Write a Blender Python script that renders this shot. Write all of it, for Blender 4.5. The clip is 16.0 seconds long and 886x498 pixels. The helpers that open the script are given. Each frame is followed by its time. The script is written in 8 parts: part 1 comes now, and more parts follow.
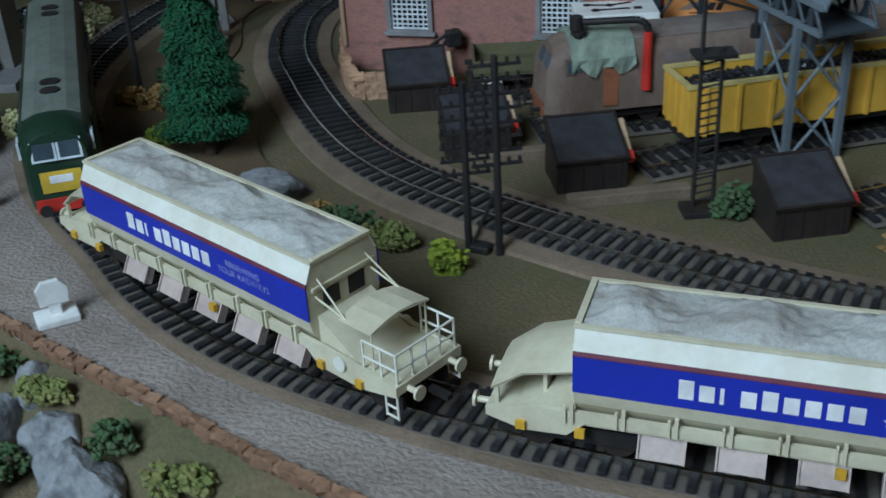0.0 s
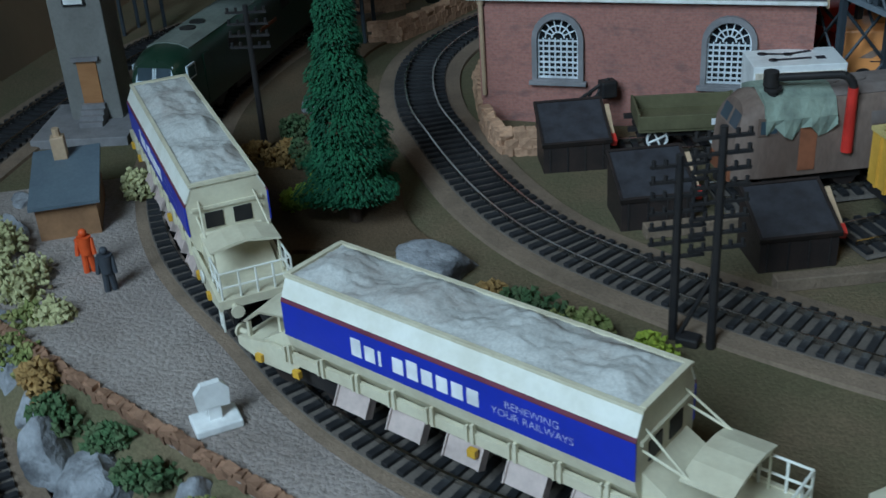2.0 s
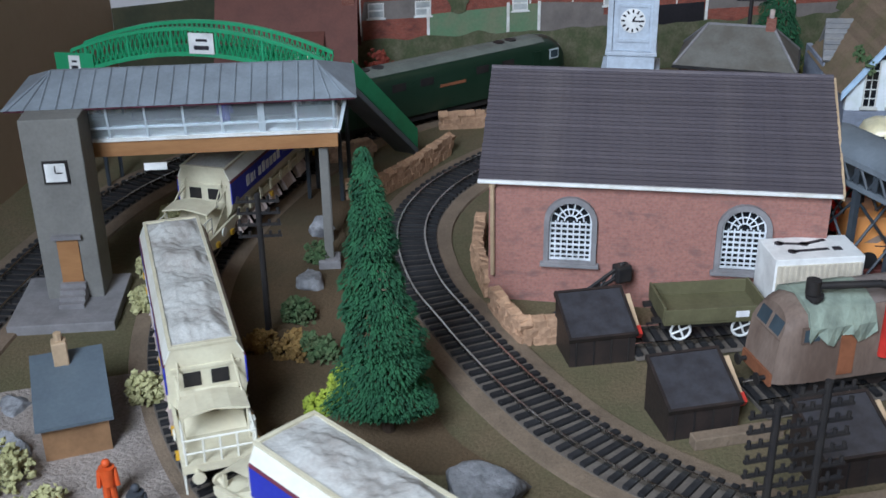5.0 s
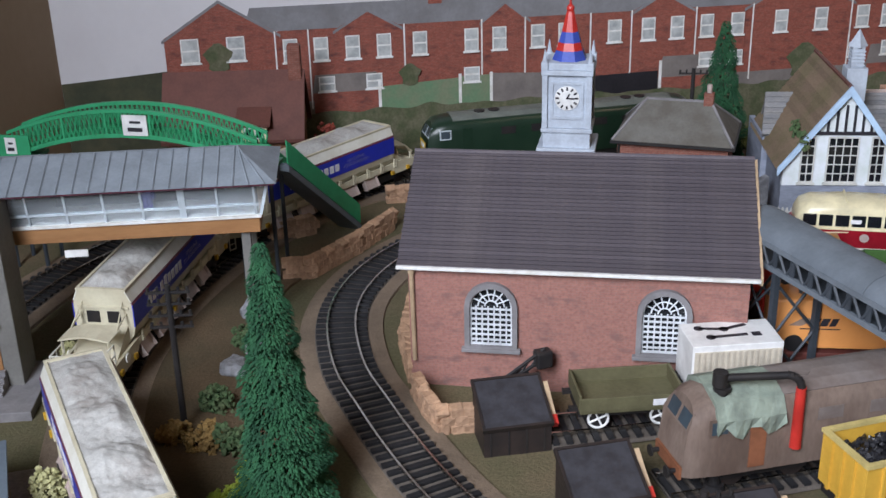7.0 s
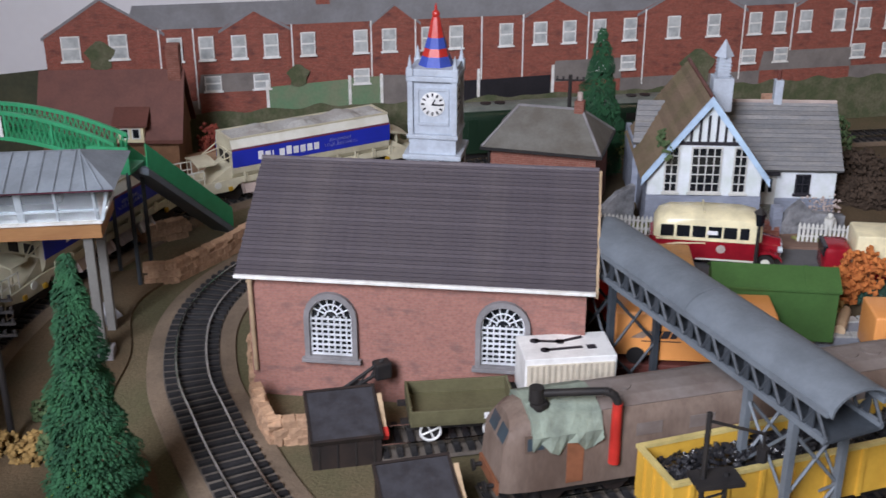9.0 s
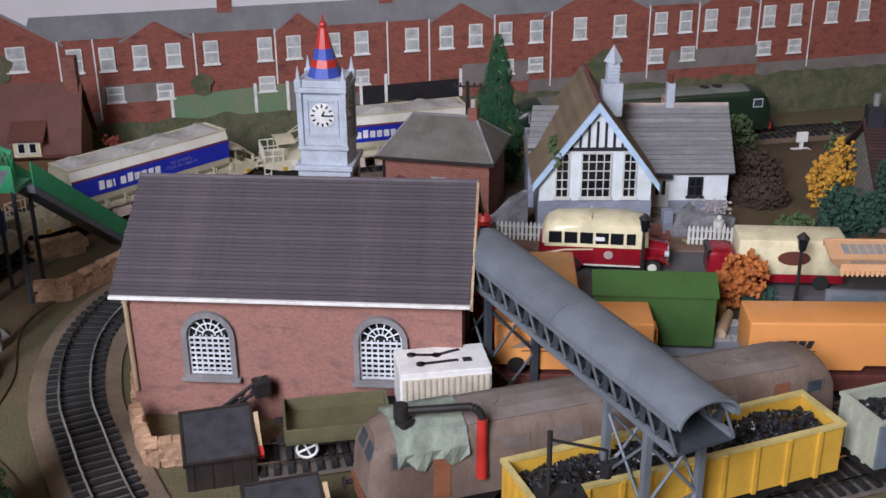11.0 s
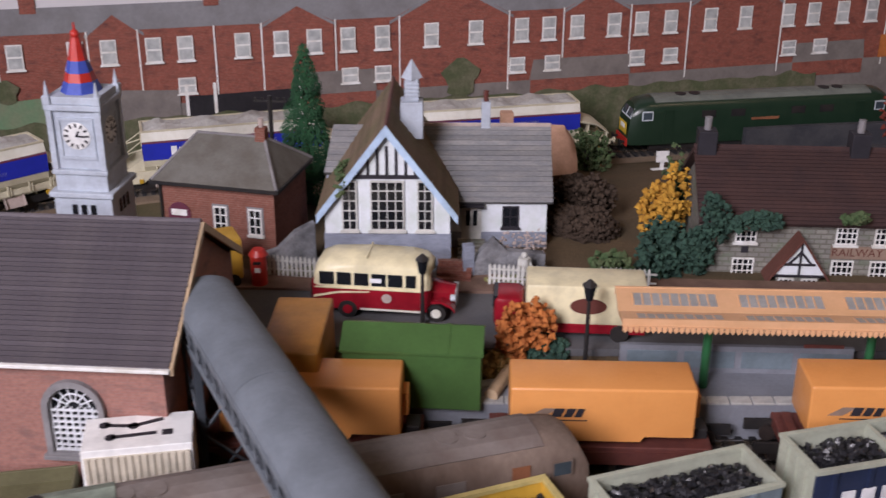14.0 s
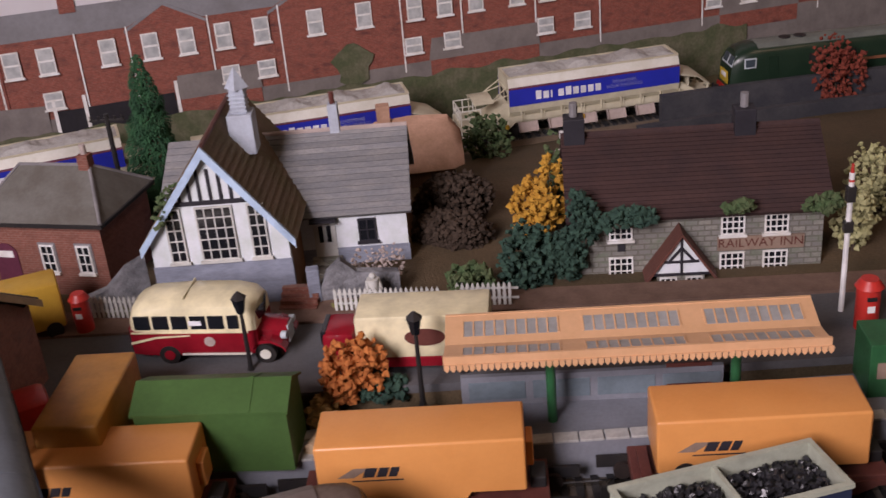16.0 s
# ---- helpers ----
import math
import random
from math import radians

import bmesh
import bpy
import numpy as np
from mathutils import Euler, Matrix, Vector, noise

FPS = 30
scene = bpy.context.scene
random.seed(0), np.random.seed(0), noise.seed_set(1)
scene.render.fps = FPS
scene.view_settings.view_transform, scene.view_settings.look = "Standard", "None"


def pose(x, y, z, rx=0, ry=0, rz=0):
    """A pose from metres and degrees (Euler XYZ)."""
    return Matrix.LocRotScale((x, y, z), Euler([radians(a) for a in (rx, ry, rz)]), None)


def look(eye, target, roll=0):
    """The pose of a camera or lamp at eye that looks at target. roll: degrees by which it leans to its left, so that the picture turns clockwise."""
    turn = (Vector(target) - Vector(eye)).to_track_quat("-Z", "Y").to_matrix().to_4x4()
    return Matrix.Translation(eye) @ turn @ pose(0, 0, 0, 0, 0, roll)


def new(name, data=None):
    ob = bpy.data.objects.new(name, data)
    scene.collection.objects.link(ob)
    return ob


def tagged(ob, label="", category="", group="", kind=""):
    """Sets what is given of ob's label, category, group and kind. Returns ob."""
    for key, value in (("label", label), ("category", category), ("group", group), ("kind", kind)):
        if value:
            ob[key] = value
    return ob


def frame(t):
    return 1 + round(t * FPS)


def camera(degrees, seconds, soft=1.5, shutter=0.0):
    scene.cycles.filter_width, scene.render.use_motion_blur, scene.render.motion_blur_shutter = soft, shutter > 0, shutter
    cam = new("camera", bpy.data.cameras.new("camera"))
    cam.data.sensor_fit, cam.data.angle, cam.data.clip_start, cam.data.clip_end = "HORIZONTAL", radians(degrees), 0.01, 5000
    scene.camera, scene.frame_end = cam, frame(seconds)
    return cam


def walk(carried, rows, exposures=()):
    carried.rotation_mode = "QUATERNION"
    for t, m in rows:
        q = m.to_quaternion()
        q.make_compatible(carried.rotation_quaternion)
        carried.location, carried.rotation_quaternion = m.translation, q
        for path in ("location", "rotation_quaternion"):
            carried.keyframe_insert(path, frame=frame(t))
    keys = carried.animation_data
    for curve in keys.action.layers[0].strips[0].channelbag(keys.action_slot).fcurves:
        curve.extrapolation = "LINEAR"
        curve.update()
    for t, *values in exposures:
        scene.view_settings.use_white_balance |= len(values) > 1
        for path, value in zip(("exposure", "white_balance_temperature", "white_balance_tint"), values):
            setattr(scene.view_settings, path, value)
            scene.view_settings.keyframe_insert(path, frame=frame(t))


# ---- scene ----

U = 0.011      # one plan unit is 11 mm: the model track's gauge of 16.5 mm is 1.5 units

# seconds, eye, target and roll of the camera, in plan units
PATH = [
    (0, (18.418, -56.55, 21.484), (18.027, -54.85, 20.505), -3.3),
    (0.5, (15.608, -55.23, 21.548), (15.192, -53.53, 20.58), -2.9),
    (1, (14.012, -53.978, 21.849), (13.574, -52.281, 20.887), -2.5),
    (1.5, (13.242, -53.309, 21.485), (12.785, -51.614, 20.527), -3.2),
    (2, (11.634, -52.12, 21.334), (11.187, -50.415, 20.389), -3.8),
    (2.5, (8.636, -51.367, 21.914), (8.322, -49.628, 20.978), -2.8),
    (3, (5.12, -50.87, 23.181), (4.879, -49.087, 22.307), -4.0),
    (3.5, (3.506, -50.591, 24.019), (3.287, -48.816, 23.125), -0.6),
    (6, (5.749, -48.178, 26.958), (5.538, -46.368, 26.134), -1.2),
    (6.5, (6.993, -47.913, 27.239), (6.773, -46.098, 26.429), -1.7),
    (7, (8.128, -47.557, 27.37), (7.898, -45.728, 26.595), -1.4),
    (7.5, (9.285, -47.084, 27.895), (9.056, -45.255, 27.119), -0.9),
    (8, (10.609, -46.924, 27.644), (10.397, -45.097, 26.859), -0.4),
    (8.5, (11.763, -46.642, 27.478), (11.571, -44.812, 26.694), -0.2),
    (9, (13.607, -46.219, 27.781), (13.447, -44.387, 26.995), 0.0),
    (11.5, (18.256, -45.092, 28.754), (18.184, -43.261, 27.954), -0.8),
    (12, (19.105, -43.713, 28.304), (19.052, -41.878, 27.51), -1.0),
    (12.5, (19.549, -42.579, 28.247), (19.5, -40.746, 27.448), -1.0),
    (13, (21.844, -41.175, 28.323), (21.811, -39.341, 27.526), -1.4),
    (13.5, (23.602, -39.721, 28.565), (23.586, -37.888, 27.765), -0.9),
    (14, (28.121, -37.616, 28.057), (28.056, -35.789, 27.245), 0.3),
    (14.5, (31.266, -35.453, 28.173), (31.168, -33.64, 27.334), -2.1),
    (15, (33.801, -33.352, 28.347), (33.685, -31.546, 27.496), -3.2),
    (15.5, (34.996, -32.396, 27.949), (34.88, -30.591, 27.095), -3.8),
    (16, (37.221, -30.71, 28.159), (37.089, -28.92, 27.276), -5.2),
]
cam = camera(42.9, 16.0, soft=1.5, shutter=0.4)
walk(cam, [(t, look([c * U for c in e], [c * U for c in g], r)) for t, e, g, r in PATH],
     exposures=[(0.0, -1.15, 5600, 0), (2.0, -1.2, 5350, -3), (3.5, -0.7, 5550, 4), (6.0, -0.26, 6350, 15), (9.0, -0.2, 6700, 21), (12.5, -0.33, 6850, 26), (14.0, -0.28, 7150, 31), (16.0, -0.4, 7600, 37)])

# ---- world and light ----
world = bpy.data.worlds.new("world")
scene.world = world
world.use_nodes = True
wt = world.node_tree
sky = wt.nodes.new("ShaderNodeTexSky")
sky.sky_type = "NISHITA"
sky.sun_disc = False
sky.sun_elevation, sky.sun_rotation = radians(35), radians(200)
wt.links.new(sky.outputs[0], wt.nodes["Background"].inputs[0])
wt.nodes["Background"].inputs[1].default_value = 0.1


def area_light(name, x, y, z, w, h, tx, ty, tz, power, color):
    lamp = bpy.data.lights.new(name, "AREA")
    lamp.shape, lamp.size, lamp.size_y, lamp.energy, lamp.color = "RECTANGLE", w * U, h * U, power, color
    ob = new(name, lamp)
    ob.matrix_world = look((x * U, y * U, z * U), (tx * U, ty * U, tz * U))
    return ob


area_light("window_daylight", -28, -112, 84, 46, 66, 12, 0, 2, 50, (0.80, 0.90, 1.0))
# added warm fill for the shaded parts; no real lamp hangs here
area_light("warm_fill_light", 95, -20, 128, 30, 30, 95, -20, 0, 3, (1.0, 0.78, 0.55))


# ---- materials ----
def shader(name, rough=0.6, metal=0.0):
    m = bpy.data.materials.new(name)
    m.use_nodes = True
    b = m.node_tree.nodes["Principled BSDF"]
    b.inputs["Roughness"].default_value, b.inputs["Metallic"].default_value = rough, metal
    if rough > 0.45 and not metal:
        b.inputs["Specular IOR Level"].default_value = 0.28
    return m, m.node_tree, b


def coords(nt, scale):
    tc, mp = nt.nodes.new("ShaderNodeTexCoord"), nt.nodes.new("ShaderNodeMapping")
    mp.inputs["Scale"].default_value = [v / U for v in (scale if isinstance(scale, tuple) else (scale,) * 3)]
    nt.links.new(tc.outputs["Object"], mp.inputs["Vector"])
    return mp.outputs[0]


def noise_node(nt, vec, scale, detail=5.0, rough=0.6):
    n = nt.nodes.new("ShaderNodeTexNoise")
    n.inputs["Scale"].default_value, n.inputs["Detail"].default_value, n.inputs["Roughness"].default_value = scale, detail, rough
    nt.links.new(vec, n.inputs["Vector"])
    return n.outputs["Fac"]


def ramp(nt, fac, lo, hi):
    r = nt.nodes.new("ShaderNodeMapRange")
    r.inputs["From Min"].default_value, r.inputs["From Max"].default_value = lo, hi
    nt.links.new(fac, r.inputs["Value"])
    return r.outputs[0]


def mix(nt, fac, a, b):
    n = nt.nodes.new("ShaderNodeMix")
    n.data_type = "RGBA"
    if isinstance(fac, float):
        n.inputs["Factor"].default_value = fac
    else:
        nt.links.new(fac, n.inputs["Factor"])
    for sock, v in ((n.inputs["A"], a), (n.inputs["B"], b)):
        if isinstance(v, tuple):
            sock.default_value = (*v, 1)
        else:
            nt.links.new(v, sock)
    return n.outputs["Result"]


def bump(nt, b, height, strength, dist=0.05):
    n = nt.nodes.new("ShaderNodeBump")
    n.inputs["Strength"].default_value, n.inputs["Distance"].default_value = strength, dist * U
    nt.links.new(height, n.inputs["Height"])
    nt.links.new(n.outputs[0], b.inputs["Normal"])


def dark(c, k):
    return tuple(v * k for v in c)


def surface(name, col, rough=0.6, metal=0.0, second=None, coarse=0.7, fine=9.0, grain=0.18, relief=0.3, depth=0.05, edge=(0.4, 0.65), randomize=0.0, stretch=None):
    """Colour that drifts at a coarse scale towards a second one, with fine grain and relief; scales per plan unit."""
    m, nt, b = shader(name, rough, metal)
    v = coords(nt, stretch or 1.0)
    c = mix(nt, ramp(nt, noise_node(nt, v, coarse), *edge), col, second or dark(col, 0.72))
    g = noise_node(nt, v, fine, 3.0)
    c = mix(nt, ramp(nt, g, 0.35, 0.75), c, mix(nt, grain, c, dark(col, 0.35)))
    if randomize:
        info = nt.nodes.new("ShaderNodeObjectInfo")
        hsv = nt.nodes.new("ShaderNodeHueSaturation")
        nt.links.new(c, hsv.inputs["Color"])
        r = nt.nodes.new("ShaderNodeMapRange")
        r.inputs["To Min"].default_value, r.inputs["To Max"].default_value = 1 - randomize, 1 + randomize
        nt.links.new(info.outputs["Random"], r.inputs["Value"])
        nt.links.new(r.outputs[0], hsv.inputs["Value"])
        c = hsv.outputs[0]
    nt.links.new(c, b.inputs["Base Color"])
    rr = nt.nodes.new("ShaderNodeMapRange")
    rr.inputs["To Min"].default_value, rr.inputs["To Max"].default_value = max(0.05, rough - 0.12), min(1, rough + 0.12)
    nt.links.new(g, rr.inputs["Value"])
    nt.links.new(rr.outputs[0], b.inputs["Roughness"])
    if relief:
        bump(nt, b, g, relief, depth)
    return m


def brickwork(name, col, col2, mortar, width=0.36, height=0.13, joint=0.018, rough=0.75, patch=None, relief=0.4):
    """Courses of small bricks on upright faces, with stains at a larger scale."""
    m, nt, b = shader(name, rough)
    v = coords(nt, 1.0)
    sep, add, com = nt.nodes.new("ShaderNodeSeparateXYZ"), nt.nodes.new("ShaderNodeMath"), nt.nodes.new("ShaderNodeCombineXYZ")
    nt.links.new(v, sep.inputs[0])
    nt.links.new(sep.outputs[0], add.inputs[0]), nt.links.new(sep.outputs[1], add.inputs[1])
    nt.links.new(add.outputs[0], com.inputs[0]), nt.links.new(sep.outputs[2], com.inputs[1])
    br = nt.nodes.new("ShaderNodeTexBrick")
    nt.links.new(com.outputs[0], br.inputs["Vector"])
    br.inputs["Color1"].default_value, br.inputs["Color2"].default_value, br.inputs["Mortar"].default_value = (*col, 1), (*col2, 1), (*mortar, 1)
    br.inputs["Scale"].default_value, br.inputs["Mortar Size"].default_value = 1.0, joint
    br.inputs["Brick Width"].default_value, br.inputs["Row Height"].default_value = width, height
    v2 = coords(nt, (1.0, 1.0, 2.2))
    c = mix(nt, ramp(nt, noise_node(nt, v2, 0.8), 0.52, 0.72), br.outputs["Color"], patch or dark(col, 0.55))
    c = mix(nt, ramp(nt, noise_node(nt, v, 6.0), 0.45, 0.8), c, dark(col, 0.6))
    nt.links.new(c, b.inputs["Base Color"])
    inv = nt.nodes.new("ShaderNodeMath")
    inv.operation = "SUBTRACT"
    inv.inputs[0].default_value = 1.0
    nt.links.new(br.outputs["Fac"], inv.inputs[1])
    bump(nt, b, inv.outputs[0], relief, 0.02)
    return m


def glass_pane(name, col=(0.75, 0.82, 0.85), rough=0.08):
    m, nt, b = shader(name, rough)
    b.inputs["Base Color"].default_value = (*col, 1)
    b.inputs["Transmission Weight"].default_value = 0.9
    b.inputs["IOR"].default_value = 1.2
    return m


M = {
    "grass": surface("flocked_earth", (0.115, 0.105, 0.055), 0.95, second=(0.17, 0.125, 0.075), coarse=0.16, fine=7, grain=0.5, relief=0.6, depth=0.1),
    "brown_earth": surface("brown_earth", (0.13, 0.088, 0.05), 0.95, second=(0.085, 0.066, 0.037), coarse=0.2, fine=7, grain=0.5, relief=0.6, depth=0.1),
    "gravel": surface("grey_gravel", (0.33, 0.285, 0.255), 0.95, second=(0.24, 0.20, 0.175), coarse=0.25, fine=5.5, grain=0.55, relief=0.9, depth=0.14),
    "shoulder": surface("trackside_ballast", (0.23, 0.17, 0.12), 0.95, second=(0.16, 0.12, 0.085), coarse=0.4, fine=8, grain=0.4, relief=0.6, depth=0.08),
    "trackbed": surface("dark_trackbed", (0.135, 0.115, 0.098), 0.95, fine=9, grain=0.4, relief=0.5),
    "sleeper": surface("dark_plastic_sleeper", (0.022, 0.022, 0.024), 0.6, fine=7, grain=0.3, relief=0.2, randomize=0.25),
    "rail": surface("nickel_silver_rail", (0.62, 0.60, 0.56), 0.24, 1.0, second=(0.42, 0.38, 0.33), fine=5, relief=0.05),
    "shed_brick": brickwork("painted_shed_brick", (0.36, 0.165, 0.13), (0.31, 0.14, 0.115), (0.30, 0.165, 0.14), patch=(0.17, 0.105, 0.095)),
    "house_brick": brickwork("house_brick", (0.24, 0.085, 0.06), (0.20, 0.07, 0.05), (0.24, 0.13, 0.1), relief=0.25),
    "slate": surface("purple_grey_slate", (0.098, 0.085, 0.098), 0.7, second=(0.125, 0.108, 0.115), coarse=0.5, fine=5, grain=0.3, relief=0.25, randomize=0.14, stretch=(1.0, 3.0, 3.0)),
    "white_trim": surface("white_trim", (0.78, 0.78, 0.76), 0.5, second=(0.62, 0.6, 0.55), coarse=1.5, fine=8, grain=0.12, relief=0.08),
    "window_white": surface("white_glazing_bar", (0.74, 0.77, 0.8), 0.5, fine=8, grain=0.1, relief=0.05),
    "dark_glass": surface("dark_glazing", (0.012, 0.014, 0.018), 0.12, fine=2, grain=0.05, relief=0),
    "grey_surround": surface("grey_stone_surround", (0.24, 0.23, 0.235), 0.75, fine=6, relief=0.2),
    "pipe_tan": surface("tan_downpipe", (0.50, 0.36, 0.23), 0.5, fine=6, relief=0.05),
    "sandstone": surface("buff_sandstone", (0.50, 0.31, 0.19), 0.9, second=(0.36, 0.22, 0.14), coarse=1.2, fine=6, grain=0.35, relief=0.5, depth=0.1, randomize=0.16),
    "black_plastic": surface("matt_black_plastic", (0.018, 0.017, 0.018), 0.5, second=(0.03, 0.026, 0.024), coarse=1.0, fine=8, grain=0.2, relief=0.12),
    "bin_brown": surface("dark_brown_stained_wood", (0.035, 0.025, 0.022), 0.5, second=(0.022, 0.018, 0.017), coarse=1.2, fine=6, relief=0.2),
    "bin_lid": surface("charcoal_lid", (0.05, 0.05, 0.058), 0.42, second=(0.032, 0.03, 0.034), coarse=1.4, fine=6, relief=0.2),
    "red": surface("red_enamel", (0.55, 0.035, 0.025), 0.4, fine=6, relief=0.05),
    "bus_red": surface("maroon_gloss_paint", (0.30, 0.012, 0.022), 0.22, fine=6, grain=0.06, relief=0.02),
    "cream": surface("cream_paint", (0.80, 0.72, 0.47), 0.35, fine=5, grain=0.06, relief=0.03),
    "wagon_cream": surface("pale_stone_plastic", (0.62, 0.58, 0.43), 0.45, second=(0.52, 0.47, 0.34), coarse=0.8, fine=6, grain=0.12, relief=0.06),
    "wagon_blue": surface("bright_blue_livery", (0.018, 0.032, 0.40), 0.35, second=(0.015, 0.028, 0.33), coarse=0.6, fine=6, grain=0.06, relief=0.03),
    "wagon_white": surface("white_livery", (0.72, 0.715, 0.65), 0.4, second=(0.62, 0.605, 0.52), coarse=0.8, fine=6, grain=0.08, relief=0.03),
    "stripe": surface("brown_red_stripe", (0.14, 0.035, 0.06), 0.5, fine=6, relief=0.02),
    "lettering": surface("white_lettering", (0.80, 0.80, 0.82), 0.5, fine=6, grain=0.05, relief=0),
    "pink_plate": surface("pale_pink_plastic", (0.52, 0.42, 0.38), 0.45, fine=6, relief=0.05),
    "yellow_detail": surface("yellow_detail", (0.62, 0.36, 0.03), 0.45, fine=6, relief=0.03),
    "ballast_load": surface("pale_ballast_load", (0.46, 0.455, 0.43), 0.95, second=(0.21, 0.16, 0.13), coarse=0.55, fine=10, grain=0.4, relief=0.4, depth=0.05, edge=(0.48, 0.9)),
    "loco_green": surface("dark_green_paint", (0.010, 0.028, 0.016), 0.32, second=(0.014, 0.034, 0.02), fine=6, grain=0.12, relief=0.03),
    "loco_roof": surface("grey_green_roof", (0.17, 0.19, 0.165), 0.5, second=(0.12, 0.135, 0.12), fine=6, relief=0.06),
    "warning_yellow": surface("warning_yellow", (0.68, 0.46, 0.05), 0.4, fine=6, relief=0.02),
    "cab_frame": surface("pale_window_frame", (0.55, 0.62, 0.66), 0.4, fine=6, relief=0.02),
    "cab_glass": surface("cab_glass", (0.05, 0.07, 0.085), 0.1, fine=3, grain=0.05, relief=0),
    "rusty_body": surface("weathered_grey_brown_body", (0.21, 0.155, 0.125), 0.65, second=(0.125, 0.085, 0.066), coarse=0.35, fine=4, grain=0.35, relief=0.15, stretch=(1.5, 1.5, 0.5)),
    "rusty_roof": surface("weathered_roof", (0.22, 0.19, 0.175), 0.6, second=(0.15, 0.115, 0.1), coarse=0.4, fine=5, relief=0.12),
    "rust_door": surface("rust_door", (0.26, 0.10, 0.05), 0.7, fine=5, relief=0.1),
    "tarp": surface("pale_green_tarpaulin", (0.26, 0.31, 0.25), 0.85, second=(0.17, 0.2, 0.165), coarse=1.2, fine=4, relief=0.4, depth=0.1),
    "olive": surface("olive_drab", (0.125, 0.115, 0.062), 0.6, fine=6, relief=0.08),
    "container_white": surface("white_container", (0.80, 0.80, 0.78), 0.45, fine=6, grain=0.05, relief=0.03),
    "container_side": surface("cream_container_side", (0.58, 0.52, 0.42), 0.5, fine=6, relief=0.03),
    "yellow_wagon": surface("yellow_wagon_paint", (0.66, 0.385, 0.055), 0.42, second=(0.58, 0.33, 0.045), coarse=0.8, fine=6, grain=0.1, relief=0.05),
    "pale_yellow": surface("pale_yellow_inside", (0.62, 0.50, 0.20), 0.5, fine=6, relief=0.04),
    "coal": surface("coal", (0.012, 0.012, 0.014), 0.33, second=(0.03, 0.03, 0.035), coarse=2.5, fine=4, relief=0.3),
    "trailer": surface("orange_yellow_trailer", (0.72, 0.30, 0.09), 0.38, second=(0.68, 0.275, 0.08), coarse=0.5, fine=6, grain=0.05, relief=0.03),
    "trailer_dark": surface("amber_trailer", (0.50, 0.215, 0.035), 0.42, fine=6, grain=0.06, relief=0.03),
    "flat_red": surface("oxide_red_flat", (0.145, 0.045, 0.035), 0.5, second=(0.10, 0.032, 0.027), fine=6, relief=0.06),
    "green_box": surface("mid_green_container", (0.052, 0.125, 0.035), 0.5, second=(0.045, 0.105, 0.03), fine=6, relief=0.04),
    "grey_wagon": surface("pale_green_grey_wagon", (0.42, 0.45, 0.36), 0.5, second=(0.34, 0.35, 0.28), fine=6, relief=0.05),
    "grey_side": surface("blue_grey_wagon_side", (0.16, 0.21, 0.24), 0.5, fine=6, relief=0.05),
    "navy": surface("navy_side", (0.02, 0.032, 0.075), 0.45, fine=6, relief=0.03),
    "gantry_grey": surface("blue_grey_plastic", (0.155, 0.18, 0.205), 0.55, second=(0.125, 0.145, 0.165), coarse=0.7, fine=6, grain=0.12, relief=0.05),
    "gantry_dark": surface("dark_grey_lattice", (0.05, 0.06, 0.072), 0.55, fine=6, relief=0.05),
    "tower_blue": surface("pale_blue_grey_stone", (0.47, 0.53, 0.60), 0.7, second=(0.39, 0.43, 0.49), coarse=0.9, fine=6, grain=0.2, relief=0.2),
    "clock_white": surface("white_clock_face", (0.8, 0.8, 0.78), 0.5, fine=6, grain=0.04, relief=0),
    "spire_blue": surface("spire_blue", (0.05, 0.09, 0.42), 0.5, fine=6, relief=0.05),
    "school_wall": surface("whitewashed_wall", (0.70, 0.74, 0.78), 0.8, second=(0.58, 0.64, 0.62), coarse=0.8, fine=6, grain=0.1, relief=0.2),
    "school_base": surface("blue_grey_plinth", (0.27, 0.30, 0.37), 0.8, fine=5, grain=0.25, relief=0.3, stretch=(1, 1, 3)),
    "school_roof": surface("grey_slate_tile", (0.20, 0.205, 0.215), 0.75, second=(0.26, 0.255, 0.25), coarse=0.7, fine=5, grain=0.35, relief=0.25, randomize=0.16, stretch=(1, 3, 3)),
    "brown_roof": surface("moss_brown_tile", (0.20, 0.14, 0.095), 0.85, second=(0.155, 0.125, 0.07), coarse=0.6, fine=6, grain=0.35, relief=0.3, randomize=0.14),
    "barge_blue": surface("pale_blue_bargeboard", (0.46, 0.63, 0.82), 0.5, fine=6, grain=0.08, relief=0.05),
    "timber_dark": surface("dark_timber", (0.03, 0.028, 0.035), 0.6, fine=6, relief=0.1),
    "grey_roof": surface("grey_hipped_roof", (0.15, 0.145, 0.13), 0.7, second=(0.11, 0.1, 0.085), coarse=0.6, fine=6, relief=0.15),
    "hut_roof": surface("slate_blue_roof", (0.115, 0.145, 0.17), 0.6, second=(0.095, 0.12, 0.145), coarse=0.6, fine=6, relief=0.12),
    "hut_wall": surface("tan_brown_wall", (0.27, 0.15, 0.075), 0.75, second=(0.2, 0.11, 0.055), coarse=0.8, fine=6, relief=0.12),
    "timber_tan": surface("tan_timber_beam", (0.36, 0.18, 0.075), 0.6, second=(0.3, 0.145, 0.06), coarse=0.9, fine=6, relief=0.12, stretch=(0.4, 2, 2)),
    "box_grey": surface("grey_render", (0.20, 0.195, 0.18), 0.8, second=(0.165, 0.16, 0.148), coarse=0.6, fine=6, grain=0.2, relief=0.15),
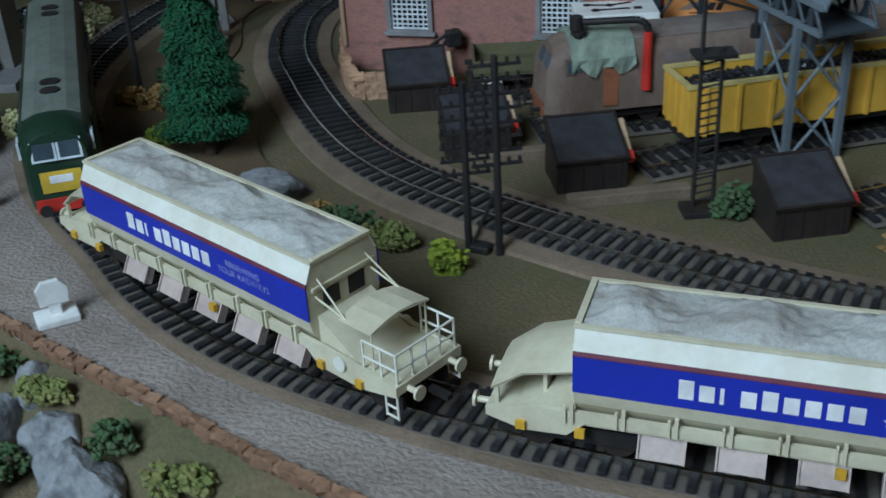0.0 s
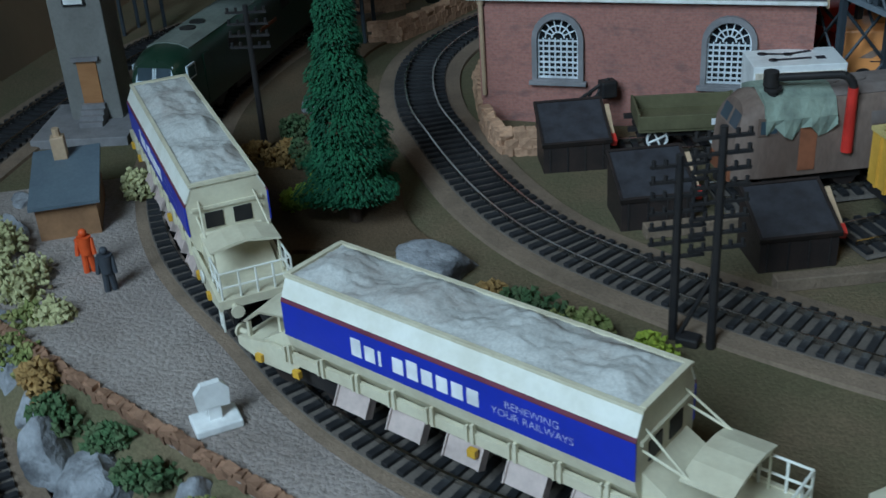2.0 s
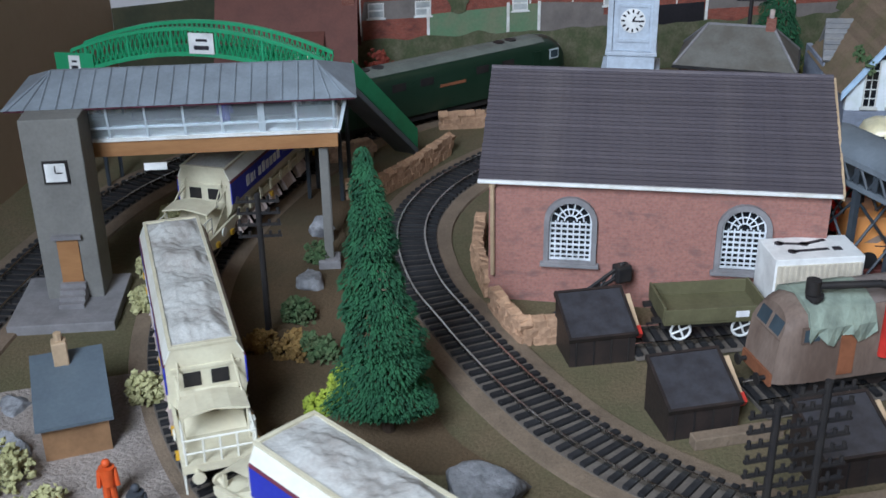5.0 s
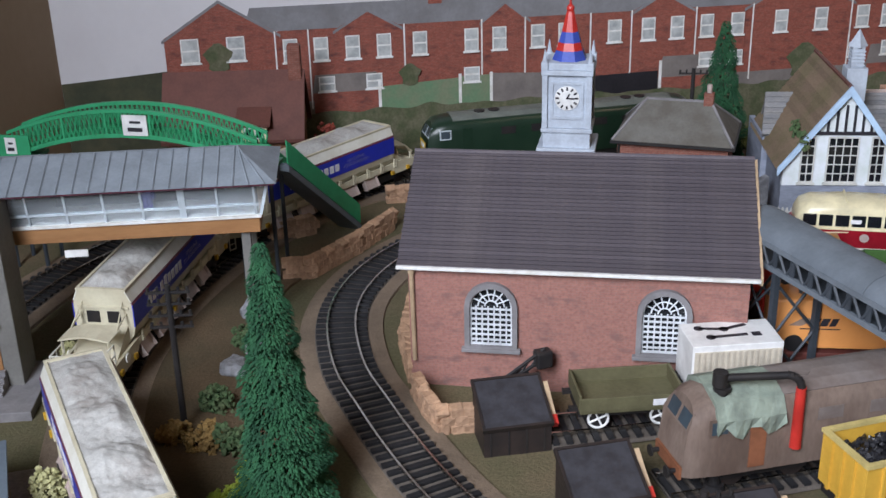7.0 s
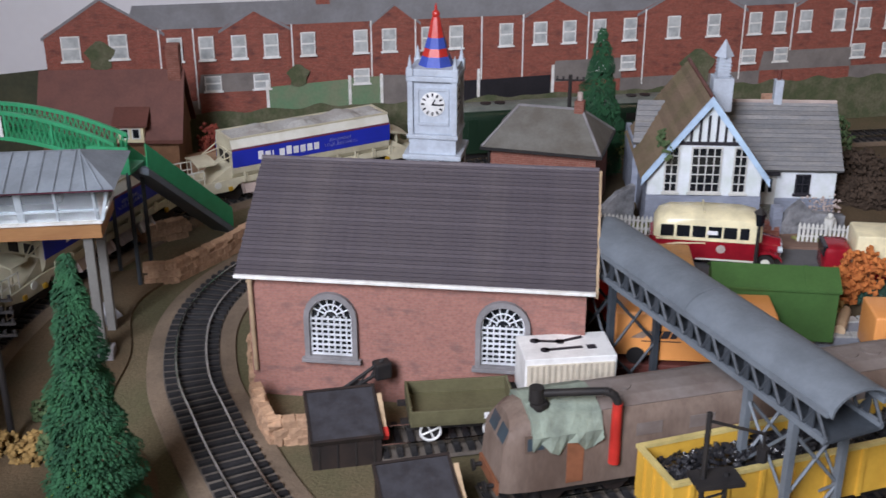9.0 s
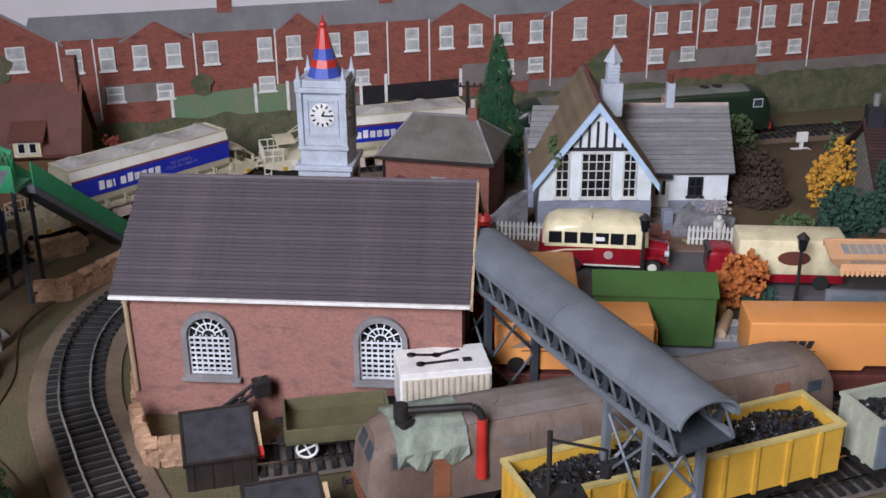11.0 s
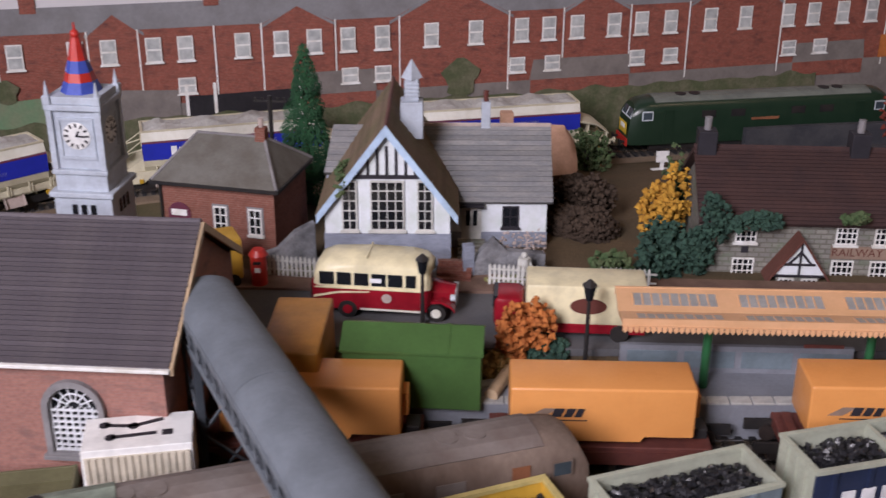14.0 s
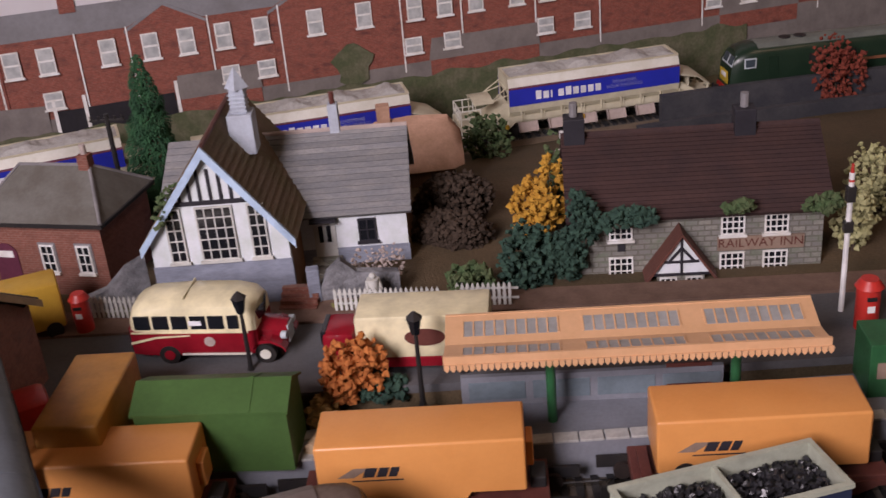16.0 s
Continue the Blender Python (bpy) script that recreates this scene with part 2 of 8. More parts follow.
    "box_roof": surface("blue_grey_sheet_roof", (0.24, 0.275, 0.31), 0.55, second=(0.19, 0.215, 0.24), coarse=0.7, fine=6, relief=0.1),
    "clear": glass_pane("clear_plastic_glazing"),
    "figure_blue": surface("violet_blue_plastic", (0.06, 0.05, 0.30), 0.4, fine=5, relief=0),
    "bridge_green": surface("emerald_plastic", (0.03, 0.33, 0.15), 0.42, second=(0.025, 0.28, 0.12), fine=6, grain=0.1, relief=0.04),
    "conifer": surface("bottle_green_needles", (0.022, 0.10, 0.042), 0.85, second=(0.012, 0.055, 0.027), coarse=1.5, fine=7, grain=0.35, relief=0.3),
    "trunk": surface("dark_bark", (0.06, 0.04, 0.028), 0.9, fine=6, relief=0.4),
    "moss": surface("sage_green_foam", (0.17, 0.20, 0.06), 0.95, second=(0.25, 0.235, 0.09), coarse=1.6, fine=6, grain=0.4, relief=0.4),
    "straw": surface("straw_lichen", (0.44, 0.42, 0.22), 0.95, second=(0.30, 0.29, 0.13), coarse=1.6, fine=6, grain=0.3, relief=0.4),
    "ochre": surface("ochre_foam", (0.32, 0.20, 0.07), 0.95, second=(0.22, 0.14, 0.05), coarse=1.6, fine=6, grain=0.4, relief=0.4),
    "lime": surface("lime_foam", (0.30, 0.36, 0.04), 0.95, second=(0.2, 0.26, 0.04), coarse=1.6, fine=6, grain=0.3, relief=0.4),
    "leaf_dark": surface("blue_green_foliage", (0.035, 0.085, 0.06), 0.95, second=(0.022, 0.055, 0.042), coarse=1.6, fine=6, grain=0.4, relief=0.4),
    "leaf_mid": surface("mid_green_foliage", (0.06, 0.11, 0.045), 0.95, second=(0.1, 0.125, 0.06), coarse=1.6, fine=6, grain=0.4, relief=0.4),
    "leaf_orange": surface("orange_foam", (0.52, 0.17, 0.045), 0.95, second=(0.40, 0.12, 0.035), coarse=1.6, fine=6, grain=0.3, relief=0.4),
    "leaf_gold": surface("gold_foam", (0.58, 0.30, 0.045), 0.95, second=(0.45, 0.22, 0.035), coarse=1.6, fine=6, grain=0.3, relief=0.4),
    "leaf_red": surface("rust_red_foam", (0.24, 0.05, 0.03), 0.95, second=(0.17, 0.035, 0.025), coarse=1.6, fine=6, grain=0.3, relief=0.4),
    "rock": surface("grey_rock", (0.28, 0.285, 0.30), 0.85, second=(0.085, 0.085, 0.092), coarse=0.55, fine=4, grain=0.4, relief=0.7, depth=0.15, edge=(0.45, 0.62)),
    "edging": surface("brown_stone_edging", (0.25, 0.145, 0.09), 0.9, second=(0.16, 0.09, 0.055), fine=6, relief=0.4, randomize=0.2),
    "asphalt": surface("grey_road", (0.115, 0.115, 0.12), 0.85, second=(0.09, 0.09, 0.095), coarse=0.4, fine=7, relief=0.2),
    "pavement": surface("brown_pavement", (0.20, 0.125, 0.095), 0.85, fine=6, relief=0.2),
    "platform": surface("blue_grey_platform", (0.21, 0.225, 0.255), 0.75, second=(0.17, 0.18, 0.205), coarse=0.4, fine=6, relief=0.15),
    "platform_edge": surface("pale_platform_edge", (0.42, 0.42, 0.40), 0.8, fine=6, relief=0.2, randomize=0.15),
    "canopy": surface("apricot_canopy", (0.70, 0.40, 0.22), 0.45, second=(0.64, 0.36, 0.19), fine=6, grain=0.08, relief=0.04),
    "frosted": surface("grey_frosted_glazing", (0.34, 0.34, 0.33), 0.35, second=(0.26, 0.26, 0.25), coarse=1.2, fine=6, relief=0.02),
    "post_green": surface("post_green", (0.015, 0.12, 0.045), 0.4, fine=6, relief=0.03),
    "inn_stone": brickwork("mossy_stone_wall", (0.27, 0.26, 0.225), (0.19, 0.185, 0.17), (0.14, 0.13, 0.11), 0.62, 0.28, 0.04, 0.85, patch=(0.13, 0.17, 0.11), relief=0.6),
    "inn_roof": surface("chocolate_tile_roof", (0.068, 0.036, 0.033), 0.75, second=(0.052, 0.03, 0.03), coarse=0.6, fine=6, grain=0.25, relief=0.3, randomize=0.12),
    "sign_board": surface("faded_brown_sign", (0.30, 0.21, 0.16), 0.7, fine=6, relief=0.05),
    "sign_letter": surface("dark_red_letter", (0.14, 0.04, 0.03), 0.6, fine=6, relief=0),
    "thatch": surface("pink_buff_thatch", (0.56, 0.33, 0.23), 0.9, second=(0.45, 0.26, 0.17), coarse=1.0, fine=7, grain=0.25, relief=0.4),
    "fence_white": surface("off_white_picket", (0.62, 0.62, 0.58), 0.6, fine=6, relief=0.05),
    "dark_wall": surface("black_retaining_wall", (0.04, 0.042, 0.05), 0.7, second=(0.065, 0.065, 0.07), coarse=0.5, fine=6, relief=0.2),
    "brown_roof_house": surface("red_brown_sheet_roof", (0.145, 0.055, 0.042), 0.6, second=(0.115, 0.045, 0.035), fine=6, relief=0.12),
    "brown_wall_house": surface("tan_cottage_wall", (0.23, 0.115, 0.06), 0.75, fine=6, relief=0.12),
    "figure_orange": surface("orange_red_jacket", (0.62, 0.09, 0.02), 0.5, fine=6, relief=0),
    "figure_dark": surface("dark_clothes", (0.05, 0.055, 0.065), 0.6, fine=6, relief=0),
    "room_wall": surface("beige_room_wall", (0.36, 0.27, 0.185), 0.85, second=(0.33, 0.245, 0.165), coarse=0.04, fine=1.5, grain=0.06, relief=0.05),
    # for surfaces out of view: kept dark so that they bounce little light
    "low_bounce_wall": surface("unseen_low_bounce", (0.10, 0.08, 0.06), 0.9, coarse=0.05, fine=1.5, grain=0.06, relief=0.05),
    "room_floor": surface("brown_carpet", (0.14, 0.10, 0.075), 0.95, coarse=0.05, fine=2, relief=0.2),
    "print_sky": surface("printed_pale_sky", (0.60, 0.585, 0.60), 0.7, second=(0.54, 0.52, 0.53), coarse=0.06, fine=2, grain=0.03, relief=0),
    "print_brick": brickwork("printed_red_brick", (0.30, 0.08, 0.055), (0.21, 0.058, 0.04), (0.26, 0.12, 0.09), 0.3, 0.11, 0.014, 0.7, patch=(0.105, 0.04, 0.036), relief=0.05),
    "print_roof": surface("printed_grey_slate", (0.225, 0.225, 0.235), 0.7, second=(0.18, 0.175, 0.18), coarse=0.4, fine=4, relief=0.02),
    "print_window": surface("printed_pane", (0.52, 0.54, 0.53), 0.4, second=(0.33, 0.35, 0.35), coarse=1.2, fine=4, relief=0),
    "print_hill": surface("printed_dark_hill", (0.045, 0.05, 0.03), 0.8, second=(0.075, 0.07, 0.04), coarse=0.4, fine=3, relief=0),
    "print_hedge": surface("printed_hedge", (0.085, 0.10, 0.05), 0.9, second=(0.15, 0.14, 0.09), coarse=0.9, fine=5, grain=0.4, relief=0.1),
    "print_green": surface("printed_green_fence", (0.13, 0.23, 0.13), 0.7, second=(0.20, 0.22, 0.14), coarse=0.4, fine=4, relief=0),
    "print_black": surface("printed_black_fence", (0.022, 0.02, 0.024), 0.6, fine=4, relief=0),
    "print_grey": surface("printed_grey_render", (0.21, 0.185, 0.17), 0.7, second=(0.16, 0.14, 0.13), coarse=0.6, fine=4, relief=0),
}

# ---- building helpers (all lengths in plan units) ----
def bx(bm, x0, y0, z0, x1, y1, z1, m=None):
    vs = [bm.verts.new((x, y, z)) for z in (z0, z1) for x, y in ((x0, y0), (x1, y0), (x1, y1), (x0, y1))]
    if m is not None:
        for v in vs:
            v.co = m @ v.co
    for f in ((0, 3, 2, 1), (4, 5, 6, 7), (0, 1, 5, 4), (1, 2, 6, 5), (2, 3, 7, 6), (3, 0, 4, 7)):
        bm.faces.new([vs[i] for i in f])
    return bm


def box(x0, y0, z0, x1, y1, z1, bevel=0.0):
    bm = bx(bmesh.new(), x0, y0, z0, x1, y1, z1)
    if bevel:
        bmesh.ops.bevel(bm, geom=bm.edges[:], offset=bevel, segments=2, affect="EDGES", profile=0.5)
    return bm


def boxes(rows):
    bm = bmesh.new()
    for r in rows:
        bx(bm, *r)
    return bm


def prism(bm, pts, a, b, axis="y"):
    """A polygon carried from a to b along an axis; pts are the two other coordinates in x, y, z order."""
    def at(p, v):
        return {"x": (v, p[0], p[1]), "y": (p[0], v, p[1]), "z": (p[0], p[1], v)}[axis]
    lo, hi = [bm.verts.new(at(p, a)) for p in pts], [bm.verts.new(at(p, b)) for p in pts]
    n = len(pts)
    bm.faces.new(lo), bm.faces.new(hi[::-1])
    for i in range(n):
        bm.faces.new((lo[i], hi[i], hi[(i + 1) % n], lo[(i + 1) % n]))
    return bm


def rod(bm, p, q, r, n=8, r2=None):
    p, q = Vector(p), Vector(q)
    d = q - p
    m = Matrix.Translation((p + q) / 2) @ d.to_track_quat("Z", "Y").to_matrix().to_4x4()
    bmesh.ops.create_cone(bm, cap_ends=True, segments=n, radius1=r, radius2=r if r2 is None else r2, depth=d.length, matrix=m)
    return bm


def loft(sections, cap=True):
    bm = bmesh.new()
    rings = [[bm.verts.new(p) for p in s] for s in sections]
    n = len(rings[0])
    for a, b in zip(rings, rings[1:]):
        for i in range(n):
            bm.faces.new((a[i], a[(i + 1) % n], b[(i + 1) % n], b[i]))
    if cap:
        bm.faces.new(rings[0][::-1]), bm.faces.new(rings[-1])
    bmesh.ops.recalc_face_normals(bm, faces=bm.faces[:])
    return bm


def finish(name, bm, material):
    bmesh.ops.recalc_face_normals(bm, faces=bm.faces[:])
    for v in bm.verts:
        v.co *= U
    me = bpy.data.meshes.new(name)
    bm.to_mesh(me)
    bm.free()
    me.materials.append(M[material])
    return me


def smooth(ob, angle=40):
    ob.data.polygons.foreach_set("use_smooth", [True] * len(ob.data.polygons))
    ob.data.set_sharp_from_angle(angle=radians(angle))
    return ob


def part(name, bm, material, parent, label="", at=None, rounded=False):
    ob = new(name, finish(name, bm, material))
    ob.parent = parent
    if at is not None:
        ob.matrix_local = at
    if rounded:
        smooth(ob)
    return tagged(ob, label)


def place(x, y, z, rz=0.0, rx=0.0, ry=0.0):
    return pose(x * U, y * U, z * U, rx, ry, rz)


def thing(name, label, category, x=0.0, y=0.0, z=0.0, rz=0.0, group="", kind=""):
    ob = new(name)
    ob.empty_display_size = 0.005
    ob.matrix_basis = place(*(plan(x, y) if x or y else (0, 0)), z, rz)
    return tagged(ob, label, category, group, kind)


def setting(name, bm, material, label, category, rounded=False):
    ob = new(name, finish(name, bm, material))
    if rounded:
        smooth(ob)
    return tagged(ob, label, category, kind="structure")


def words(text, size, material, parent, m, name="lettering"):
    cu = bpy.data.curves.new(name, "FONT")
    cu.body, cu.size, cu.extrude, cu.align_x, cu.align_y = text, size * U, 0.008 * U, "CENTER", "CENTER"
    tmp = bpy.data.objects.new("tmp", cu)
    scene.collection.objects.link(tmp)
    me = bpy.data.meshes.new_from_object(tmp.evaluated_get(bpy.context.evaluated_depsgraph_get()))
    bpy.data.objects.remove(tmp)
    me.materials.clear()
    me.materials.append(M[material])
    ob = new(name, me)
    ob.parent = parent
    ob.matrix_local = m
    return ob


UP = pose(0, 0, 0, 90, 0, 0)      # lettering that faces -y

rng = random.Random(7)


# ---- the plan fitted to the camera's view: sketch coordinates to shifted ones ----
def plan(x, y):
    a, b = min(max(x, -24.0), 60.0) / 30, min(max(y, -33.0), 56.0) / 30
    k = (1, a, b, a * a, a * b, b * b, a * a * b, a * b * b)
    dx = sum(p * q for p, q in zip((-0.018, 0.343, -0.165, 1.025, -0.755, 0.008, -0.648, -0.145), k))
    dy = sum(p * q for p, q in zip((-0.650, 1.595, -0.144, 0.001, -0.023, -1.618, -0.366, 0.454), k))
    return x + dx, y + dy


# ---- lines of the plan ----
class Line:
    """A smooth line through points of the plan, walked by its length."""

    def __init__(self, pts):
        p = np.array([plan(*q) for q in pts], float)
        ext = np.vstack([2 * p[0] - p[1], p, 2 * p[-1] - p[-2]])
        out = []
        for i in range(1, len(ext) - 2):
            a, b, c, d = ext[i - 1:i + 3]
            for k in np.linspace(0, 1, 24, endpoint=False):
                out.append(0.5 * (2 * b + (c - a) * k + (2 * a - 5 * b + 4 * c - d) * k * k + (3 * b - a - 3 * c + d) * k ** 3))
        out.append(p[-1])
        self.p = np.array(out)
        self.s = np.r_[0, np.cumsum(np.linalg.norm(np.diff(self.p, axis=0), axis=1))]

    def at(self, s):
        return np.array([np.interp(s, self.s, self.p[:, 0]), np.interp(s, self.s, self.p[:, 1])])

    def way(self, s):
        d = self.at(s + 0.4) - self.at(s - 0.4)
        return d / np.linalg.norm(d)

    def near(self, x, y):
        """The length at which the line comes nearest to a sketched point."""
        x, y = plan(x, y)
        return self.s[np.argmin(np.linalg.norm(self.p - (x, y), axis=1))]

    def side(self, s, off):
        """A point off to the left of the line."""
        w = self.way(s)
        return self.at(s) + off * np.array([-w[1], w[0]])


MAIN = Line([(72, -28.5), (58, -30.5), (45, -32), (32, -32.2), (24, -31.4), (18.2, -30.2), (12.8, -28.8), (7.4, -26.8), (3.7, -25.0), (0, -22.3), (-3.3, -19.0), (-6.2, -16.3), (-8.6, -13.6),
             (-10.7, -10.4), (-12.6, -6.5), (-13.9, -2.5), (-14.7, 1.5), (-14.9, 5.5), (-14.6, 10), (-13.6, 15.5), (-11.8, 21.5), (-9.2, 26.8), (-5.2, 31.4),
             (0, 34.8), (5, 37.0), (10, 38.7), (18, 40.8), (27, 42.9), (36, 45.0), (46, 47.2), (55, 49.1), (66, 51.0), (80, 53), (96, 54)])
INNER = Line([(44, -27), (33, -24.6), (24, -22.4), (17.4, -19.5), (12, -16.6), (7.5, -13.6), (4.8, -11.1), (2.6, -8.2), (0.6, -4.9), (-1.0, -1.9), (-2.6, 1.3), (-3.8, 5.2), (-4.3, 8.6), (-4.1, 11.8), (-3.2, 15.2), (-1.2, 19.2), (2, 24), (6, 28)])
FAR_LEFT = Line([(-19.5, -40), (-22.3, -22), (-23.6, -8), (-23.9, 0), (-23.6, 8), (-22.4, 14.5), (-19.6, 20.5), (-16.0, 26.5), (-12.0, 31.5), (-9.0, 34.5)])
LOW = Line([(-15.5, -20.5), (-11.5, -25.3), (-7.5, -29), (-2, -33), (6, -37)])
SIDING_A = Line([(6.9, -3.7), (10.5, -2.9), (15, -1.5), (18, 0.8), (22, 2.2), (26, 2.4), (34, 2.3), (50, 2.3), (75, 2.0)])
SIDING_B = Line([(11.6, -8.1), (20, -5.3), (31, -1.9), (45, 1.0)])
SIDING_C = Line([(16.2, -11.6), (22, -8.7), (30, -5.5), (40, -2.3), (55, 0.5)])
SIDING_D = Line([(24, -15.2), (32, -11.4), (46, -6.5)])


def ribbon(line, s0, s1, profile, step=0.9, z=0.0):
    """A profile of (offset, height) carried along a line."""
    n = max(2, int((s1 - s0) / step))
    secs = []
    for s in np.linspace(s0, s1, n + 1):
        secs.append([(*line.side(s, o), z + h) for o, h in profile])
    return loft(secs)


def track(line, name, label, z=0.0, s0=0.0, s1=None, pieces=(0, 0), shoulder=True):
    s1 = line.s[-1] if s1 is None else s1
    root = thing(name, label, "railway track", kind="structure")
    if shoulder:
        part("ballast_shoulder", ribbon(line, s0, s1, [(-2.35, -0.3), (-2.2, 0.12), (-1.55, 0.2), (1.55, 0.2), (2.2, 0.12), (2.35, -0.3)], z=z), "shoulder", root, "earthy tan ballast shoulder")
    part("trackbed", ribbon(line, s0, s1, [(-1.5, 0.1), (-1.4, 0.225), (1.4, 0.225), (1.5, 0.1)], z=z), "trackbed", root)
    for side in (-0.75, 0.75):
        w = 0.05
        part("rail", ribbon(line, s0, s1, [(side - w, 0.36), (side - w, 0.55), (side + w, 0.55), (side + w, 0.36)], 0.6, z), "rail", root, "shiny metal rail")
    me = finish("sleeper", box(-0.14, -1.36, 0.0, 0.14, 1.36, 0.2, 0.02), "sleeper")
    rest = bmesh.new()
    s = s0 + 0.2
    while s < s1:
        (x, y), w = line.at(s), line.way(s)
        a = math.degrees(math.atan2(w[1], w[0]))
        if pieces[0] <= s <= pieces[1]:
            ob = new("sleeper", me)
            ob.parent = root
            ob.matrix_local = place(x, y, z + 0.17, a + rng.uniform(-0.7, 0.7))
        else:
            bx(rest, -0.14, -1.36, 0, 0.14, 1.36, 0.2, Matrix.Translation((x, y, z + 0.17)) @ Matrix.Rotation(radians(a), 4, "Z"))
        s += 0.62
    if len(rest.verts):
        tagged(part("sleepers", rest, "sleeper", root), kind="stuff")
    else:
        rest.free()
    return root


# ---- the room and the board ----
def room():
    L, R, F, B, T, D = -29.4, 150.0, -115.0, 88.0, 135.0, -75.0
    setting("wall_west", boxes([(L - 4, -62, D, L, B, T), (-64, -66, D, L - 4, -62, T), (-68, F, D, -64, -62, T)]), "room_wall", "plain beige painted room wall", "wall")
    # unseen walls and ceiling, added dark to hold down the fill light
    setting("wall_east", box(R, F, D, R + 4, B, T), "low_bounce_wall", "unseen room wall, made dark to cut bounced light", "wall")
    setting("wall_north", box(L - 4, B, D, R + 4, B + 4, T), "low_bounce_wall", "unseen room wall, made dark to cut bounced light", "wall")
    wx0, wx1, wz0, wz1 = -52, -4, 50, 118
    setting("wall_south", boxes([(-68, F - 4, D, wx0, F, T), (wx1, F - 4, D, R + 4, F, T), (wx0, F - 4, D, wx1, F, wz0), (wx0, F - 4, wz1, wx1, F, T)]), "low_bounce_wall", "unseen room wall with a window opening, made dark to cut bounced light", "wall")
    setting("ceiling", box(-68, F - 4, T, R + 4, B + 4, T + 3), "low_bounce_wall", "unseen ceiling, made dark to cut bounced light", "ceiling")
    setting("floor", box(-68, F - 4, D - 3, R + 4, B + 4, D), "room_floor", "brown carpeted floor", "floor")


room()


def ground():
    """The board's surface: one sheet with gentle unevenness that falls to the lower line at the front edge."""
    bm = bmesh.new()
    edge = Line([(-35, -8), (-24, -14), (-16, -18.5), (-8.3, -22.9), (-3.9, -25.3), (-0.8, -27.0), (3.0, -28.9), (7.3, -31.3), (14, -34), (30, -37), (60, -36), (150, -34)])
    xs = np.r_[np.arange(-35.4, 62, 0.9), np.arange(62, 150, 4)]
    ys = np.r_[np.arange(-60, 62, 0.9), 70, 80, 87.8]
    grid = {}
    for i, x in enumerate(xs):
        ye = np.interp(x, edge.p[:, 0], edge.p[:, 1])
        for j, y in enumerate(ys):
            k = np.clip((ye - y) / 2.4, 0, 1)
            z = -2.3 * k + 0.14 * noise.noise(Vector((x * 0.25, y * 0.25, 0))) * (0.25 + k) - 0.02
            grid[i, j] = bm.verts.new((x, y, z))
    for i in range(len(xs) - 1):
        for j in range(len(ys) - 1):
            bm.faces.new((grid[i, j], grid[i + 1, j], grid[i + 1, j + 1], grid[i, j + 1]))
    ob = setting("ground", bm, "grass", "olive and brown flocked scenic ground on the baseboard", "ground", True)
    return edge


EDGE = ground()

# gravel strip between the running line and the stone edging
def gravel_strip():
    secs = []
    a, b = MAIN.near(30, -32), MAIN.near(-12.6, -6.5)
    for s in np.linspace(a, b, 70):
        w = MAIN.way(s)
        q = MAIN.side(s, 1.9)
        left = np.array([-w[1], w[0]])
        out = q
        for d in np.arange(0, 9, 0.25):
            out = q + left * d
            if out[1] < np.interp(out[0], EDGE.p[:, 0], EDGE.p[:, 1]) + 0.3:
                break
        secs.append([(*q, 0.16), (*out, 0.14), (*out, -0.3), (*q, -0.3)])
    setting("gravel_path", loft(secs), "gravel", "pale grey gravel beside the running line", "path")


gravel_strip()


def earth_between():
    """Dark brown scenic earth that lies between the running line and the inner line."""
    secs = []
    for k in np.linspace(0, 1, 40):
        a = MAIN.side(MAIN.near(-7.5, -14.8) + k * (MAIN.near(-13.6, 15.5) - MAIN.near(-7.5, -14.8)), -2.2)
        b = INNER.side(INNER.near(4.8, -11.1) + k * (INNER.near(-3.2, 15.2) - INNER.near(4.8, -11.1)), 3.6 + 0.5 * math.sin(k * 17))
        secs.append([(*a, 0.14), (*((a * 2 + b) / 3), 0.17), (*((a + b * 2) / 3), 0.15), (*b, 0.13), (*b, -0.3), (*a, -0.3)])
    setting("earth_patch", loft(secs), "brown_earth", "dark brown earth between the two curving lines", "ground", True)


earth_between()

# ---- railway lines ----
track(MAIN, "running_track", "curved running line with dark sleepers on ballast", pieces=(MAIN.near(32, -32.2), MAIN.near(-14.9, 5.5)))
track(INNER, "inner_track", "curved single line sweeping past the brick shed", pieces=(INNER.near(33, -24.6), INNER.near(-3.2, 15.2)))
track(FAR_LEFT, "outer_track", "outer curved line along the wall")
track(LOW, "lower_track", "line at the foot of the rocky bank", z=-2.1)
for ln in (SIDING_A, SIDING_B, SIDING_C, SIDING_D):
    track(ln, "siding", "weathered siding ending at a stop block", shoulder=False)


# ---- the train ----
def bogie(parent, x, wheels=(-1.15, 1.15), radius=0.52):
    b = part("bogie", boxes([(x - 1.9, -1.0, 0.45, x + 1.9, -0.86, 0.95), (x - 1.9, 0.86, 0.45, x + 1.9, 1.0, 0.95), (x - 0.5, -0.95, 0.55, x + 0.5, 0.95, 0.9)]), "black_plastic", parent)
    for dx in wheels:
        for side in (-1, 1):
            part("wheel", rod(bmesh.new(), (x + dx, side * 0.66, radius), (x + dx, side * 0.84, radius), radius, 18), "bin_brown", b, rounded=True)
    return b


